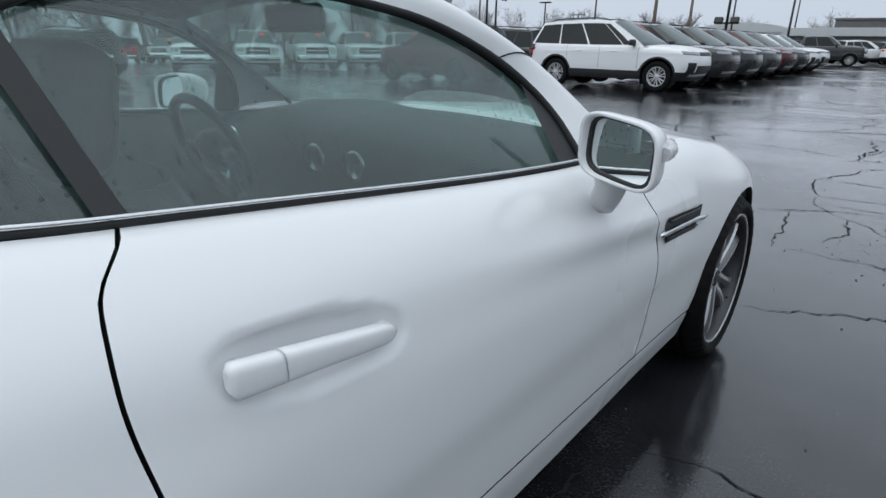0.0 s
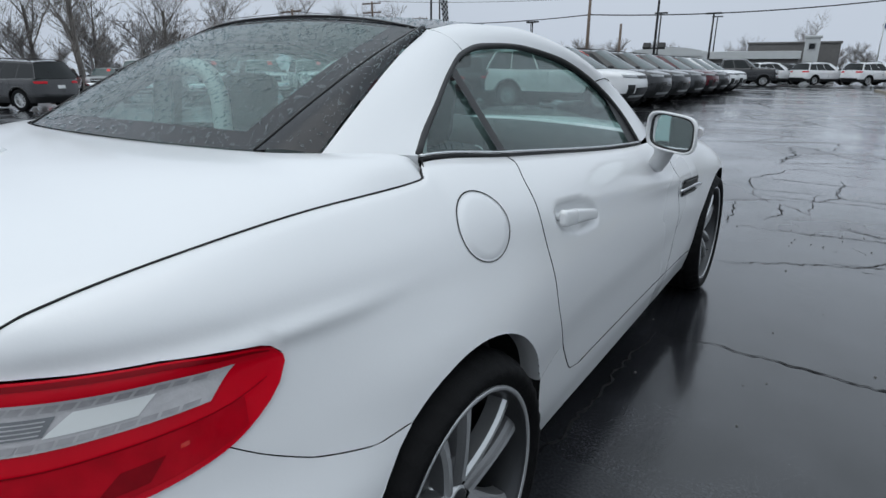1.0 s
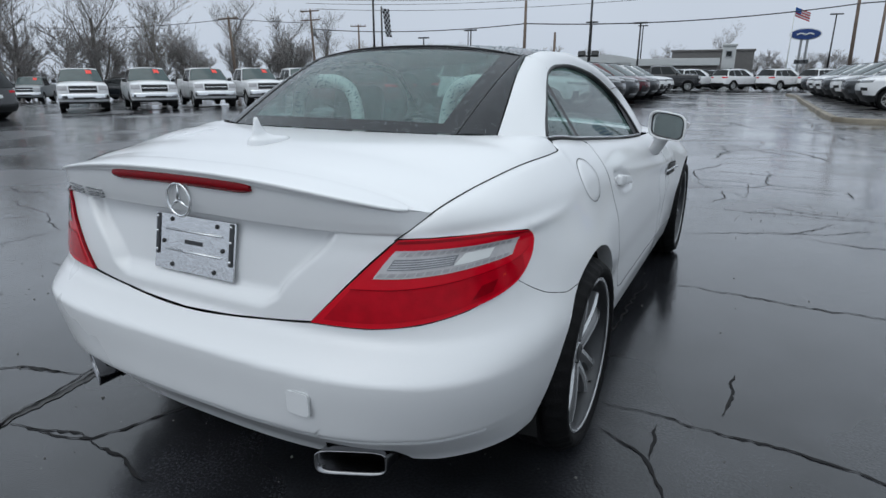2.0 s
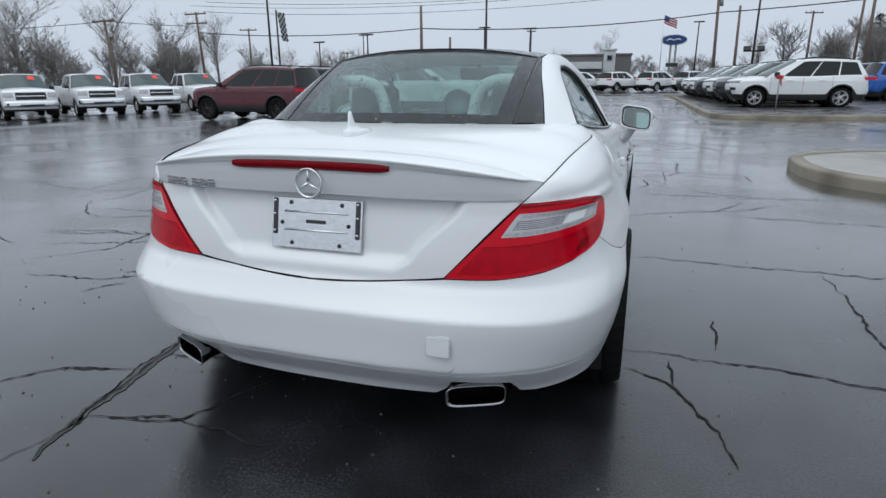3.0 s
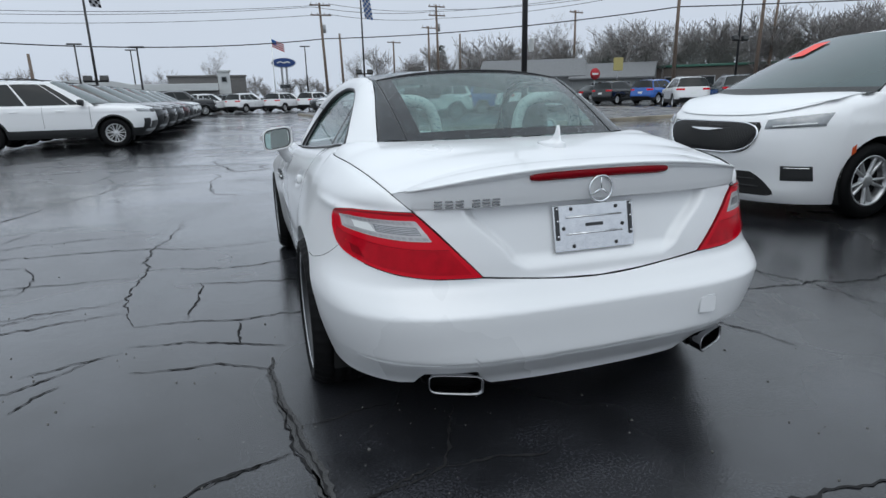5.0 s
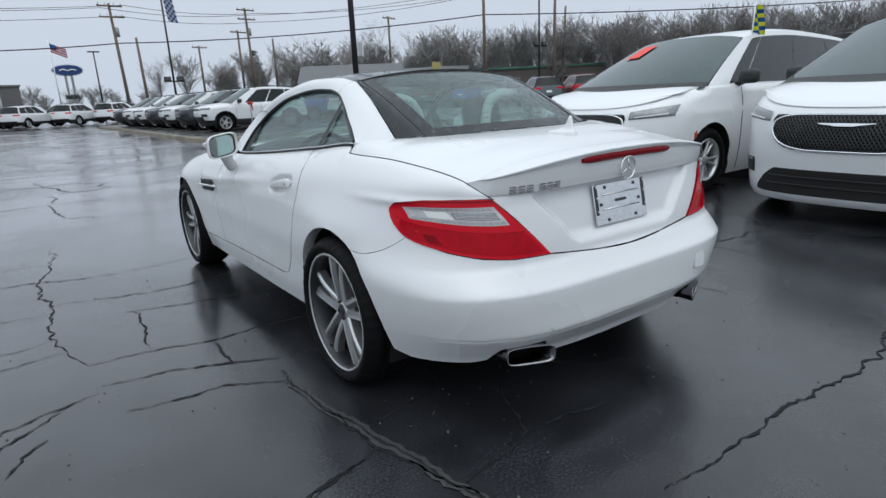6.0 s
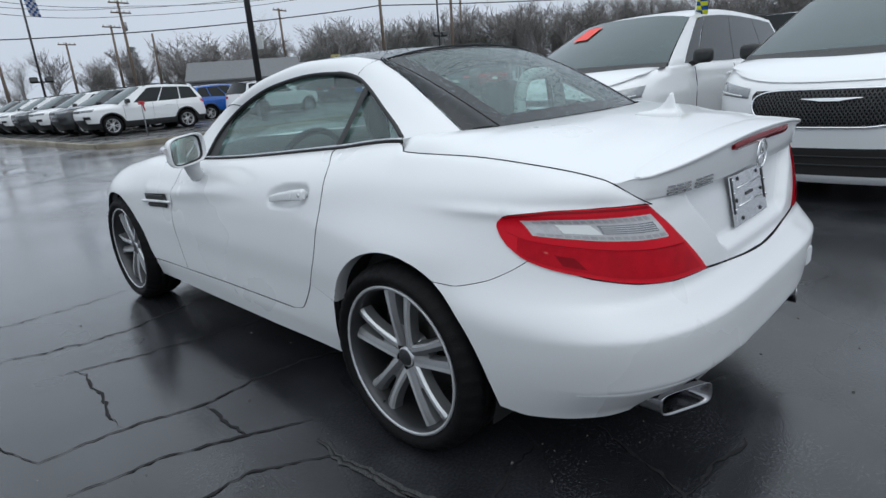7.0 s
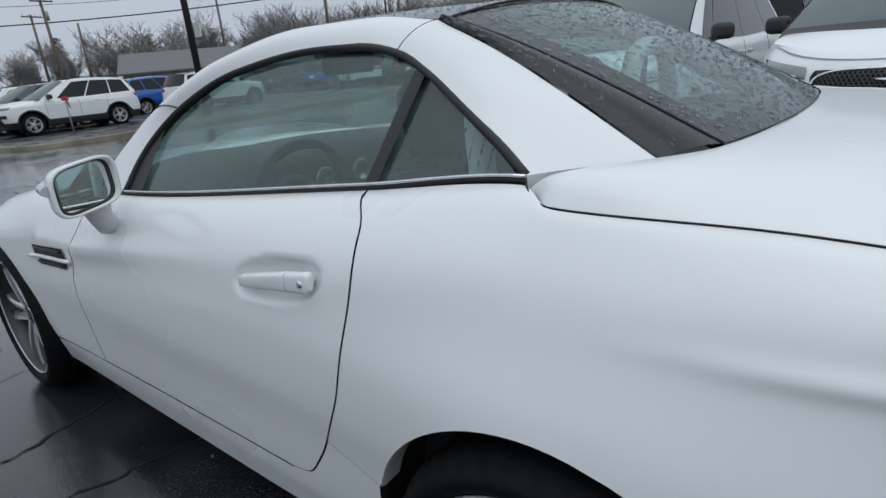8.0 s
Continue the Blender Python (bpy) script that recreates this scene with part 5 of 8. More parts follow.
def alloy_wheel(x, y, r, w, rim, turn):
    out = 1 if x > 0 else -1
    hold = new("wheel")
    hold.parent = roadster
    hold.matrix_local = Matrix.Translation((x, y, r)) @ Matrix.Diagonal((out, 1, 1, 1)) @ Matrix.Rotation(radians(turn), 4, "X")
    h = w / 2
    bm = bmesh.new()
    lathe(bm, tyre_profile(r, w, rim), 120)
    # shoulder sipes: every third slice of the outer tread sinks
    for v in bm.verts:
        rad = math.hypot(v.co.y, v.co.z)
        a = math.atan2(v.co.z, v.co.y) / (2 * math.pi) * 120
        if rad > r - 0.03 and abs(v.co.x) > h * 0.5 and round(a) % 3 == 0:
            v.co.y *= 1 - 0.006 / rad
            v.co.z *= 1 - 0.006 / rad
    part("tyre", bm, RUBBER, hold, fix=False)
    bm = bmesh.new()
    lathe(bm, [(rim + 0.002, h - 0.020), (rim + 0.004, h - 0.012), (rim, h - 0.008), (rim - 0.008, h - 0.010), (rim - 0.013, h - 0.020), (rim - 0.018, h - 0.035), (rim - 0.022, h - 0.09), (rim - 0.03, -h + 0.04), (rim, -h + 0.02)], 64)
    rim_ob = part("rim", bm, ALLOY_DARK, hold, "silver twin-spoke alloy rim", fix=False)
    bm = bmesh.new()
    lathe(bm, [(rim + 0.003, h - 0.013), (rim + 0.0045, h - 0.008), (rim, h - 0.0055), (rim - 0.006, h - 0.007), (rim - 0.008, h - 0.012)], 64)
    part("rim_lip", bm, ALLOY, rim_ob, "bright machined rim edge")
    bm = bmesh.new()
    tube(bm, [(h - 0.04, 0.12, -rim + 0.045), (h - 0.025, 0.115, -rim + 0.06)], [0.004, 0.003], 8)
    part("valve", bm, PLASTIC, rim_ob)
    first = None
    for k in range(5):
        a = Matrix.Translation((h - 0.045, 0, 0)) @ Matrix.Rotation(2 * math.pi * k / 5, 4, "X")
        if first is None:
            first = part("spoke", twin_spoke(rim), [ALLOY, ALLOY_MID], rim_ob, fix=False)
            first.matrix_local = a
        else:
            o = first.copy()
            scene.collection.objects.link(o)
            o.parent, o.matrix_local = rim_ob, a
    bm = bmesh.new()
    lathe(bm, [(0.0, h - 0.044), (0.030, h - 0.044), (0.034, h - 0.048), (0.036, h - 0.058), (0.062, h - 0.064), (0.075, h - 0.075), (0.075, h - 0.10)], 40)
    hub = part("hub", bm, ALLOY, rim_ob)
    bm = bmesh.new()
    lathe(bm, [(0.0, h - 0.042), (0.026, h - 0.042), (0.029, h - 0.045)], 32)
    part("centre_cap", bm, ALLOY_DARK, rim_ob)
    for k in range(5):
        bm = bmesh.new()
        lathe(bm, [(0.0, 0.006), (0.006, 0.006), (0.009, 0.0), (0.012, -0.004)], 12, Matrix.Rotation(2 * math.pi * (k + 0.5) / 5, 4, "X") @ Matrix.Translation((h - 0.062, 0, 0.055)))
        part("lug", bm, ALLOY_DARK, rim_ob)
    bm = bmesh.new()
    lathe(bm, [(0.06, h - 0.115), (0.15, h - 0.115), (0.152, h - 0.135), (0.06, h - 0.135)], 40)
    part("brake_disc", bm, DISC, hold)
    # near-black disc closes the wheel: the shade behind the spokes as a colour
    bm = bmesh.new()
    lathe(bm, [(0.0, h - 0.15), (rim - 0.03, h - 0.15)], 40)
    part("wheel_back", bm, GAP, hold)
    return hold


alloy_wheel(0.785, -1.242, 0.314, 0.235, 0.246, 8)
alloy_wheel(-0.785, -1.242, 0.314, 0.235, 0.246, 0)
alloy_wheel(0.783, 1.205, 0.316, 0.215, 0.246, 20)
alloy_wheel(-0.783, 1.205, 0.316, 0.215, 0.246, 52)
for side in (1, -1):
    for y in (-1.238, 1.212):
        bm = bmesh.new()
        rows = []
        for a in np.linspace(radians(-20), radians(200), 24):
            c, s = math.cos(a), math.sin(a)
            rows.append([Vector((side * x, y + r * c, 0.315 + r * s)) for x, r in ((0.84, 0.360), (0.80, 0.363), (0.60, 0.363), (0.56, 0.30), (0.56, 0.0))])
        grid(bm, rows)
        part("arch_liner", bm, GAP, roadster)


# ---- rain on the roadster ----
def drops(bm, rows, count, size, seed, skip=None):
    """Low domes of water scattered over a grid of places."""
    rng = random.Random(seed)
    n, m = len(rows), len(rows[0])
    for _ in range(count):
        a, b = rng.random() * (n - 1.001), rng.random() * (m - 1.001)
        i, j = int(a), int(b)
        p = rows[i][j].lerp(rows[i][j + 1], b - j).lerp(rows[i + 1][j].lerp(rows[i + 1][j + 1], b - j), a - i)
        e1 = (rows[i][j + 1] - rows[i][j]).normalized()
        nrm = e1.cross((rows[i + 1][j] - rows[i][j])).normalized()
        if nrm.z < 0 and abs(nrm.z) > 0.05:
            nrm = -nrm
        e2 = nrm.cross(e1)
        r = size * (0.35 + rng.random() ** 2.5 * 1.3)
        k = 1 + rng.random() * 0.8
        ring = [bm.verts.new(p + nrm * 0.0006 + (e1 * math.cos(t) + e2 * math.sin(t) * k) * r) for t in [2 * math.pi * q / 6 for q in range(6)]]
        mid = [bm.verts.new(p + nrm * (0.0006 + r * 0.42) + (e1 * math.cos(t) + e2 * math.sin(t) * k) * r * 0.55) for t in [2 * math.pi * q / 6 for q in range(6)]]
        for q in range(6):
            f = bm.faces.new((ring[q], ring[(q + 1) % 6], mid[(q + 1) % 6], mid[q]))
            f.smooth = True
        bm.faces.new(mid).smooth = True


bm = bmesh.new()
drops(bm, rear_rows, 4200, 0.0031, 3)
tagged(part("rain_drop", bm, WATER, rear_glass, fix=True), kind="stuff")
bm = bmesh.new()
drops(bm, roof_rows, 1900, 0.0034, 4)
tagged(part("rain_drop", bm, WATER, roof, fix=True), kind="stuff")
bm = bmesh.new()
cbs = spline([tuple(p) for p in C_BACK], 30)
side_rows = [[cbs[i].lerp(GLASS_EDGE[i], k) + Vector((0.004, 0, 0.0075)) * (1 - (2 * k - 1) ** 2) for k in (0.05, 0.3, 0.6, 0.95)] for i in range(30)]
drops(bm, side_rows, 420, 0.0024, 5)
mirror_bm(bm)
tagged(part("rain_drop", bm, WATER, roof, fix=True), kind="stuff")
bm = bmesh.new()
rng = random.Random(8)
for _ in range(900):
    i = rng.randrange(6, 56)
    t = rng.random()
    p = win[i]
    y, z0 = p.y, TOP_Z(max(min(p.y, 0.22), -1.1)) + 0.015
    z = z0 + (p.z - 0.02 - z0) * t
    if z > z0:
        r = 0.0012 + 0.0022 * rng.random() ** 2
        c = on_window(y, z, 0.0005 - 0.008)
        ring = [bm.verts.new(c + Vector((-0.5 * math.sin(a) * r, math.cos(a) * r, math.sin(a) * r * 1.2))) for a in [2 * math.pi * q / 6 for q in range(6)]]
        cap = bm.verts.new(c + Vector((r * 0.6, 0, r * 0.3)))
        for q in range(6):
            bm.faces.new((ring[q], ring[(q + 1) % 6], cap)).smooth = True
mirror_bm(bm)
tagged(part("rain_drop", bm, WATER, roadster, fix=True), kind="stuff")

# ---- other vehicles ----
def plain_wheel(parent, x, y, r, w, rim, rim_mat, spokes=7):
    hold = new("wheel")
    hold.parent = parent
    hold.matrix_local = Matrix.Translation((x, y, r)) @ Matrix.Diagonal((1 if x > 0 else -1, 1, 1, 1)) @ Matrix.Rotation(0.3 * y, 4, "X")
    h = w / 2
    bm = bmesh.new()
    lathe(bm, [(rim, h - 0.02), (rim + (r - rim) * 0.4, h + 0.004), (r - 0.03, h - 0.006), (r - 0.008, h - 0.03), (r, h - 0.06), (r, -h + 0.06), (r - 0.03, -h), (rim, -h + 0.02)], 36)
    part("tyre", bm, RUBBER, hold, fix=False)
    bm = bmesh.new()
    lathe(bm, [(rim + 0.004, h - 0.018), (rim, h - 0.012), (rim - 0.014, h - 0.02), (rim - 0.022, h - 0.07), (rim - 0.03, -h * 0.3)], 36)
    for k in range(spokes):
        a = 2 * math.pi * k / spokes
        m = Matrix.Rotation(a, 4, "X")
        for s in (-1, 1):
            rows = []
            for i in range(4):
                f = i / 3
                rr, c, hw, xx = 0.05 + (rim - 0.062) * f, s * (0.008 + 0.035 * f), 0.014, h - 0.045 + 0.014 * f
                rows.append([m @ Vector(q) for q in ((xx - 0.03, c - hw, rr), (xx, c - hw * 0.7, rr), (xx, c + hw * 0.7, rr), (xx - 0.03, c + hw, rr))])
            grid(bm, rows)
    lathe(bm, [(0.0, h - 0.03), (0.035, h - 0.03), (0.06, h - 0.045), (0.075, h - 0.08)], 20)
    part("rim", bm, rim_mat, hold, fix=False)
    # added blank disc, coloured as the shade inside the rim
    bm = bmesh.new()
    lathe(bm, [(0.0, h - 0.11), (rim - 0.02, h - 0.11)], 24)
    part("wheel_back", bm, GAP, hold)


def build_vehicle(name, P, paint, label, category="car", group=""):
    """A whole parked vehicle, its front along +y, from the sizes in P."""
    top = thing(name, label, category, group)
    yf, yr, W = P["front"], P["rear"], P["half"]
    fd, rd = P.get("fd", 0.75), P.get("rd", 0.6)
    ycf, ycr = yf - fd, yr + rd
    zc, zl, belt = P["clad"], P["low"], P["belt"]
    prof = pchip([zl - 0.1, zl, zl + 0.15, 0.62, 0.80, belt - 0.10, belt + 0.03, belt + 0.3], [0.92, 0.945, 0.98, 1.0, 1.0, 0.985, 0.95, 0.88])
    fin, rin = pchip(*zip(*P["nose"])), pchip(*zip(*P["tail"]))
    top_z = pchip(*zip(*P["topline"]))
    axles, r = P["axles"], P["tyre"]
    nf, nr = P.get("nf", 2.8), P.get("nr", 4.0)

    def X(y, z):
        x = W * prof(z)
        for a in axles:
            x += 0.018 * math.exp(-((y - a) / 0.38) ** 2) * smooth(1.0, 0.7, z)
        x += 0.010 * math.exp(-((z - P.get("crease", 0.92)) / 0.035) ** 2)
        zt = top_z(y)
        k = (z - (zt - 0.10)) / 0.10
        if k > 0 and y > P["ya"]:
            x -= 0.07 * min(k, 1) ** 2
        return x

    def S(u, z):
        if u < ycr:
            th = min(ycr - u, math.pi / 2)
            s, c = math.sin(th) ** (2 / nr), max(math.cos(th), 0) ** (2 / nr)
            y = ycr - (ycr - yr - rin(z)) * s
            return Vector((X(y, z) * c, y, z))
        if u > ycf:
            th = min(u - ycf, math.pi / 2)
            s, c = math.sin(th) ** (2 / nf), max(math.cos(th), 0) ** (2 / nf)
            y = ycf + (yf - fin(z) - ycf) * s
            return Vector((X(y, z) * c, y, z))
        return Vector((X(u, z), u, z))

    def u_x(x, z, front=True):
        lo, hi = (ycf, ycf + math.pi / 2) if front else (ycr - math.pi / 2, ycr)
        for _ in range(26):
            mid = (lo + hi) / 2
            if (S(mid, z).x > x) == front:
                lo = mid
            else:
                hi = mid
        return lo

    us = sorted(set(list(np.linspace(ycr - math.pi / 2, ycf + math.pi / 2, 110)) + [a + (r + 0.07) * math.cos(t) for a in axles for t in np.linspace(0.03, math.pi - 0.03, 16)]))
    wide = r + P.get("arch", 0.055)
    trim = P.get("trim", 0.05) if zc > zl + 0.02 else 0.0

    def arch_z(u, rad):
        y = S(u, 0.6).y
        for a in axles:
            if abs(y - a) < rad:
                return r + math.sqrt(rad * rad - (y - a) ** 2)
        return 0

    bm = bmesh.new()
    rows = []
    for u in us:
        z0 = max(zc, arch_z(u, wide + trim))
        z1 = top_z(S(u, 0.8).y)
        for _ in range(4):
            z1 = top_z(S(u, z1).y)
        z1 = max(z1, z0 + 0.01)
        row = [S(u, z0 + (z1 - z0) * j / 12) for j in range(13)]
        # the upper edge turns in under the bonnet and the glass
        last = row[-1]
        row += [Vector((max(last.x - d, 0), last.y - (0.5 * d if u > ycf else 0), last.z + h)) for d, h in ((0.015, 0.004), (0.07, 0.004), (0.16, 0.002))]
        rows.append(row)
    grid(bm, rows)
    mirror_bm(bm)
    body = part("body", bm, paint, top)
    if trim:
        bm = bmesh.new()
        rows = []
        for u in us:
            z0, z1 = max(zl, arch_z(u, wide)), max(zc, arch_z(u, wide + trim))
            rows.append([S(u, z0 + (z1 - z0) * j / 3) + Vector((0.012 if 0 < j < 3 else 0.002, 0, 0)) * (1 if ycr < u < ycf else 0.3) for j in range(4)])
        grid(bm, rows)
        mirror_bm(bm)
        part("cladding", bm, PLASTIC, top, "black plastic lower cladding")
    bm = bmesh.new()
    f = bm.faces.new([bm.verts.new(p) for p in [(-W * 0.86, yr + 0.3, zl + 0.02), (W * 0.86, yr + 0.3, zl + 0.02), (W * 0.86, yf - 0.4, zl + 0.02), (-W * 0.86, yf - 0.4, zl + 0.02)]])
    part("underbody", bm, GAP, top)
    for s in (1, -1):
        for a in axles:
            bm = bmesh.new()
            grid(bm, [[Vector((s * x, a + q * math.cos(t), r + q * math.sin(t))) for x, q in ((W * 0.985, wide), (W * 0.66, wide), (W * 0.62, wide * 0.8), (W * 0.62, 0.0))] for t in np.linspace(-0.5, math.pi + 0.5, 16)])
            part("arch_liner", bm, GAP, top)
            plain_wheel(top, s * (W - 0.125), a, r, 0.23, P["rim"], P.get("rim_mat", ALLOY), P.get("spokes", 7))
    # bonnet
    ya, za = P["ya"], top_z(P["ya"])
    bm = bmesh.new()
    rows = []
    y_nose = yf - fin(top_z(yf)) - 0.01
    for j in range(16):
        k = j / 15
        row = []
        for s in np.linspace(-1, 1, 17):
            u_end = u_x(abs(s) * 0.86 * W, top_z(yf - 0.15)) if abs(s) > 0.02 else ycf + math.pi / 2
            p_end = S(u_end, top_z(S(u_end, 0.8).y))
            y0 = ya + P.get("cowl", 0.35) * (1 - s * s)
            y = y0 + (p_end.y - y0) * k
            half = (X(y, top_z(y)) * (1 - smooth(0.75, 1.0, k)) + abs(p_end.x) / max(abs(s), 0.05) * smooth(0.75, 1.0, k)) if abs(s) > 0.02 else 1
            zt = top_z(y)
            row.append(Vector((half * s, y, zt + 0.003 - 0.012 * smooth(0.9, 1.0, k) + P.get("crown", 0.06) * (1 - abs(s) ** 2.5) * (1 - k ** 3))))
        rows.append(row)
    grid(bm, rows)
    part("bonnet", bm, paint, top)
    # greenhouse
    lean, xb = P.get("lean", 0.42), W * 0.945
    roof_z = pchip(*zip(*P["roof"]))
    yat, ydt, ydb = P["yat"], P["ydt"], P["ydb"]

    def side(y, z, out=0.0):
        return Vector((xb - lean * (z - belt) + out, y, z))

    def edge_curve(y0, z0, y1, z1, bow, n=13):
        return [Vector((y0 + (y1 - y0) * k, z0 + (z1 - z0) * k ** bow)) for k in np.linspace(0, 1, n)]

    zr_f, zr_d = roof_z(yat) - 0.03, roof_z(ydt) - 0.03
    n = 40
    bot = [Vector((y, top_z(y) - 0.012)) for y in np.linspace(ydb, ya, n)]
    tope = [Vector((y, roof_z(y) - 0.03)) for y in np.linspace(ydt, yat, n)]
    left = edge_curve(ydb, bot[0].y, ydt, zr_d, P.get("bow_d", 1.0))
    right = edge_curve(ya, bot[-1].y, yat, zr_f, 0.92)
    cells = coons(bot, tope, left, right)
    frames = []
    for s in (1, -1):
        bm = bmesh.new()
        grid(bm, [[side(p.x, p.y) for p in rw] for rw in cells])
        if s < 0:
            flip_x(bm)
        frames.append(part("side_frame", bm, P.get("frame_mat", paint), top))

    def pane(s, f0, f1, v0=0.05, v1=0.90):
        bm = bmesh.new()
        out = []
        for j in range(7):
            v = v0 + (v1 - v0) * j / 6
            fj = v * (len(cells) - 1)
            b = min(int(fj), len(cells) - 2)
            row = []
            for i in range(13):
                fi = (f0 + (f1 - f0) * i / 12) * (n - 1)
                a = min(int(fi), n - 2)
                p = cells[b][a].lerp(cells[b][a + 1], fi - a).lerp(cells[b + 1][a].lerp(cells[b + 1][a + 1], fi - a), fj - b)
                row.append(side(p.x, p.y, 0.006))
            out.append(row)
        grid(bm, out)
        ring = [out[0][i] for i in range(13)] + [out[j][12] for j in range(1, 7)] + [out[6][i] for i in range(11, -1, -1)] + [out[j][0] for j in range(5, 0, -1)]
        grid(bm, [ring + ring[:1], [p + Vector((-0.008, 0, 0)) for p in ring + ring[:1]]])
        if s < 0:
            flip_x(bm)
        part("side_window", bm, DARKGLASS, frames[0 if s > 0 else 1])
    for s in (1, -1):
        for f0, f1 in P["panes"]:
            pane(s, f0, f1)
        # mirror, handles, door seams
        bm = bmesh.new()
        box(bm, (0.20, 0.14, 0.15), Matrix.Translation((s * (W + 0.07), ya - P.get("mir", 0.28), belt + 0.09)) @ Matrix.Rotation(radians(-12 * s), 4, "Z"), 0.05, 3)
        tube(bm, [(s * (W - 0.08), ya - P.get("mir", 0.28) + 0.02, belt + 0.0), (s * (W + 0.04), ya - P.get("mir", 0.28), belt + 0.05)], 0.03, 8)
        part("door_mirror", bm, P.get("mirror_mat", PLASTIC), top)
        for y in P["handles"]:
            bm = bmesh.new()
            p = S(y, belt - 0.13)
            box(bm, (0.03, 0.20, 0.03), Matrix.Translation((s * (p.x + 0.012), y, p.z)), 0.012, 2)
            part("door_handle", bm, P.get("handle_mat", paint), top)
        for y in P["seams"]:
            bm = bmesh.new()
            tube(bm, [Vector((s * (p.x + 0.001), p.y, p.z)) for p in [S(y, z) for z in np.linspace(zc + 0.05, top_z(y) - 0.02, 10)]], 0.004, 5)
            part("door_seam", bm, GAP, body)
    bm = bmesh.new()
    rows = []
    for y in np.linspace(ydt, yat, 18):
        xe = side(y, roof_z(y) - 0.03).x
        rows.append([Vector((xe * s, y + 0.07 * (1 - s * s) * (smooth(yat - 0.5, yat, y) - smooth(ydt + 0.5, ydt, y)), roof_z(y) - 0.03 * abs(s) ** 6 + 0.015 * (1 - s * s))) for s in np.linspace(-1, 1, 17)])
    grid(bm, rows)
    roof = part("roof", bm, P.get("roof_mat", paint), top)
    bm = bmesh.new()
    for rw in (0,):
        rows = [[Vector((side(p.x, p.y).x * s * 0.985, p.x + P.get("screen_bow", 0.30) * (1 - s * s) * (1 - 0.75 * i / 12), p.y + 0.012 * (1 - abs(s) ** 4) * i / 12 + 0.045 * i / 12 * (1 - abs(s) ** 3))) for s in np.linspace(-1, 1, 17)] for i, p in enumerate(right)]
    grid(bm, rows)
    screen_rows = rows
    part("windscreen", bm, SCREEN, top)
    # dark cowl at the foot of the screen
    bm = bmesh.new()
    foot = screen_rows[0]
    grid(bm, [[p + Vector((0, 0.002, 0.006)) for p in screen_rows[1]], [p + Vector((0, 0.012, 0.010)) for p in foot], [p + Vector((0, 0.10, -0.002)) for p in foot]])
    part("cowl", bm, PLASTIC, top)
    bm = bmesh.new()
    rows = [[Vector((side(p.x, p.y).x * s * 0.98, p.x - P.get("back_bow", 0.10) * (1 - s * s), p.y + 0.045 * i / 12 * (1 - abs(s) ** 3))) for s in np.linspace(-1, 1, 13)] for i, p in enumerate(left)]
    grid(bm, rows)
    part("rear_window", bm, DARKGLASS, top)
    if P.get("sticker"):
        bm = bmesh.new()
        sx = P["sticker"]
        out = []
        for j in range(5):
            fj = 7.4 + 3.2 * j / 4
            b = min(int(fj), 11)
            rw = []
            for i in range(6):
                a = sx + 2.4 * i / 5
                ai = int(a)
                p = screen_rows[b][ai].lerp(screen_rows[b][ai + 1], a - ai).lerp(screen_rows[b + 1][ai].lerp(screen_rows[b + 1][ai + 1], a - ai), fj - b)
                rw.append(p + Vector((0, 0.012, 0.010)))
            out.append(rw)
        grid(bm, out)
        part("price_sticker", bm, STICKER, top, "orange-red sticker on the windscreen")
    if P.get("rails"):
        for s in (1, -1):
            bm = bmesh.new()
            tube(bm, [Vector((s * (side(y, roof_z(y)).x - 0.06), y, roof_z(y) + (0.045 if 0 < i < 11 else 0.005))) for i, y in enumerate(np.linspace(ydt + 0.2, yat - 0.15, 12))], 0.017, 6)
            part("roof_rail", bm, PLASTIC, roof)

    def patch(pname, x0, x1, z0, z1, material, out=0.008, front=True, slant=(0, 0, 0, 0), both=True, label2="", ends=None, n_=10):
        span = pchip(*zip(*ends)) if ends else None
        for s in ((1, -1) if both else (1,)):
            bm = bmesh.new()
            rows = []
            nj = 14 if ends else 6
            for j in range(nj + 1):
                v = j / nj
                rw = []
                for i in range(n_ + 1):
                    k = i / n_
                    x = x0 + (x1 - x0) * k
                    if span:
                        x *= span(v)
                    lo, hi = z0 + slant[0] + (slant[1] - slant[0]) * k, z1 + slant[2] + (slant[3] - slant[2]) * k
                    z = lo + (hi - lo) * v
                    u = u_x(abs(x), z, front)
                    p = S(u, z)
                    q = Vector((math.copysign(p.x, x) if abs(x) > 1e-6 else 0, p.y, z))
                    d = Vector((math.copysign(abs(x) / W * 0.7, x), 1 if front else -1, 0)).normalized()
                    inset = out if 0 < j < nj and 0 < i < n_ else out * 0.4
                    rw.append(q + d * inset)
                rows.append(rw)
            grid(bm, rows)
            if s < 0:
                flip_x(bm)
            holder = part(pname, bm, material, top, label2)
        return holder
    if P.get("mesh"):
        mx, mz0, mz1 = P["mesh"]
        span = pchip(*zip(*P["mesh_ends"]))
        bm = bmesh.new()
        for k in range(-26, 27):
            for lean_ in (1, -1):
                pts = []
                for i in range(7):
                    z = mz0 + (mz1 - mz0) * i / 6
                    x = mx * k / 20 + lean_ * (z - mz0) * 0.62
                    if abs(x) < mx * span((z - mz0) / (mz1 - mz0)):
                        q = S(u_x(abs(x), z), z)
                        pts.append(Vector((math.copysign(q.x, x), q.y + 0.010, z)))
                if len(pts) > 1:
                    tube(bm, pts, 0.0045, 4)
        part("grille_mesh", bm, MESHGREY, top)
        bm = bmesh.new()
        rim = []
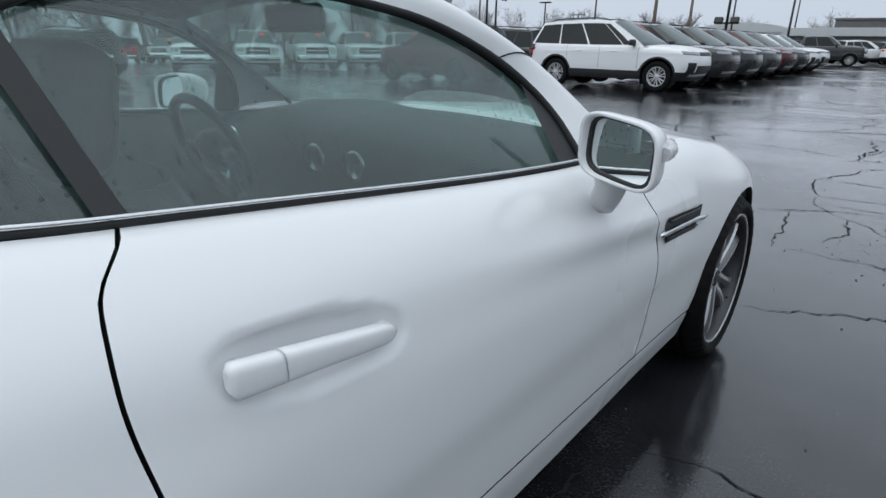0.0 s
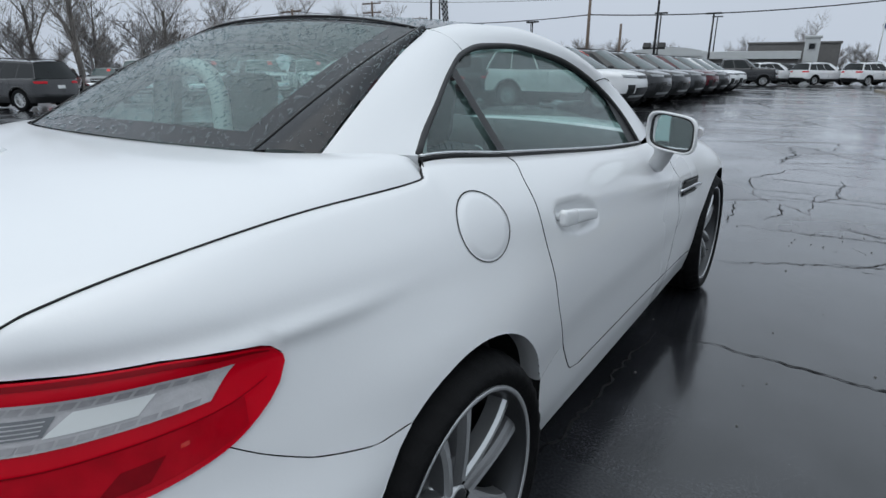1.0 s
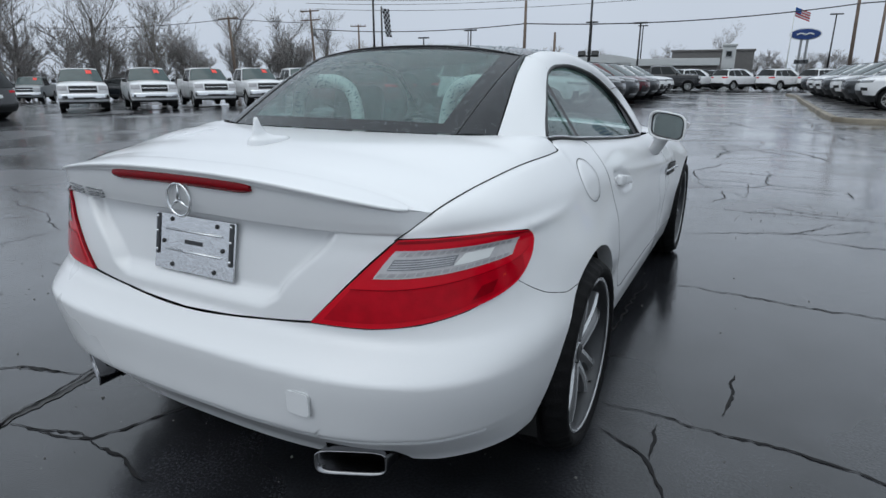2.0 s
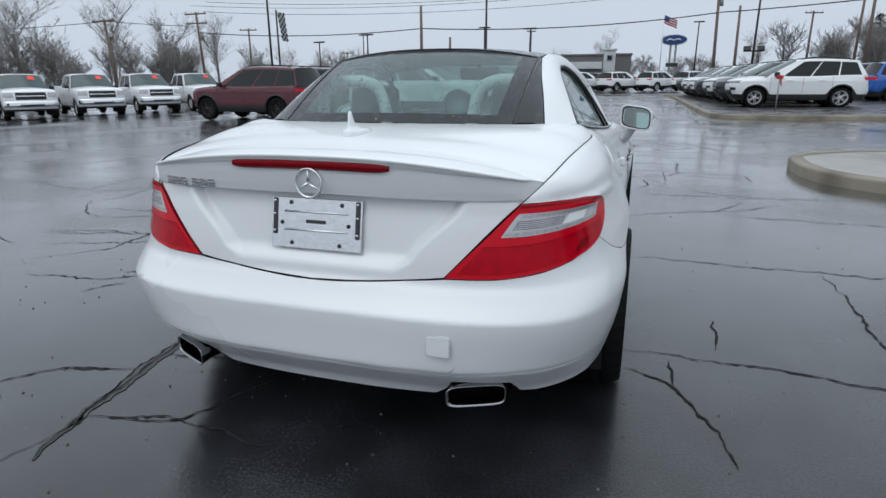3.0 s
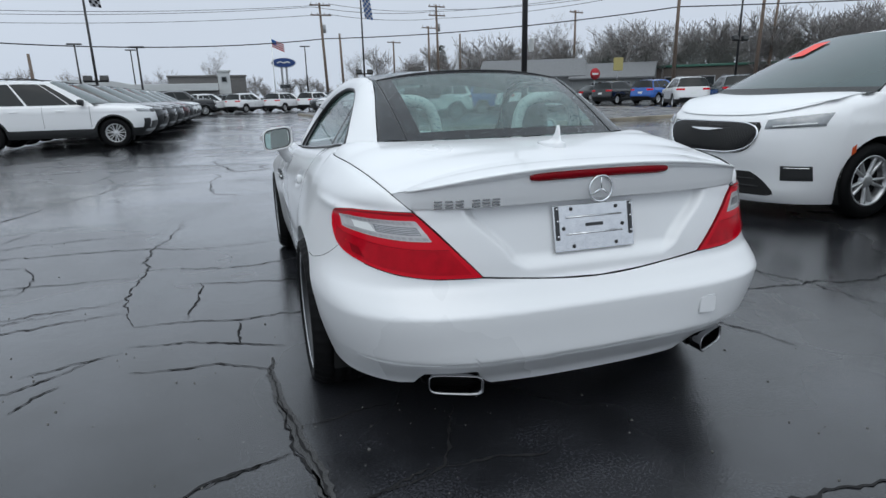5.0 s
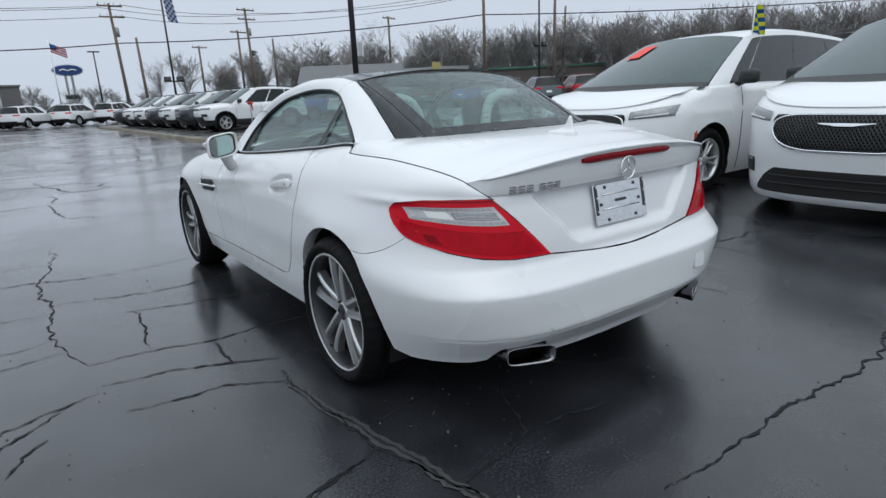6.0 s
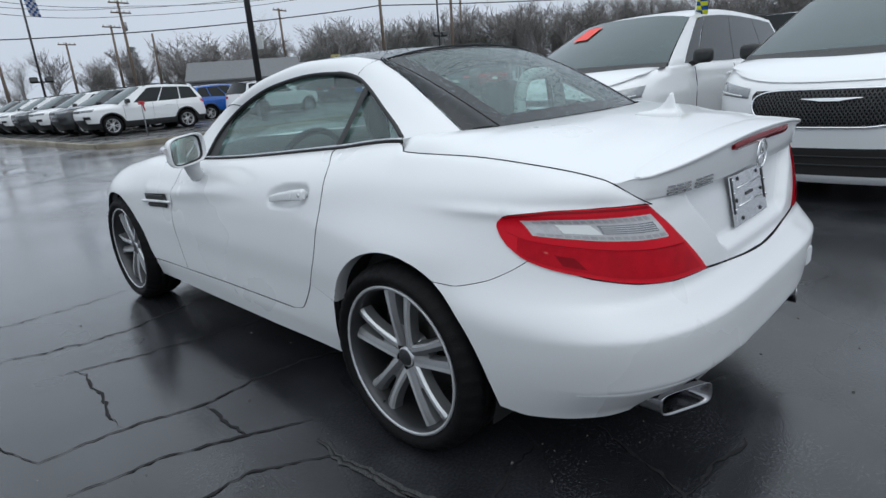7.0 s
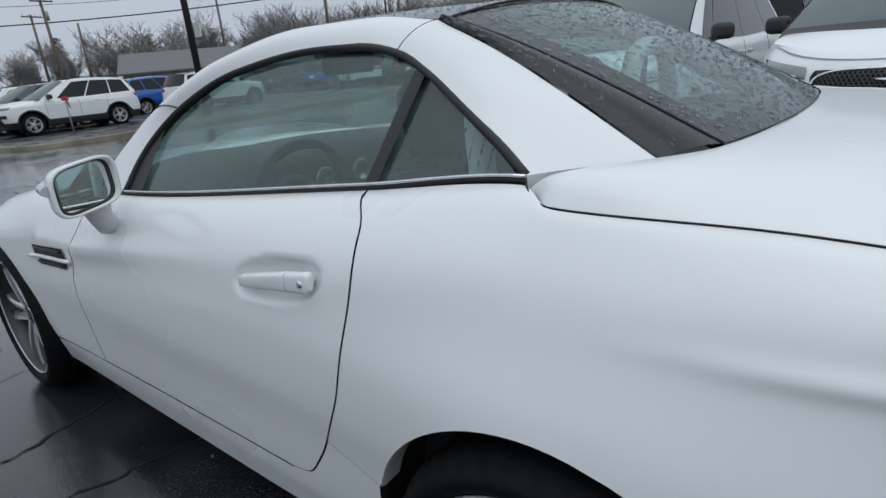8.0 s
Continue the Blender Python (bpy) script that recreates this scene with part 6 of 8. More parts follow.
        for k in range(72):
            a = 2 * math.pi * k / 72
            v = 0.5 + 0.5 * math.sin(a)
            z = mz0 - 0.008 + (mz1 - mz0 + 0.016) * v
            x = math.copysign((mx + 0.014) * span(v) * (abs(math.cos(a)) ** 0.25 if v not in (0, 1) else 0), math.cos(a))
            q = S(u_x(abs(x), z), z)
            rim.append(Vector((math.copysign(q.x, x), q.y + 0.008, z)))
        tube(bm, rim + rim[:1], 0.010, 6, cap=False)
        part("grille_surround", bm, CHROME, top, "bright surround of the grille")
    for args in P["patches"]:
        patch(*args[0], **args[1])
    return top


GRILLE_ENDS = [(0.0, 0.66), (0.10, 0.82), (0.30, 0.92), (0.60, 0.98), (0.85, 1.0), (1.0, 0.95)]
INTAKE_ENDS = [(0.0, 0.94), (0.08, 1.0), (0.5, 0.93), (0.85, 0.82), (1.0, 0.74)]
GC = dict(front=2.46, rear=-2.45, half=0.98, clad=0.52, low=0.30, belt=1.13, tyre=0.392, rim=0.245, axles=(1.52, -1.44),
          nose=[(0.3, 0.22), (0.5, 0.06), (0.7, 0.0), (0.95, 0.05), (1.10, 0.16)], tail=[(0.3, 0.12), (0.55, 0.0), (0.75, 0.03), (1.1, 0.10), (1.3, 0.16)],
          topline=[(-2.5, 1.17), (-1.8, 1.15), (0, 1.13), (1.15, 1.14), (1.9, 1.10), (2.35, 1.04), (2.5, 1.02)], ya=1.10, yat=0.10, ydt=-2.05, ydb=-2.28, crown=0.05,
          roof=[(-2.2, 1.72), (-1.6, 1.77), (-0.6, 1.80), (0.1, 1.765)], panes=[(0.02, 0.262), (0.276, 0.535), (0.552, 0.835), (0.845, 0.91)], handles=(-0.75, 0.30), seams=(-1.10, -0.12, 0.98), rails=True, crease=0.97,
          patches=[(("headlamp", 0.46, 0.90, 0.93, 1.01, LAMPGREY), dict(slant=(0, 0.02, 0, 0.02))), (("grille", -0.44, 0.44, 0.92, 1.01, PLASTIC), dict(both=False, n_=14)), (("lower_intake", -0.55, 0.55, 0.50, 0.68, PLASTIC), dict(both=False, n_=14)),
                   (("side_intake", 0.60, 0.82, 0.52, 0.76, PLASTIC), {}), (("front_skid", -0.7, 0.7, 0.40, 0.47, SILVERP), dict(both=False)), (("tail_lamp", 0.52, 0.93, 0.98, 1.06, REDLENS), dict(front=False)), (("rear_plate", -0.16, 0.16, 0.80, 0.92, PAPER), dict(front=False, both=False)), (("rear_trim", -0.75, 0.75, 0.42, 0.58, PLASTIC), dict(front=False, both=False))])
COMPASS = dict(GC, front=2.20, rear=-2.20, half=0.91, clad=0.46, low=0.26, belt=1.05, tyre=0.345, rim=0.23, axles=(1.33, -1.306),
               topline=[(-2.3, 1.10), (-1.5, 1.08), (0, 1.04), (1.0, 1.05), (1.7, 1.0), (2.1, 0.94), (2.3, 0.92)], ya=1.02, yat=0.12, ydt=-1.75, ydb=-2.0, crease=0.90,
               roof=[(-1.9, 1.54), (-1.4, 1.60), (-0.5, 1.64), (0.12, 1.60)], handles=(-0.68, 0.28), seams=(-1.0, -0.12, 0.88), panes=[(0.05, 0.27), (0.285, 0.55), (0.565, 0.84)], frame_mat=None, spokes=5,
               patches=[(("headlamp", 0.42, 0.84, 0.84, 0.92, LAMPGREY), dict(slant=(0, 0.02, 0, 0.02))), (("grille", -0.40, 0.40, 0.83, 0.91, PLASTIC), dict(both=False, n_=14)), (("lower_intake", -0.60, 0.60, 0.46, 0.60, PLASTIC), dict(both=False, n_=14)), (("fog_lamp", 0.55, 0.78, 0.60, 0.70, PLASTIC), {}),
                        (("tail_lamp", 0.45, 0.86, 0.92, 1.02, REDLENS), dict(front=False)), (("rear_plate", -0.16, 0.16, 0.72, 0.84, PAPER), dict(front=False, both=False)), (("rear_trim", -0.70, 0.70, 0.38, 0.54, PLASTIC), dict(front=False, both=False))])
COMPASS.pop("frame_mat")
SEDAN = dict(GC, front=2.4, rear=-2.4, half=0.90, clad=0.20, low=0.20, belt=0.95, tyre=0.32, rim=0.20, axles=(1.42, -1.33), rails=False, cowl=0.3,
             nose=[(0.2, 0.10), (0.5, 0.0), (0.8, 0.15)], tail=[(0.2, 0.12), (0.5, 0.0), (0.95, 0.06)],
             topline=[(-2.4, 0.95), (-1.6, 0.98), (0, 0.95), (1.0, 0.95), (1.8, 0.86), (2.3, 0.74)], ya=1.0, yat=0.05, ydt=-0.95, ydb=-1.75, roof=[(-1.2, 1.38), (-0.6, 1.45), (0.1, 1.42)], lean=0.5, panes=[(0.1, 0.45), (0.48, 0.86)], handles=(-0.7, 0.2), seams=(-1.0, -0.1, 0.9), crease=0.75,
             patches=[(("headlamp", 0.42, 0.82, 0.60, 0.72, LAMPGREY), {}), (("grille", -0.38, 0.38, 0.55, 0.68, PLASTIC), dict(both=False)), (("tail_lamp", 0.40, 0.85, 0.72, 0.86, REDLENS), dict(front=False))])
PICKUP = dict(GC, front=2.95, rear=-2.95, half=1.02, clad=0.50, low=0.42, belt=1.30, tyre=0.41, rim=0.25, axles=(1.93, -1.72), fd=0.55, nf=3.6, nr=6.0, rd=0.3,
              nose=[(0.42, 0.12), (0.6, 0.0), (0.9, 0.03), (1.2, 0.08), (1.35, 0.14)], tail=[(0.42, 0.05), (0.6, 0.0), (1.3, 0.02)],
              topline=[(-3.0, 1.40), (-1.2, 1.40), (-1.0, 1.32), (0.5, 1.29), (1.4, 1.33), (2.4, 1.30), (2.9, 1.24)], ya=1.30, yat=0.62, ydt=-0.98, ydb=-1.08, cowl=0.25, screen_bow=0.2, back_bow=0.03,
              roof=[(-1.05, 1.93), (-0.5, 1.98), (0.3, 1.98), (0.65, 1.93)], lean=0.35, panes=[(0.06, 0.40), (0.44, 0.86)], handles=(-0.75, 0.15), seams=(-1.12, -0.28, 1.12), rails=False, crease=1.05, crown=0.07, trim=0.03,
              patches=[(("headlamp", 0.62, 0.98, 1.00, 1.20, CLEARLENS), {}), (("grille", -0.55, 0.55, 0.90, 1.20, PLASTIC), dict(both=False, n_=14)), (("bumper_bar", -0.98, 0.98, 0.60, 0.84, CHROME), dict(both=False, n_=18, out=0.05)), (("lower_intake", -0.5, 0.5, 0.62, 0.72, PLASTIC), dict(both=False, out=0.058)),
                       (("grille_bar", -0.52, 0.52, 1.03, 1.07, CHROME), dict(both=False, out=0.02)), (("tail_lamp", 0.80, 1.0, 0.95, 1.32, REDLENS), dict(front=False)), (("rear_bumper", -0.9, 0.9, 0.52, 0.70, CHROME), dict(front=False, both=False, out=0.05))])
VAN = dict(mesh=(0.56, 0.60, 0.865), mesh_ends=GRILLE_ENDS, front=2.59, rear=-2.59, half=1.0, clad=0.155, low=0.15, belt=1.11, tyre=0.345, rim=0.225, axles=(1.60, -1.49), fd=0.95, rd=0.6, nf=2.8, nr=4.5, rim_mat=ALLOY, spokes=5,
           nose=[(0.15, 0.10), (0.20, 0.02), (0.25, 0.03), (0.45, 0.02), (0.55, 0.0), (0.70, 0.0), (0.90, 0.06), (1.02, 0.22)], tail=[(0.2, 0.10), (0.5, 0.0), (1.0, 0.05), (1.3, 0.12)],
           topline=[(-2.6, 1.17), (-1.5, 1.15), (0, 1.11), (1.2, 1.115), (1.66, 1.11), (2.1, 1.05), (2.4, 0.965), (2.6, 0.915)], ya=1.66, yat=0.58, ydt=-2.20, ydb=-2.42, crown=0.045, cowl=0.42, lean=0.46, screen_bow=0.34, mir=0.60,
           roof=[(-2.3, 1.66), (-1.6, 1.73), (-0.6, 1.775), (0.0, 1.75), (0.60, 1.665)], panes=[(0.03, 0.265), (0.269, 0.545), (0.549, 0.815), (0.822, 0.90)], handles=(-0.30, 0.02), seams=(-1.25, -0.14, 1.02), crease=0.86, bow_d=0.9,
           patches=[(("headlamp", 0.60, 0.93, 0.815, 0.905, LAMPGREY), dict(slant=(0.0, 0.03, -0.01, 0.05), out=0.012)), (("grille", -0.57, 0.57, 0.592, 0.873, GAP), dict(both=False, n_=28, out=0.005, ends=GRILLE_ENDS)), (("wing_emblem", -0.20, 0.20, 0.785, 0.812, CHROME), dict(both=False, out=0.028, n_=20, ends=[(0.0, 0.30), (0.35, 0.55), (0.75, 1.0), (1.0, 1.0)])), (("headlamp_strip", 0.64, 0.91, 0.830, 0.842, PAPER), dict(out=0.016, slant=(0, 0.035, 0, 0.035))), (("side_reflector", 0.998, 1.004, 0.585, 0.655, AMBER), dict(out=0.004, slant=(0.0, 0.03, 0.0, 0.03))), (("lower_intake", -0.70, 0.70, 0.225, 0.435, GAP), dict(both=False, n_=28, out=0.006, ends=INTAKE_ENDS)), (("intake_slat", -0.60, 0.60, 0.30, 0.312, PLASTIC), dict(both=False, n_=24, out=0.012)), (("intake_slat", -0.57, 0.57, 0.365, 0.377, PLASTIC), dict(both=False, n_=24, out=0.012)),
                    (("fog_surround", 0.74, 0.90, 0.37, 0.50, PLASTIC), {}), (("fog_strip", 0.76, 0.89, 0.475, 0.487, CHROME), dict(out=0.014)), (("tail_lamp", 0.45, 0.95, 0.95, 1.05, REDLENS), dict(front=False)), (("rear_plate", -0.16, 0.16, 0.6, 0.72, PAPER), dict(front=False, both=False))])


PAINTED = {"body", "bonnet", "side_frame", "roof", "door_handle"}


def parked(master, x, y, heading, paint=None, label="", z=None, roof=None):
    """A copy of a vehicle at a place, its front along the heading (degrees from +x), in its own paint."""
    m = Matrix.Translation((x, y, slope(x) if z is None else z)) @ Matrix.Rotation(radians(heading - 90), 4, "Z")
    ob = copy_thing(master, m)
    if paint is not None:
        for o in ob.children_recursive:
            if o.name.split(".")[0] in PAINTED and o.type == "MESH":
                o.material_slots[0].link = "OBJECT"
                o.material_slots[0].material = roof if roof and o.name.startswith("roof") and not o.name.startswith("roof_rail") else paint
    if label:
        tagged(ob, label)
    return ob


# row of large sport-utility vehicles, noses to one side
suv = build_vehicle("large_suv", dict(GC, sticker=3), WHITE2, "white large sport-utility vehicle with a red windscreen sticker", "car", "row of parked vehicles")
suv.matrix_world = Matrix.Translation((-5.95, 15.45, slope(-6))) @ Matrix.Rotation(radians(-90), 4, "Z")
suv_plain = build_vehicle("large_suv", GC, BLACKP, "black large sport-utility vehicle, wet", "car", "row of parked vehicles")
suv_plain.matrix_world = Matrix.Translation((-5.95, 18.35, slope(-6))) @ Matrix.Rotation(radians(-90), 4, "Z")
for y, p, lab, m in ((21.2, BLACKP, "black large sport-utility vehicle with a red windscreen sticker", suv), (24.1, GREYP, "dark grey large sport-utility vehicle, wet", suv_plain), (27.0, MAROON, "maroon large sport-utility vehicle with a red windscreen sticker", suv), (29.9, GREYP, "dark grey large sport-utility vehicle, wet", suv_plain), (32.8, WHITE2, "white large sport-utility vehicle, wet", suv_plain), (35.7, WHITE2, "white large sport-utility vehicle, wet", suv_plain)):
    parked(m, -5.95, y, 0, p, lab)
maroon_suv = parked(suv_plain, -12.0, 14.9, 177, MAROON, "maroon large sport-utility vehicle with dark wheels, wet", z=-0.165)
for o in maroon_suv.children_recursive:
    if o.name.startswith("rim"):
        o.material_slots[0].link = "OBJECT"
        o.material_slots[0].material = PLASTIC
parked(suv_plain, -11.9, 17.9, 178, BLACKP, "black large sport-utility vehicle, wet", z=-0.155)
parked(suv_plain, -11.9, 20.9, 180, WHITE2, "white large sport-utility vehicle, wet", z=-0.155)
parked(suv_plain, -25.0, 7.6, 200, BLACKP, "black large sport-utility vehicle seen from behind")
# pickups facing the lot
truck = build_vehicle("pickup_truck", dict(PICKUP, sticker=3), WHITE2, "white heavy-duty pickup truck with chrome bumper and red sticker", "truck", "row of pickup trucks")
truck.matrix_world = Matrix.Translation((-26.3, 16.9, slope(-26.3))) @ Matrix.Rotation(radians(-30 - 90), 4, "Z")
for x, y in ((-24.8, 19.2), (-23.7, 21.7), (-22.6, 24.3), (-27.8, 14.3)):
    parked(truck, x - 0.6, y + 0.5, -30)
parked(truck, -50.2, 20.6, 150, REDP, "dark red pickup truck beside the trees")
parked(truck, -49.4, 23.6, -40, SILVERP, "silver pickup truck beside the trees")
parked(truck, -6.1, 49.5, 10, BLACKP, "black pickup truck, wet")
sedan = build_vehicle("sedan", SEDAN, GREENP, "grey-green sedan parked beside the trees", "car")
sedan.matrix_world = Matrix.Translation((-47.6, 25.6, slope(-47.6))) @ Matrix.Rotation(radians(-30 - 90), 4, "Z")
parked(suv_plain, -46.2, 28.6, 190, BLACKP, "black sport-utility vehicle beside the trees")
# compact vehicles on the raised strip

compact = build_vehicle("compact_suv", COMPASS, WHITE2, "white compact sport-utility vehicle on the raised strip", "car", "row of compact vehicles")
compact.matrix_world = Matrix.Translation((6.2, 21.0, KERB)) @ Matrix.Rotation(radians(90), 4, "Z")
for y, p, lab in ((23.7, GREYP, "dark grey"), (26.4, WHITE2, "white"), (29.1, GREYP, "dark grey"), (31.8, WHITE2, "white"), (34.5, WHITE2, "white"), (37.2, GREYP, "dark grey")):
    parked(compact, 6.2 - 0.05 * (y - 21), y, 180, p, lab + " compact sport-utility vehicle on the raised strip", z=KERB)
parked(compact, 12.9, 22.9, 4, WHITE2, "white compact sport-utility vehicle with black roof", z=KERB, roof=GLOSSBLACK)
parked(compact, 11.9, 25.9, 4, BLUEP, "bright blue compact sport-utility vehicle", z=KERB)
parked(compact, 11.6, 28.8, 4, GREYP, "dark grey compact sport-utility vehicle", z=KERB)
for x, y in ((-3.9, 52.0), (-0.6, 52.4), (2.7, 52.7), (5.6, 53.0), (9.0, 53.5)):
    parked(compact, x, y, 48, WHITE2, "white compact sport-utility vehicle seen from behind", z=0.1)
for k, (x, y, p, lab) in enumerate(((-2.0, 60, GREYP, "dark grey"), (3.0, 61, SILVERP, "silver"), (7.5, 61, GREYP, "dark grey"), (12.0, 60, WHITE2, "white"), (-9.5, 57, SILVERP, "silver"))):
    parked(compact, x, y, 40, p, lab + " vehicle far across the lot", z=0.1)
for x, y, h, p, lab in ((22.9, 24.4, 62, WHITE2, "white"), (24.6, 22.7, 58, GREENP, "slate green"), (26.4, 21.2, 56, REDP, "red"), (25.5, 34.5, 20, BLACKP, "black"), (26.6, 31.4, 20, BLUEP, "bright blue")):
    parked(compact, x, y, h, p, lab + " compact sport-utility vehicle by the street")
parked(sedan, 33.0, 49.0, 5, BLACKP, "black sedan on the street")

# two white minivans close by
van = build_vehicle("minivan", dict(VAN, sticker=11), WHITE2, "white minivan with a black mesh grille and red windscreen sticker", "car", "white minivans")
van2 = build_vehicle("minivan", VAN, WHITE2, "white minivan with a black mesh grille, wet", "car", "white minivans")
VAN_SPOTS = ((van, 5.79, 1.02, 179), (van2, 5.85, -1.56, 179))
for ob, x, y, h in VAN_SPOTS:
    ob.matrix_world = Matrix.Translation((x, y, 0.0)) @ Matrix.Rotation(radians(h - 90), 4, "Z")
parked(suv_plain, 12.2, 0.6, -8, BLACKP, "black sport-utility vehicle behind the minivans")
parked(suv_plain, 12.4, 3.6, -8, BLACKP, "black sport-utility vehicle behind the minivans")

# ---- kerbs, cracks ----
CONCRETE = shader("wet_concrete", (0.30, 0.29, 0.27), 0.5, vary=0.18, scale=3, bump=0.3, bscale=50, rvary=0.15, stain=(0.20, 0.19, 0.17), stain_scale=0.8)
KERBSTONE = shader("old_kerb_concrete", (0.24, 0.21, 0.16), 0.6, vary=0.25, scale=5, bump=0.5, bscale=40, stain=(0.12, 0.10, 0.07), stain_scale=1.4)
WOODPOLE = shader("weathered_pole_wood", (0.16, 0.12, 0.095), 0.8, vary=0.3, scale=6, bump=0.3, bscale=40)
POLEBLACK = shader("dark_pole_steel", (0.02, 0.02, 0.022), 0.5, vary=0.2, scale=10)
GALV = shader("galvanised_steel", (0.32, 0.33, 0.34), 0.5, metal=0.5, vary=0.15, scale=8)
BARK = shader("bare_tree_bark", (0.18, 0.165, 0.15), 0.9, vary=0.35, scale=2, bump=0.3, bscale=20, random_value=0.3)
# lighter than BARK: drizzle haze over the far woods is in the base colour
TWIGS = shader("far_hazed_wood", (0.25, 0.235, 0.228), 0.95, vary=0.45, scale=0.35)
NEEDLES = shader("conifer_needles", (0.025, 0.040, 0.030), 0.8, vary=0.4, scale=2)
# for flat ribbons on the ground; the shade down in a crack is their colour
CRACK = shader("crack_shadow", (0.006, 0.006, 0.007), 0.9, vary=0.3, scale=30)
FILL = shader("wet_crack_filler", (0.045, 0.045, 0.046), 0.45, vary=0.5, scale=50, bump=0.6, bscale=120)
GRIT = shader("pale_grit", (0.11, 0.108, 0.10), 0.7, vary=0.4, scale=60, bump=0.6, bscale=150)


def smooth_ring(points, step=0.12):
    """A closed outline rounded through points."""
    p = [Vector((x, y, 0)) for x, y in points]
    out = []
    for i in range(len(p)):
        a, b, c, d = p[i - 1], p[i], p[(i + 1) % len(p)], p[(i + 2) % len(p)]
        n = max(2, int((c - b).length / step))
        n = min(n, 14)
        for k in range(n):
            t = k / n
            out.append(0.5 * ((2 * b) + (c - a) * t + (2 * a - 5 * b + 4 * c - d) * t * t + (3 * b - a - 3 * c + d) * t ** 3))
    return out


def island(name, points, height, material, label, width=0.16):
    """A raised slab with a kerb round it."""
    ring = smooth_ring(points)
    mid = sum(ring, Vector()) / len(ring)

    def inset(d):
        out = []
        for i, p in enumerate(ring):
            t = (ring[(i + 1) % len(ring)] - ring[i - 1]).normalized()
            nrm = Vector((-t.y, t.x, 0))
            if (mid - p).dot(nrm) < 0:
                nrm = -nrm
            out.append(p + nrm * d)
        return out
    hold = thing(name, label, "kerb", kind="structure")
    bm = bmesh.new()
    rng = random.Random(5)
    rows = []
    for d, z in ((0.0, -0.3), (0.0, height - 0.03), (0.012, height - 0.008), (0.035, height), (width, height), (width, height - 0.05)):
        rows.append([p + Vector((0, 0, slope(p.x) + z + (rng.uniform(-0.008, 0.006) if 0 < d < width else 0))) for p in inset(d)])
    grid(bm, rows, close=True)
    part("kerb", bm, KERBSTONE, hold, "worn brown concrete kerb")
    bm = bmesh.new()
    f = bm.faces.new([bm.verts.new(p + Vector((0, 0, slope(p.x) + height - 0.012))) for p in inset(width - 0.004)])
    bmesh.ops.triangulate(bm, faces=[f])
    part("paving", bm, material, hold)
    return hold


island("kerb_island", [(3.05, 5.75), (2.84, 4.9), (2.93, 4.1), (3.3, 3.55), (3.95, 3.15), (5.2, 2.98), (7.0, 2.95), (9.5, 2.95), (9.6, 6.0), (6.9, 6.55), (5.3, 6.7), (4.0, 6.42)], 0.14, CONCRETE, "wet concrete traffic island with a worn kerb")
island("raised_strip", [(3.0, 16.9), (3.2, 15.9), (4.1, 15.45), (8, 15.4), (16, 15.4), (19.5, 15.5), (20, 20), (19.6, 30), (18, 41), (12, 42), (3.4, 42), (3.0, 36), (2.95, 24)], KERB, shader("strip_asphalt", (0.045, 0.045, 0.048), 0.3, vary=0.3, scale=4, bump=0.3, bscale=60, rvary=0.15, stain=(0.10, 0.095, 0.085), stain_scale=0.5), "raised asphalt strip behind a concrete kerb")


def crack(bm, points, width, seed, lip=False):
    """A ragged crack through ground points."""
    rng = random.Random(seed)
    p = [Vector((x, y, 0)) for x, y in points]
    path = []
    for a, b in zip(p, p[1:]):
        n = max(2, int((b - a).length / 0.024))
        n = min(n, 110)
        d = (b - a)
        nrm = Vector((-d.y, d.x, 0)).normalized()
        w = 0.0
        for k in range(n):
            t = k / n
            w = w * 0.90 + rng.uniform(-1, 1) * 0.021
            fine = rng.uniform(-1, 1) * 0.0045
            path.append(a + d * t + nrm * (w * min(1, d.length * 1.3) * math.sin(math.pi * (t * 0.9 + 0.05)) ** 0.5 + fine))
    path.append(p[-1])
    rows = []
    for i, q in enumerate(path):
        d = (path[min(i + 1, len(path) - 1)] - path[max(i - 1, 0)]).normalized()
        nrm = Vector((-d.y, d.x, 0))
        fade = min(1, 3 * min(i, len(path) - 1 - i) / len(path) + 0.25)
        w = width * fade * (rng.uniform(0.75, 1.1) if lip else rng.uniform(0.25, 1.3)) / 2
        z = slope(q.x) + 0.003
        rows.append([q + nrm * w + Vector((0, 0, z)), q - nrm * w + Vector((0, 0, z))])
    if len(rows) > 1:
        grid(bm, rows)


near_cracks = [
    [(-1.75, 2.73), (-1.78, 1.93), (-1.89, 1.49), (-1.84, 0.68), (-1.81, -0.05), (-1.74, -0.30)], [(-1.74, -0.30), (-1.42, -0.33), (-1.19, -0.40), (-0.98, -0.38), (-0.2, -0.5)],
    [(-1.20, -0.42), (-1.20, -0.74)], [(-1.72, -0.58), (-1.46, -0.62), (-1.20, -0.74), (-0.99, -0.85)], [(-1.67, -0.90), (-1.44, -0.94), (-1.28, -0.94), (-1.07, -1.09)],
]
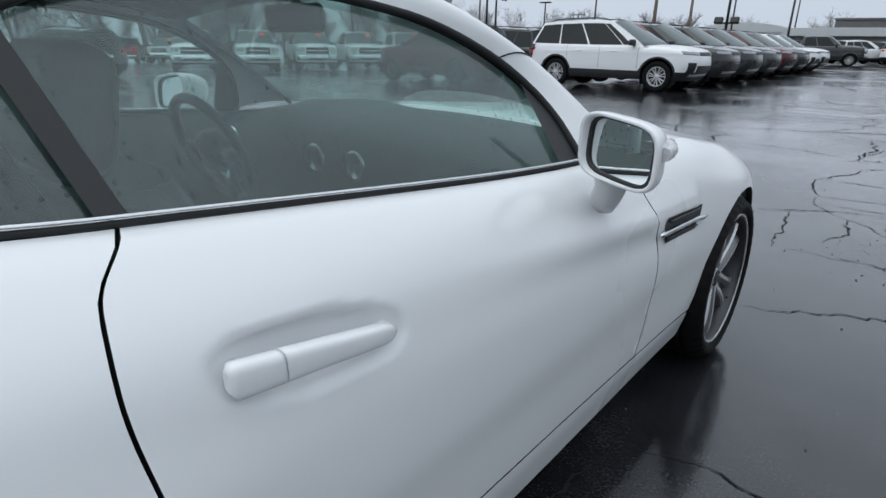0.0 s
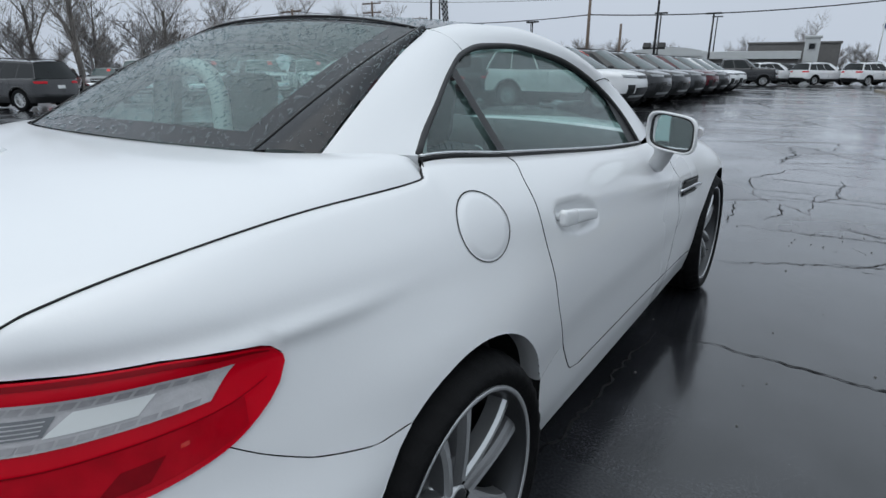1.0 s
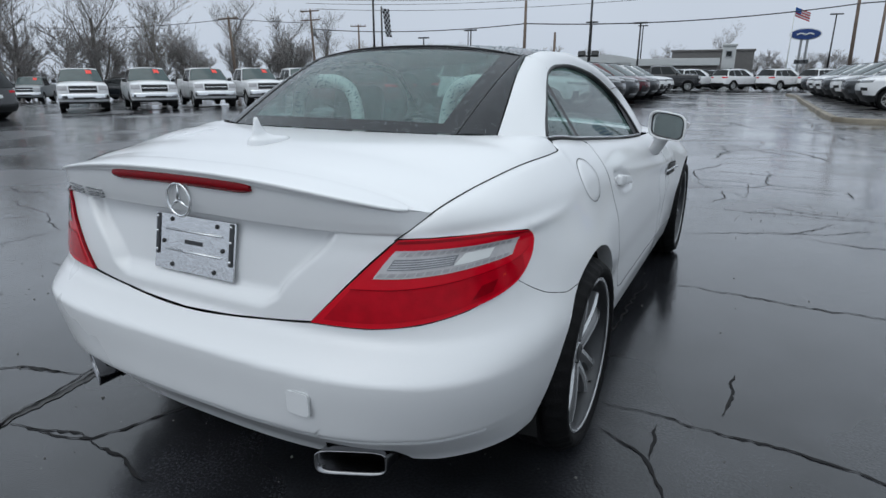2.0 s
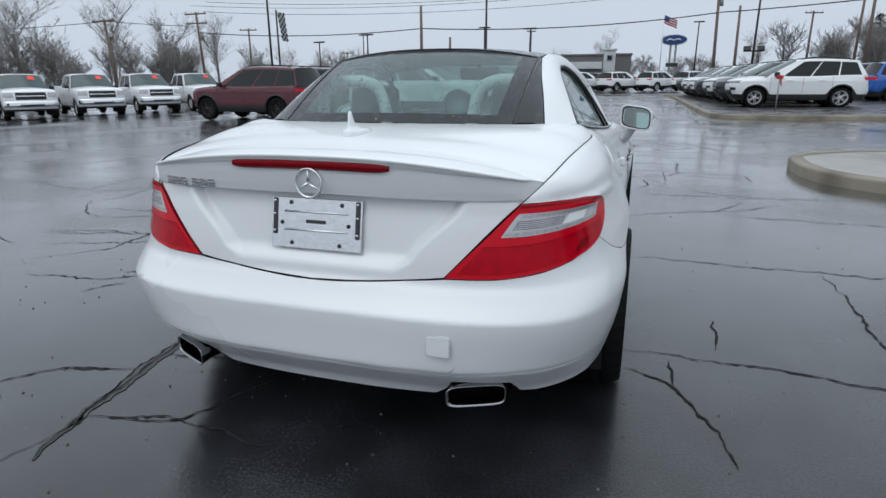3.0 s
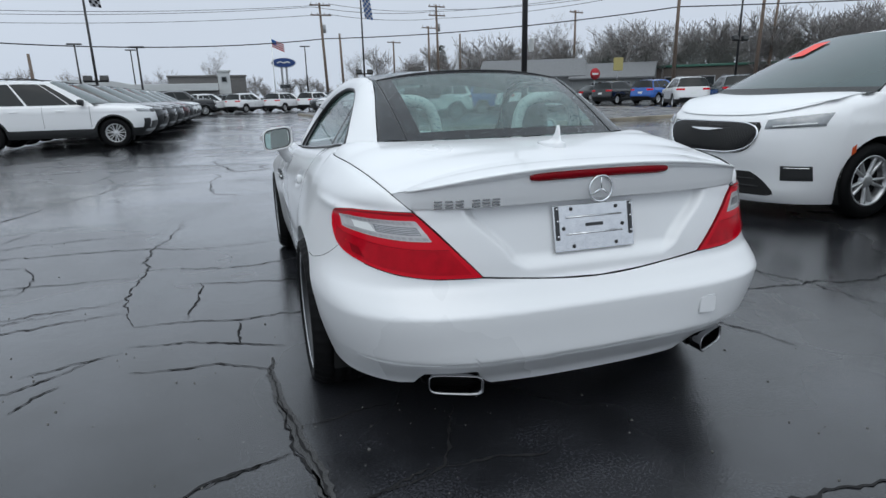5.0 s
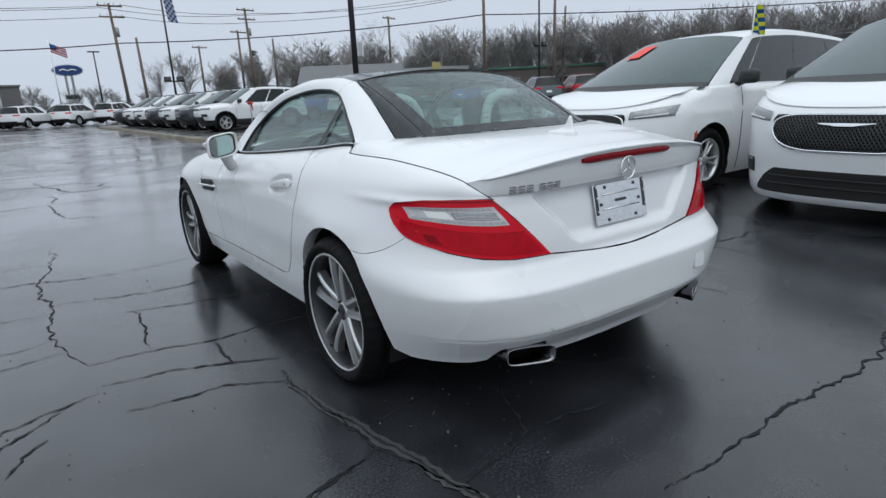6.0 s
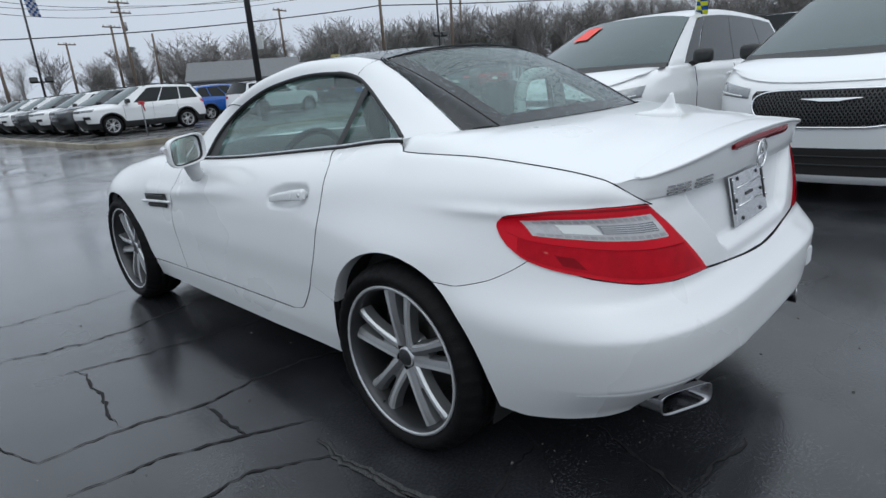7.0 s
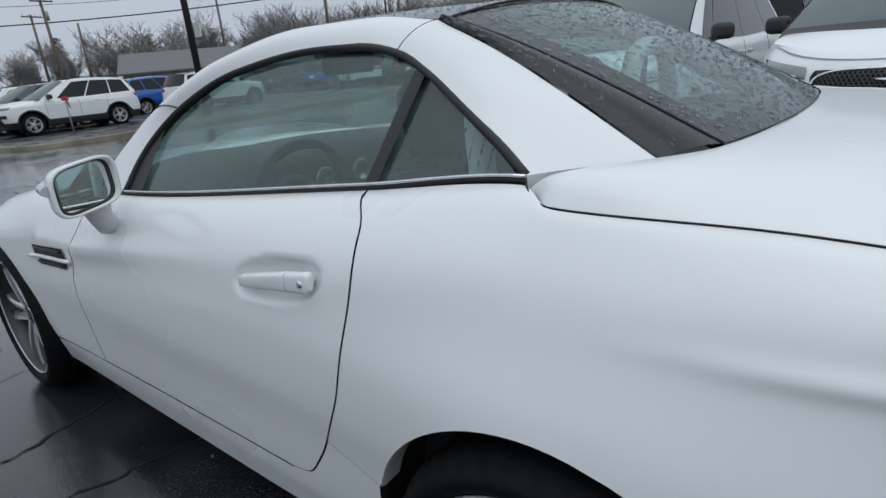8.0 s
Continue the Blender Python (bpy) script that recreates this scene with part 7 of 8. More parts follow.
near_cracks_2 = [[(-0.98, -1.61), (-0.81, -1.59), (-0.64, -1.57)], [(-2.13, -0.78), (-1.86, -0.69), (-1.74, -0.64)], [(-2.06, -1.12), (-2.01, -1.01), (-1.93, -0.93)], [(-1.45, 0.41), (-1.44, 0.10), (-1.47, -0.30)],
                 [(-4.0, 0.70), (-2.48, 0.74), (-1.87, 0.70)], [(-3.6, -0.1), (-2.34, 0.12), (-1.83, 0.20)], [(-3.2, -0.4), (-2.04, -0.08), (-1.82, -0.04)], [(-4.4, 1.9), (-2.30, 2.15), (-1.80, 2.06)]]
near_cracks_3 = [[(-4.2, 1.7), (-2.17, 1.60), (-1.52, 1.40), (-0.85, 1.45)], [(-1.85, 0.85), (-1.10, 0.71), (-0.5, 0.85)], [(-1.51, 0.41), (-1.21, 0.31), (-0.5, 0.2)], [(-1.30, -1.87), (-1.07, -1.78)],
                 [(0.87, 0.47), (1.40, 0.48), (1.82, 0.47), (3.4, 0.42)], [(2.03, 0.40), (2.06, 0.0), (2.02, -0.59), (2.2, -1.5)], [(0.90, -0.99), (1.20, -1.0), (1.49, -0.99), (1.88, -1.05), (3.0, -1.2)]]
near_cracks_4 = [[(1.10, -1.04), (1.11, -1.25)], [(0.92, -1.15), (1.09, -1.24), (1.24, -1.54), (1.27, -1.74)], [(0.83, 2.81), (1.77, 2.86), (3.01, 2.91)], [(0.86, 1.76), (1.58, 2.10), (1.97, 2.68)], [(1.59, 2.05), (2.24, 1.95), (3.4, 1.9)],
                 [(0.80, 4.17), (1.52, 4.20), (2.41, 4.05)], [(1.49, 5.56), (1.47, 4.38), (1.2, 4.0)], [(1.26, 6.06), (2.19, 5.78), (2.82, 5.48)], [(1.32, -0.53), (1.30, -0.87)]]
near_cracks_5 = [[(0.83, 0.45), (0.80, -0.04), (0.79, -0.51), (0.7, -0.8)], [(-3.55, -0.17), (-2.83, -0.01), (-2.12, 0.06)], [(-0.95, -2.39), (-0.91, -2.12), (-1.02, -1.78), (-1.06, -1.35)], [(-1.50, -2.07), (-1.31, -1.85), (-1.03, -1.77)], [(-0.90, -2.10), (-0.57, -2.02)],
                 [(-5.23, 1.38), (-4.15, 1.69), (-3.19, 2.16)], [(-2.95, -0.72), (-2.66, -0.41), (-2.71, 0.76), (-2.94, 1.18)], [(-2.67, -0.98), (-2.12, -0.93), (-1.86, -0.70)]]
near_cracks_6 = [[(-0.46, -2.50), (-0.16, -2.51), (0.13, -2.52), (0.62, -2.56), (1.6, -2.5)], [(-0.41, -1.67), (-0.49, -1.86), (-0.56, -2.02), (-0.82, -2.08)], [(-0.56, -2.02), (-0.19, -2.06)], [(0.76, 2.82), (0.72, 3.42), (0.69, 3.78)], [(0.48, 3.69), (0.94, 4.01), (1.24, 4.09)]]
k = 0
for group in (near_cracks, near_cracks_2, near_cracks_3, near_cracks_4, near_cracks_5, near_cracks_6):
    for line in group:
        bm = bmesh.new()
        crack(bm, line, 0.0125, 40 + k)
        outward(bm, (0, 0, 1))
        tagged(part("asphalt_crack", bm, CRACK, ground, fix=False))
        k += 1
bm = bmesh.new()
crack(bm, [(-1.05, -0.97), (-1.05, -1.26), (-1.01, -1.56), (-0.99, -1.75), (-0.94, -1.97), (-0.85, -2.35)], 0.050, 7, True)
outward(bm, (0, 0, 1))
part("asphalt_crack", bm, FILL, ground, "wide crack filled with grey grit", fix=False)
bm = bmesh.new()
crack(bm, [(-1.05, -0.97), (-1.05, -1.26), (-1.01, -1.56), (-0.99, -1.75), (-0.94, -1.97), (-0.85, -2.35)], 0.011, 7)
for v in bm.verts:
    v.co.z += 0.003
outward(bm, (0, 0, 1))
part("asphalt_crack", bm, CRACK, ground, fix=False)
# the finer net of cracks farther off
bm = bmesh.new()
rng = random.Random(21)
def net(x0, x1, y0, y1, cell, along, across, width, keep):
    """A patchy net of cracks: jittered cell corners joined along and across the lot."""
    nx, ny = int((x1 - x0) / cell) + 1, int((y1 - y0) / cell) + 1
    knot = [[(x0 + cell * (i + rng.uniform(-0.38, 0.38)), y0 + cell * (j + rng.uniform(-0.38, 0.38))) for i in range(nx)] for j in range(ny)]
    for j in range(ny):
        for i in range(nx):
            for di, dj, chance in ((1, 0, along), (0, 1, across)):
                if i + di < nx and j + dj < ny and rng.random() < chance:
                    p, q = knot[j][i], knot[j + dj][i + di]
                    mid = ((p[0] + q[0]) / 2 + rng.uniform(-0.14, 0.14) * cell, (p[1] + q[1]) / 2 + rng.uniform(-0.14, 0.14) * cell)
                    if keep(p) and keep(q):
                        crack(bm, [p, mid, q], width * rng.uniform(0.5, 1.3) * (1 + 0.06 * max(0, p[1])), rng.randrange(10 ** 6))


def off_things(p):
    x, y = p
    return not (2.6 < x < 10 and 2.6 < y < 7) and not (x > 2.7 and y > 15) and not (abs(x) < 1.1 and abs(y) < 2.6)


net(-17, 3, 3.2, 15, 1.25, 0.72, 0.50, 0.015, lambda p: off_things(p) and (p[0] < -2.4 or p[1] > 6.2 or p[1] > 3.4 and p[0] < 0))
net(-3, 9, 6.5, 18, 1.3, 0.66, 0.48, 0.018, off_things)
net(-5, 3, 18, 42, 2.2, 0.62, 0.42, 0.024, off_things)
net(0.8, 2.8, 2.3, 6.6, 0.72, 0.62, 0.45, 0.012, off_things)
net(-10, -2.4, -5, 3.2, 0.95, 0.66, 0.42, 0.0115, lambda p: off_things(p) and p[0] < -2.2)
net(2.3, 12, -6, 2.6, 1.5, 0.40, 0.22, 0.010, lambda p: off_things(p) and p[0] > 2.2)
outward(bm, (0, 0, 1))
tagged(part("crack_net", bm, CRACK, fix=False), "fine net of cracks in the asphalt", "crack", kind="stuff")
# loose grit on the wet asphalt
rng = random.Random(4)
vs, fs = [], []
for k in range(3200):
    x, y = rng.uniform(-4.5, 5), rng.uniform(-4, 7)
    if k % 5 == 0:
        x, y = rng.uniform(1.0, 3.2), rng.uniform(2.4, 3.4)
    elif k % 5 == 1:
        x, y = rng.uniform(-3.0, 1.0), rng.uniform(-3.2, -0.5)
    r = 0.0012 + 0.0050 * rng.random() ** 6
    c = Vector((x, y, slope(x)))
    i = len(vs)
    turn = rng.uniform(0, 6.28)
    for lift, f in ((0.0, 1.0), (0.9, 0.6)):
        vs += [c + Vector((math.cos(turn + q * 1.2566) * r * f * rng.uniform(0.8, 1.2), math.sin(turn + q * 1.2566) * r * f, lift * r)) for q in range(5)]
    fs += [(i + q, i + (q + 1) % 5, i + 5 + (q + 1) % 5, i + 5 + q) for q in range(5)] + [tuple(i + 5 + q for q in range(5))]
me = bpy.data.meshes.new("grit")
me.from_pydata([tuple(v) for v in vs], [], fs)
me.materials.append(GRIT)
tagged(new("grit", me), "small pale stones scattered on the wet asphalt", "grit", kind="stuff")


# ---- poles and wires ----
def flag_checks(name, parent, m, w, h, nx, ny, mats, lean=0.0):
    """A chequered banner with a slight wave."""
    bm = bmesh.new()
    vs = []
    for j in range(ny + 1):
        vs.append([bm.verts.new(m @ Vector((w * i / nx + lean * j / ny * h, 0.06 * math.sin(3 * i / nx + 2 * j / ny), -h * j / ny - 0.15 * w * i / nx))) for i in range(nx + 1)])
    for j in range(ny):
        for i in range(nx):
            f = bm.faces.new((vs[j][i], vs[j][i + 1], vs[j + 1][i + 1], vs[j + 1][i]))
            f.material_index = (i + j) % 2
    bmesh.ops.solidify(bm, geom=bm.faces[:], thickness=0.012)
    return part(name, bm, mats, parent)


CHECK_W, CHECK_B = shader("white_cloth", (0.55, 0.56, 0.58), 0.9, vary=0.1), shader("black_cloth", (0.02, 0.02, 0.025), 0.9, vary=0.1)
CHECK_BLUE, CHECK_YELLOW = shader("blue_cloth", (0.02, 0.10, 0.30), 0.9, vary=0.1), shader("yellow_cloth", (0.60, 0.62, 0.04), 0.9, vary=0.1)
STRIPE_RED = shader("red_cloth", (0.40, 0.03, 0.04), 0.9, vary=0.1)


def flag_pole(x, y, h, lamps=0.0, mats=None, turn=0.0):
    base = slope(x)
    hold = thing("flag_pole", "slim dark pole with a hanging chequered banner", "pole", "flag poles", m=Matrix.Translation((x, y, base)))
    bm = bmesh.new()
    tube(bm, [(0, 0, -0.2), (0, 0, h)], [0.09, 0.06], 8)
    part("pole", bm, POLEBLACK, hold)
    flag_checks("banner", hold, Matrix.Translation((0.07, 0, h - 0.15)) @ Matrix.Rotation(turn, 4, "Z"), 0.62, 2.0, 4, 11, mats or [CHECK_W, CHECK_B], 0.12)
    if lamps:
        bm = bmesh.new()
        box(bm, (1.1, 0.10, 0.10), Matrix.Translation((0, 0, lamps)), 0.02)
        arm = part("lamp_arm", bm, POLEBLACK, hold)
        for dx in (-0.45, 0.45):
            bm = bmesh.new()
            box(bm, (0.48, 0.25, 0.36), Matrix.Translation((dx, -0.1, lamps + 0.14)) @ Matrix.Rotation(radians(-25), 4, "X"), 0.04)
            part("floodlight", bm, PLASTIC, arm)
    return hold


flag_pole(-9.4, 38.1, 9.0, 1.55 + 1.0)
flag_pole(-24.2, 34.2, 10.6)
flag_pole(-24.9, 36.3, 6.6)
flag_pole(8.7, 45.6, 9.4, 3.0, [CHECK_W, CHECK_BLUE])
flag_pole(33.8, 31.9, 10.2, 4.2, [CHECK_W, CHECK_BLUE])


def lamp_post(x, y, h):
    hold = thing("lamp_post", "tall slim lot light on a steel post", "street lamp", "lot lights", m=Matrix.Translation((x, y, slope(x))))
    bm = bmesh.new()
    tube(bm, [(0, 0, -0.2), (0, 0, h)], [0.11, 0.07], 8)
    part("post", bm, POLEBLACK, hold)
    bm = bmesh.new()
    box(bm, (1.3, 0.35, 0.14), Matrix.Translation((0.0, 0, h)), 0.03)
    part("lamp_head", bm, PLASTIC, hold)


for x, y, h in ((-33.5, 57.7, 5.9), (-27.0, 56.5, 6.3), (-9.5, 56.5, 6.0), (-14.3, 85.0, 8.0), (7.7, 81.0, 8.0), (-37.9, 78.5, 8.2), (-16.0, 64, 7.0)):
    lamp_post(x, y, h)


def utility_pole(x, y, h, arms=1, lean=0.0, turn=0.3):
    base = slope(x)
    hold = thing("utility_pole", "weathered wooden utility pole with crossarms", "pole", "utility poles", m=Matrix.Translation((x, y, base)) @ Matrix.Rotation(lean, 4, "Y") @ Matrix.Rotation(turn, 4, "Z"))
    bm = bmesh.new()
    tube(bm, [(0, 0, -0.3), (0, 0, h)], [0.19, 0.12], 8)
    part("pole", bm, WOODPOLE, hold)
    for k in range(arms):
        z = h - 0.25 - 1.0 * k
        bm = bmesh.new()
        box(bm, (2.4, 0.12, 0.14), Matrix.Translation((0, -0.15, z)), 0.02)
        arm = part("crossarm", bm, WOODPOLE, hold)
        for dx in (-1.05, -0.4, 0.4, 1.05):
            bm = bmesh.new()
            tube(bm, [(dx, -0.15, z + 0.06), (dx, -0.15, z + 0.28)], [0.05, 0.035], 6)
            part("insulator", bm, GALV, arm)
    if arms == 2:
        bm = bmesh.new()
        lathe(bm, [(0.0, 0.45), (0.22, 0.42), (0.22, -0.42), (0.0, -0.45)], 12, Matrix.Translation((0.3, 0.1, h - 2.6)) @ Matrix.Rotation(radians(90), 4, "Y"))
        part("transformer", bm, GALV, hold)


for x, y, h, arms, lean in ((-50, 45, 8.2, 1, -0.05), (-46.9, 54.7, 9.6, 2, -0.04), (-51.4, 70, 9.2, 1, 0.0), (-19.7, 53.3, 8.4, 0, 0.0), (-19.3, 61.5, 6.0, 0, 0.0), (8.1, 63.5, 11.0, 2, -0.03), (10.7, 68.5, 8.4, 0, -0.02), (22.6, 68, 11.6, 2, -0.02), (24.3, 77.5, 10.2, 1, 0.0), (22.1, 88.9, 9.3, 1, 0.0), (28.6, 76.6, 9.1, 0, 0.0), (39.9, 65, 10.7, 1, 0.0), (37.0, 42.5, 12.4, 0, 0.0), (43.3, 39.3, 12.0, 0, 0.02), (49.8, 44.1, 9.4, 0, 0.05), (-48.9, 94.8, 7.0, 1, 0.0)):
    utility_pole(x, y, h, arms, lean)


def wire(a, b, sag, r=0.03):
    bm = bmesh.new()
    a, b = Vector(a), Vector(b)
    tube(bm, [a.lerp(b, k / 16) - Vector((0, 0, sag * 4 * (k / 16) * (1 - k / 16))) for k in range(17)], r, 4)
    tagged(part("overhead_wire", bm, POLEBLACK), "thin dark overhead wire between the poles", "wire", "overhead wires")


wire((-90, 46, 7.6), (-50, 45, 7.0), 0.5)
wire((-50, 45, 7.0), (-46.9, 54.7, 7.2), 0.1)
wire((-46.9, 54.7, 6.5), (-19.7, 53.3, 6.0), 0.5, 0.045)
wire((-19.7, 53.3, 6.0), (8.1, 63.5, 7.4), 0.6, 0.05)
wire((8.1, 63.5, 7.4), (37, 42.5, 8.4), 0.5, 0.05)
wire((37, 42.5, 8.4), (90, 12, 9.5), 0.6, 0.05)
for dz, off in ((10.9, 1.0), (10.6, -1.0), (9.9, 0.5)):
    wire((8.1 + off, 63.5, dz), (22.6 + off, 68, dz + 0.4), 0.4, 0.025)
    wire((22.6 + off, 68, dz + 0.4), (43.3, 39.3, 11.8 - 0.3 * off), 0.9, 0.025)
    wire((43.3, 39.3, 11.8 - 0.3 * off), (95, 5, 15 - 0.5 * off), 0.9, 0.025)
    wire((8.1 + off, 63.5, dz), (-46.9 + off, 54.7, dz - 1.2), 1.2, 0.022)

# the near dark lot pole on the strip, with a small panel
pole = thing("lot_pole", "thick dark steel lot pole with a small white panel", "pole", m=Matrix.Translation((10.25, 19.3, KERB - 0.02)))
bm = bmesh.new()
tube(bm, [(0, 0, 0), (0, 0, 11)], [0.125, 0.10], 12)
part("post", bm, POLEBLACK, pole)
bm = bmesh.new()
box(bm, (0.42, 0.42, 0.05), Matrix.Translation((0, 0, 0.02)), 0.01)
part("base_plate", bm, POLEBLACK, pole)
bm = bmesh.new()
box(bm, (0.03, 0.40, 0.50), Matrix.Translation((0.30, 0, 3.0)), 0.006)
part("panel", bm, PAPER, pole)
post = thing("ribbon_post", "thin steel post with a red ribbon on the strip", "post", m=Matrix.Translation((5.1, 17.7, KERB - 0.012)))
bm = bmesh.new()
tube(bm, [(0, 0, 0), (0, 0, 1.05)], 0.022, 6)
part("post", bm, GALV, post)
bm = bmesh.new()
box(bm, (0.20, 0.05, 0.11), Matrix.Translation((0, 0, 1.05)), 0.02)
tube(bm, [(0.02, -0.03, 1.05), (0.06, -0.04, 0.78)], [0.03, 0.015], 5)
part("ribbon", bm, STRIPE_RED, post)
# small chequered flag on the minivan's window
clip = thing("window_flag", "small blue and yellow chequered flag clipped to the minivan", "flag", m=Matrix.Translation((5.52, 0.40, 1.57)))
bm = bmesh.new()
tube(bm, [(0, 0, 0), (-0.02, -0.03, 0.46)], 0.008, 6)
part("stick", bm, PAPER, clip)
flag_checks("cloth", clip, Matrix.Translation((-0.01, -0.03, 0.45)) @ Matrix.Rotation(-0.6, 4, "Z"), 0.085, 0.34, 2, 7, [CHECK_BLUE, CHECK_YELLOW], 0.06)
# round red road sign, yellow board
for name, x, y, z, lab in (("red_sign", 23.5, 34.6, 2.2, "round red road sign on a thin post"), ("yellow_board", 28.0, 38.3, 3.0, "square yellow board on a post")):
    hold = thing(name, lab, "sign", m=Matrix.Translation((x, y, slope(x))))
    bm = bmesh.new()
    tube(bm, [(0, 0, 0), (0, 0, z + 0.3)], 0.04, 6)
    part("post", bm, GALV, hold)
    bm = bmesh.new()
    if name == "red_sign":
        lathe(bm, [(0.0, 0.02), (0.40, 0.02), (0.40, -0.02), (0.0, -0.02)], 20, Matrix.Translation((0, -0.06, z)) @ Matrix.Rotation(radians(-90), 4, "Z"))
        disc = part("disc", bm, STRIPE_RED, hold)
        bm = bmesh.new()
        box(bm, (0.5, 0.02, 0.12), Matrix.Translation((0, -0.09, z)), 0.005)
        part("bar", bm, PAPER, disc)
    else:
        box(bm, (0.9, 0.05, 1.0), Matrix.Translation((0, -0.06, z)), 0.02)
        part("board", bm, shader("dull_yellow_paint", (0.42, 0.36, 0.14), 0.6, vary=0.15), hold)

# ---- buildings ----
WALLW = shader("white_metal_wall", (0.55, 0.57, 0.57), 0.5, vary=0.08, scale=1.5, bump=0.1, bscale=8)
BRICKG = shader("grey_brick", (0.16, 0.155, 0.15), 0.8, vary=0.2, scale=3, bump=0.3, bscale=20)
ROOFGREY = shader("grey_shingle", (0.15, 0.155, 0.16), 0.8, vary=0.25, scale=5)
GREENROOF = shader("green_metal_roof", (0.035, 0.12, 0.085), 0.5, vary=0.12, scale=2)


def building(name, x, y, w, d, h, turn, wall, label, roof=None, gable=0.0, arc=0.0, windows=(), band=None):
    hold = thing(name, label, "building", m=Matrix.Translation((x, y, slope(x))) @ Matrix.Rotation(radians(turn), 4, "Z"))
    bm = bmesh.new()
    box(bm, (w, d, h + 0.4), Matrix.Translation((0, 0, h / 2 - 0.2)), 0.05)
    part("wall", bm, wall, hold)
    bm = bmesh.new()
    if gable:
        prism(bm, [(-d / 2 - 0.5, h), (0, h + gable), (d / 2 + 0.5, h), (d / 2 + 0.5, h - 0.15), (-d / 2 - 0.5, h - 0.15)], 0, -w / 2 - 0.4, w / 2 + 0.4)
    elif arc:
        prism(bm, [(w / 2 * k, h + arc * (1 - k * k)) for k in np.linspace(-1, 1, 17)] + [(w / 2, h - 0.1), (-w / 2, h - 0.1)], 1, -d / 2 - 0.1, d / 2 + 0.1)
    else:
        box(bm, (w + 0.3, d + 0.3, 0.25), Matrix.Translation((0, 0, h + 0.12)), 0.04)
    part("roof", bm, roof or wall, hold)
    for k, (wx, wz, ww, wh) in enumerate(windows):
        bm = bmesh.new()
        box(bm, (ww, 0.08, wh), Matrix.Translation((wx, -d / 2 - 0.02, wz)), 0.02)
        window = part("window", bm, DARKGLASS, hold)
        bm = bmesh.new()
        for dx in (-ww / 2, ww / 2):
            box(bm, (0.1, 0.12, wh), Matrix.Translation((wx + dx, -d / 2 - 0.03, wz)))
        for dz in (-wh / 2, wh / 2):
            box(bm, (ww + 0.1, 0.12, 0.1), Matrix.Translation((wx, -d / 2 - 0.03, wz + dz)))
        part("frame", bm, GALV, window)
    if band:
        bm = bmesh.new()
        box(bm, (w + 0.4, 0.5, band[1]), Matrix.Translation((0, -d / 2 - 0.3, band[0])), 0.04)
        part("fascia", bm, WALLW, hold, "white fascia band")
    return hold


building("long_shed", -19.6, 88.0, 13.0, 14, 3.3, 3, WALLW, "long white metal shed with a shallow curved roof", arc=1.0)
building("showroom", -9.4, 84.0, 10.4, 6, 2.7, 2, BRICKG, "low car showroom with a white fascia and glass front", windows=[(-4.0 + 1.6 * k, 1.2, 1.4, 1.7) for k in range(6)], band=(3.0, 0.9))
building("showroom_block", -5.6, 92.0, 10.5, 5, 4.5, 2, BRICKG, "taller grey brick block behind the showroom")
building("entrance_tower", -3.2, 86.4, 1.6, 1.6, 5.0, 2, WALLW, "white square entrance tower of the showroom", windows=[(0, 4.0, 0.7, 0.7)])
building("green_roofed_building", 48.5, 53.5, 26, 10, 3.0, -42, shader("brown_wall", (0.10, 0.085, 0.075), 0.8, vary=0.2), "low building with a green metal roof", roof=GREENROOF, band=None, windows=[(-8 + 3.2 * k, 1.4, 1.8, 1.2) for k in range(6)])
building("grey_house", 31.5, 60.0, 11, 8, 2.6, -30, shader("pale_siding", (0.30, 0.31, 0.31), 0.7, vary=0.12, scale=3), "small grey house with a gabled shingle roof", roof=ROOFGREY, gable=2.0, windows=[(-2.5, 1.3, 1.2, 1.1), (2.2, 1.3, 1.2, 1.1)])
building("grey_house", 38.5, 54.0, 8, 7, 2.2, -40, shader("dull_siding", (0.24, 0.25, 0.25), 0.7, vary=0.12, scale=3), "small grey house with a gabled shingle roof", roof=ROOFGREY, gable=1.6, windows=[(-1.5, 1.2, 1.0, 1.0), (1.5, 1.2, 1.0, 1.0)])
# oval blue dealer sign on a tall post
sign = thing("oval_sign", "blue oval sign on a tall pale post", "sign", m=Matrix.Translation((5.3, 89.4, 0)))
bm = bmesh.new()
for dx in (-0.35, 0.35):
    box(bm, (0.28, 0.4, 6.2), Matrix.Translation((dx, 0, 3.1)), 0.03)
part("post", bm, GALV, sign)
for nm, a, b, y, mat_ in (("rim", 1.80, 0.74, 0.0, PAPER), ("face", 1.68, 0.63, -0.17, shader("sign_blue", (0.012, 0.05, 0.20), 0.3, vary=0.08))):
    bm = bmesh.new()
    prism(bm, [(a * math.cos(t), 6.4 + b * math.sin(t)) for t in [2 * math.pi * q / 40 for q in range(40)]], 1, y - 0.15, y + 0.15)
    face = part(nm, bm, mat_, sign)
bm = bmesh.new()
tube(bm, spline([(-0.95, -0.34, 6.32), (-0.5, -0.34, 6.5), (0.0, -0.34, 6.34), (0.5, -0.34, 6.48), (0.95, -0.34, 6.34)], 20), 0.09, 6)
part("emblem_stroke", bm, PAPER, face)
bm = bmesh.new()
box(bm, (1.6, 0.3, 0.55), Matrix.Translation((0, -0.05, 3.0)), 0.05)
part("lower_panel", bm, GREYP, sign)
# striped national flag on a white mast
mast = thing("flag_mast", "white flag mast with a striped flag", "flag", m=Matrix.Translation((3.6, 85.4, 0)))
bm = bmesh.new()
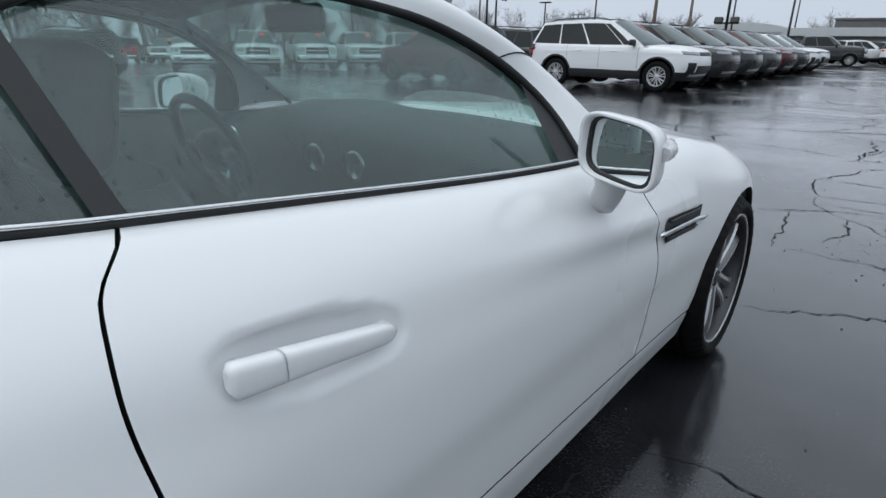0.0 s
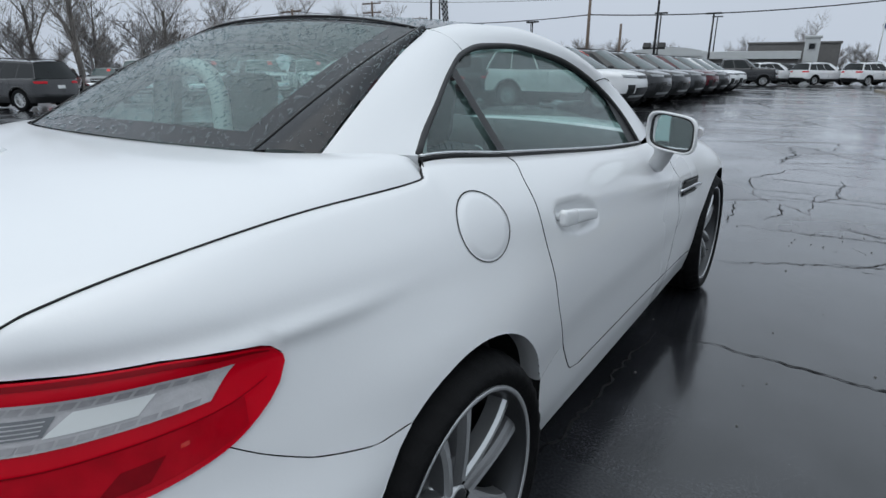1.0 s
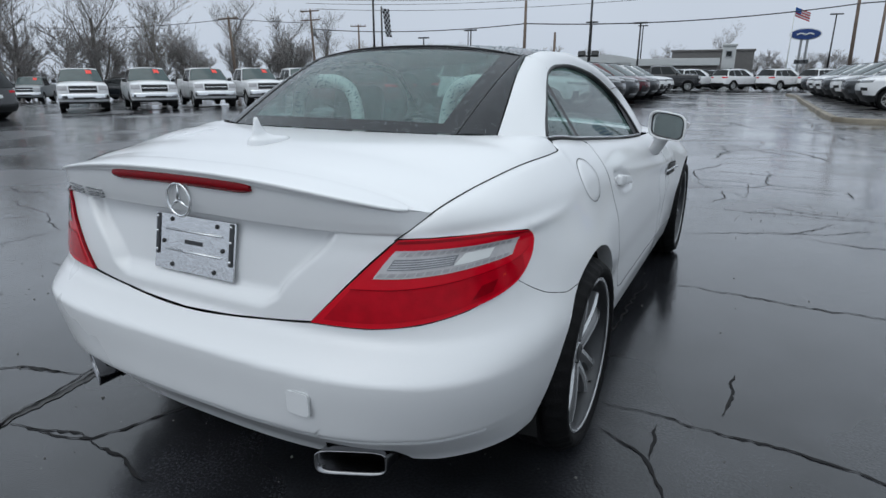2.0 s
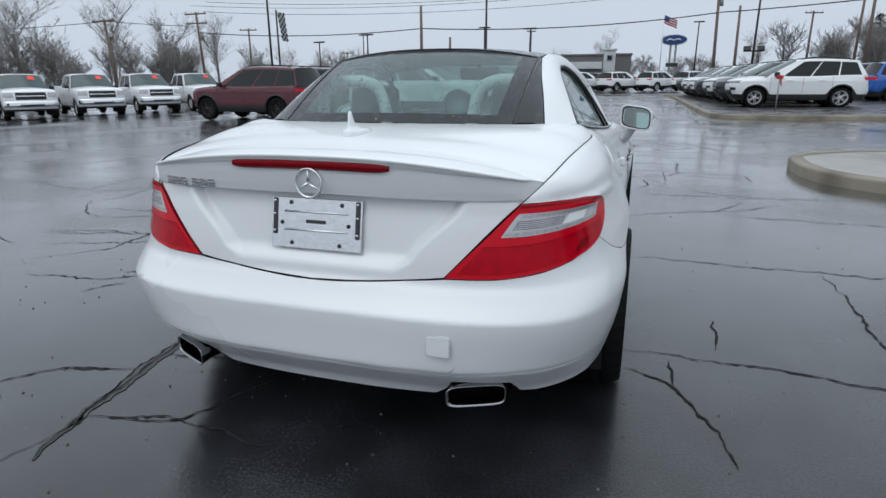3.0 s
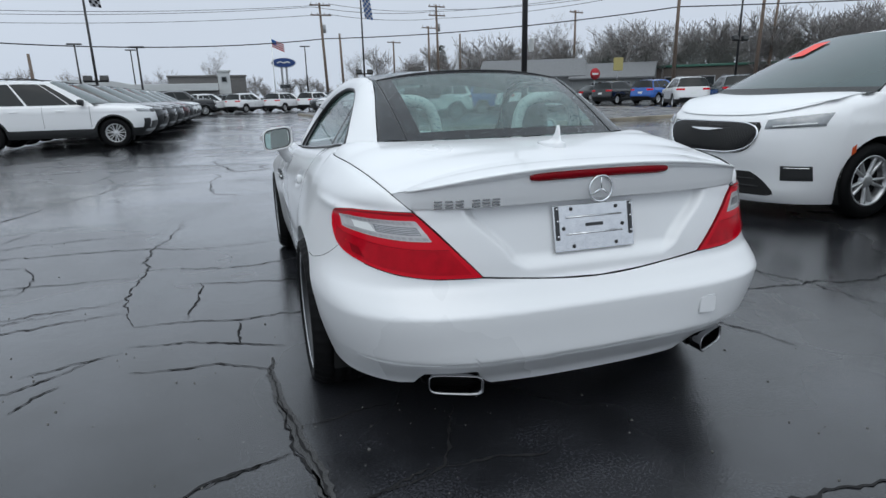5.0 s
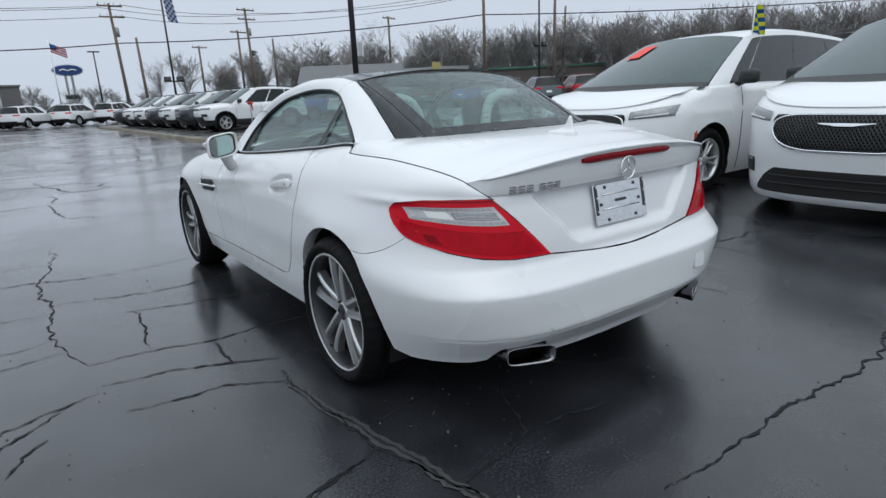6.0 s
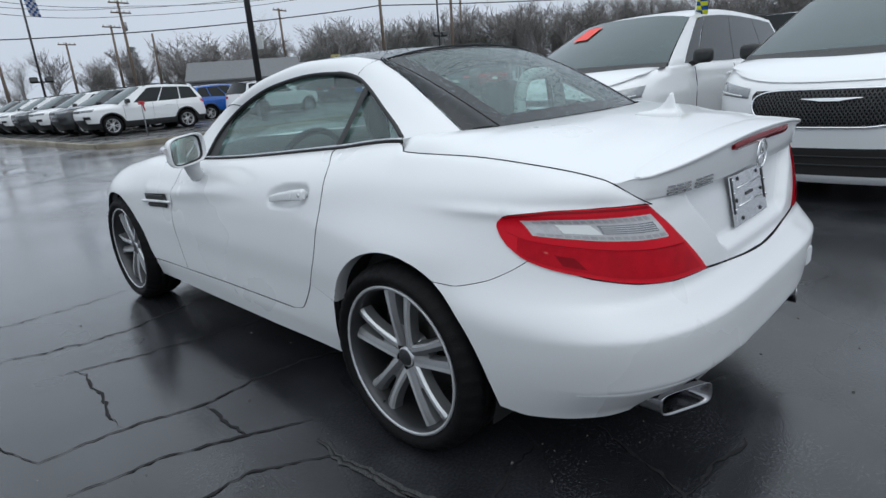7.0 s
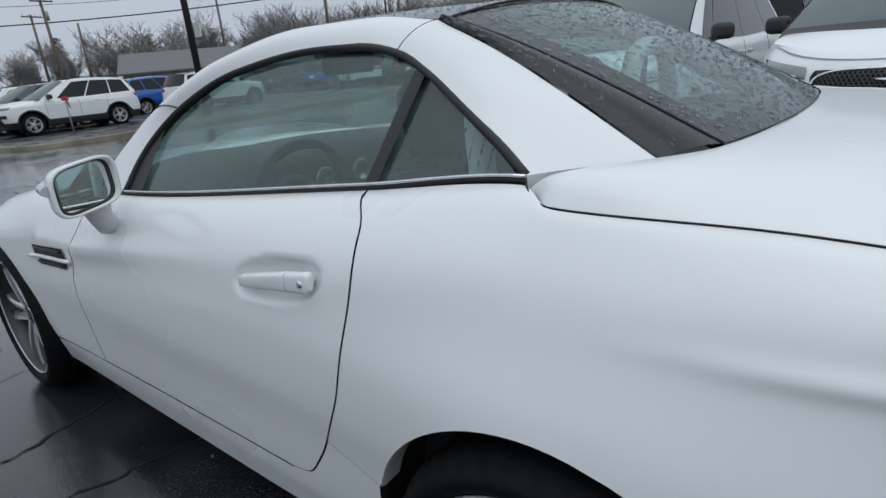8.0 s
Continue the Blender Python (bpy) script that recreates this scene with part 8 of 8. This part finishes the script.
tube(bm, [(0, 0, 0), (0, 0, 9.8)], [0.10, 0.05], 8)
part("mast", bm, PAPER, mast)
for k in range(7):
    bm = bmesh.new()
    x0 = 0.0 if k > 3 else 1.0
    rows = [[Vector((x, 0.1 * math.sin(2.2 * x), 9.4 - 0.15 * k - dz - 0.45 * x)) for dz in (0, 0.15)] for x in np.linspace(x0 * 0.7, 1.7, 10)]
    grid(bm, rows)
    bmesh.ops.solidify(bm, geom=bm.faces[:], thickness=0.02)
    part("stripe", bm, STRIPE_RED if k % 2 == 0 else CHECK_W, mast)
bm = bmesh.new()
grid(bm, [[Vector((x, 0.1 * math.sin(2.2 * x), 9.4 - dz - 0.45 * x)) for dz in (0, 0.60)] for x in np.linspace(0, 0.7, 6)])
bmesh.ops.solidify(bm, geom=bm.faces[:], thickness=0.02)
part("canton", bm, CHECK_BLUE, mast)


# ---- trees ----
def tree_mesh(seed, height, fine=True):
    """Points and faces of a leafless tree: a tapered trunk, limbs, branches and twigs."""
    rng = random.Random(seed)
    vs, fs = [], []

    def stem(a, b, r0, r1, sides):
        d = (b - a).normalized()
        s = d.cross(Vector((0, 0, 1)) if abs(d.z) < 0.9 else Vector((1, 0, 0))).normalized()
        t = s.cross(d)
        k = len(vs)
        for p, r in ((a, r0), (b, r1)):
            for i in range(sides):
                w = 2 * math.pi * i / sides
                vs.append(p + (s * math.cos(w) + t * math.sin(w)) * r)
        for i in range(sides):
            j = (i + 1) % sides
            fs.append((k + i, k + j, k + sides + j, k + sides + i))

    def grow(p, d, length, r, level):
        bends = 3 if level < 2 else (2 if fine or level < 3 else 1)
        for k in range(bends):
            nd = (d + Vector((rng.uniform(-1, 1), rng.uniform(-1, 1), rng.uniform(-0.3, 0.6))) * (0.10 if level == 0 else 0.26)).normalized()
            q = p + nd * length / bends
            r1 = r * (0.80 if level < 2 else 0.62)
            stem(p, q, r, r1, 6 if level == 0 else (4 if level == 1 else 3))
            if level < (4 if fine else 3):
                number = ((3, 3, 3, 2) if fine else (3, 4, 3))[level]
                if level == 0 and k == 0:
                    number = 1
                for _ in range(number):
                    w = rng.uniform(0, 2 * math.pi)
                    side = Vector((math.cos(w), math.sin(w), 0))
                    spread = rng.uniform(0.45, 0.95) if level else rng.uniform(0.35, 0.8)
                    bd = (nd * (1 - spread * 0.5) + side * spread + Vector((0, 0, 0.25))).normalized()
                    grow(p.lerp(q, rng.uniform(0.3, 1.0)), bd, length * rng.uniform(0.42, 0.66), max(r1 * rng.uniform(0.35, 0.55), 0.013 if fine else 0.030), level + 1)
            p, d, r = q, nd, r1
    grow(Vector((0, 0, -0.2)), Vector((0, 0, 1)), height * 0.62, height * 0.022, 0)
    return vs, fs


def tree_object(name, vs, fs, material, parent=None):
    me = bpy.data.meshes.new(name)
    me.from_pydata([tuple(v) for v in vs], [], fs)
    me.materials.append(material)
    me.update()
    ob = new(name, me)
    ob.parent = parent
    return ob


masters = []
for k, h in enumerate((11.0, 9.0, 12.5, 8.0)):
    holder = thing("bare_tree", "leafless grey-brown tree with a wide crown of twigs", "tree", "bare trees")
    v, f = tree_mesh(100 + k, h)
    tall = max(p.z for p in v)
    v = [p * (h / tall) for p in v]
    trunk_faces = [face for face in f if max((v[i].xy).length for i in face) < h * 0.06 and max(v[i].z for i in face) < h * 0.55]
    seen = set(trunk_faces)
    tree_object("trunk", v, trunk_faces, BARK, holder)
    tree_object("crown", v, [face for face in f if face not in seen], BARK, holder)
    masters.append(holder)
SPOTS = [(-58, 22, 2, 1.3), (-60, 28, 0, 1.4), (-57, 34, 3, 1.25), (-61, 16, 1, 1.5), (-56, 40, 1, 1.0), (-60, 10, 0, 1.0), (-54, 24, 2, 1.35), (-70, 50, 0, 1.45), (-64, 58, 2, 1.3), (-60, 64, 1, 1.4), (-57, 70, 0, 1.15),
         (-54, 74, 3, 1.0), (-52, 80, 1, 0.9), (-48, 84, 0, 0.7), (-36, 100, 3, 0.8), (-27, 104, 1, 0.8), (-21, 96, 3, 0.7), (-6, 118, 2, 0.9), (-13, 106, 1, 0.8), (18, 98, 0, 0.8), (27, 92, 1, 0.9), (33, 84, 3, 1.1), (40, 72, 2, 0.95), (44, 62, 0, 0.9)]
for k, (x, y, i, s) in enumerate(SPOTS):
    m = Matrix.Translation((x, y, max(slope(x), -1.6) - 0.1)) @ Matrix.Rotation(k * 1.3, 4, "Z")
    if k < 4:
        masters[k].matrix_world = m @ Matrix.Scale(s, 4)
    else:
        o = copy_thing(masters[i], m)
        o.scale = (s, s, s)
# dense far woods, one mass of stems and twigs
rng = random.Random(77)
lods = []
for k in range(4):
    v, f = tree_mesh(300 + k, 10.0, fine=False)
    tall = max(p.z for p in v)
    lods.append((np.array([tuple(p * (10.0 / tall)) for p in v]), np.array(f)))


def woods(name, lines, label):
    all_v, all_f, base = [], [], 0
    for (x0, y0), (x1, y1), count, h0, h1, deep in lines:
        d = Vector((x1 - x0, y1 - y0, 0)).normalized()
        for k in range(count):
            t = (k + rng.random()) / count
            off = rng.random() * deep
            x, y = x0 + (x1 - x0) * t - d.y * off, y0 + (y1 - y0) * t + d.x * off
            v, f = lods[rng.randrange(4)]
            s, w = rng.uniform(h0, h1) / 10, rng.uniform(0, 6.3)
            c, sn = math.cos(w) * s * rng.uniform(0.75, 1.1), math.sin(w) * s
            all_v.append(np.stack([v[:, 0] * c - v[:, 1] * sn + x, v[:, 0] * sn + v[:, 1] * c + y, v[:, 2] * s + max(min(slope(x), 1.2), -1.6) - 0.2], 1))
            all_f.append(f + base)
            base += len(v)
    vs, fs = np.concatenate(all_v).astype(np.float32), np.concatenate(all_f).astype(np.int32)
    me = bpy.data.meshes.new(name)
    me.vertices.add(len(vs))
    me.vertices.foreach_set("co", vs.ravel())
    me.loops.add(fs.size)
    me.loops.foreach_set("vertex_index", fs.ravel())
    me.polygons.add(len(fs))
    me.polygons.foreach_set("loop_start", np.arange(0, fs.size, 4, dtype=np.int32))
    me.update(calc_edges=True)
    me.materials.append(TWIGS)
    tagged(new(name, me), label, "woods", kind="stuff")


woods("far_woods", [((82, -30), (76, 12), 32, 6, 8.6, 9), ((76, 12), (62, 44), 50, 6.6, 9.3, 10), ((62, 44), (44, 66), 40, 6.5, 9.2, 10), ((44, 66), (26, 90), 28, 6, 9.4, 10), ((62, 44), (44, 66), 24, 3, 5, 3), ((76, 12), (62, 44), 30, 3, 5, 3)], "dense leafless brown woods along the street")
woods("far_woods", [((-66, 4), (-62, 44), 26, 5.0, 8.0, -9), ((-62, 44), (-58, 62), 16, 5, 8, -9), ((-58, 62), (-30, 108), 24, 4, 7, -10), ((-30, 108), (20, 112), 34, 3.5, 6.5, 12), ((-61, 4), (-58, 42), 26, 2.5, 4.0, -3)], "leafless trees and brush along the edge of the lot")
# conifers among the bare trees
for k, (x, y, h) in enumerate(((-55.5, 60, 6.5), (27.0, 80, 8.0), (36, 76, 7.5), (30, 88, 7.0))):
    holder = thing("conifer", "dark green conifer among the bare trees", "tree", "conifers", m=Matrix.Translation((x, y, slope(x) - 0.1)))
    bm = bmesh.new()
    tube(bm, [(0, 0, 0), (0, 0, h * 0.95)], [0.16, 0.03], 6)
    part("trunk", bm, BARK, holder)
    vs, fs = [], []
    r2 = random.Random(500 + k)
    for j in range(900):
        z = h * (0.08 + 0.92 * r2.random() ** 1.25)
        rad = (h - z) * 0.30 * r2.random() ** 0.5 + 0.05
        a = r2.uniform(0, 6.283)
        p = Vector((rad * math.cos(a), rad * math.sin(a), z))
        d = Vector((math.cos(a), math.sin(a), -0.35)).normalized() * r2.uniform(0.25, 0.55)
        s = Vector((-math.sin(a), math.cos(a), 0)) * 0.12
        b = len(vs)
        vs += [p - s, p + s, p + d + s * 0.3 + Vector((0, 0, 0.06)), p + d - s * 0.3]
        fs.append((b, b + 1, b + 2, b + 3))
    tree_object("crown", vs, fs, NEEDLES, holder)
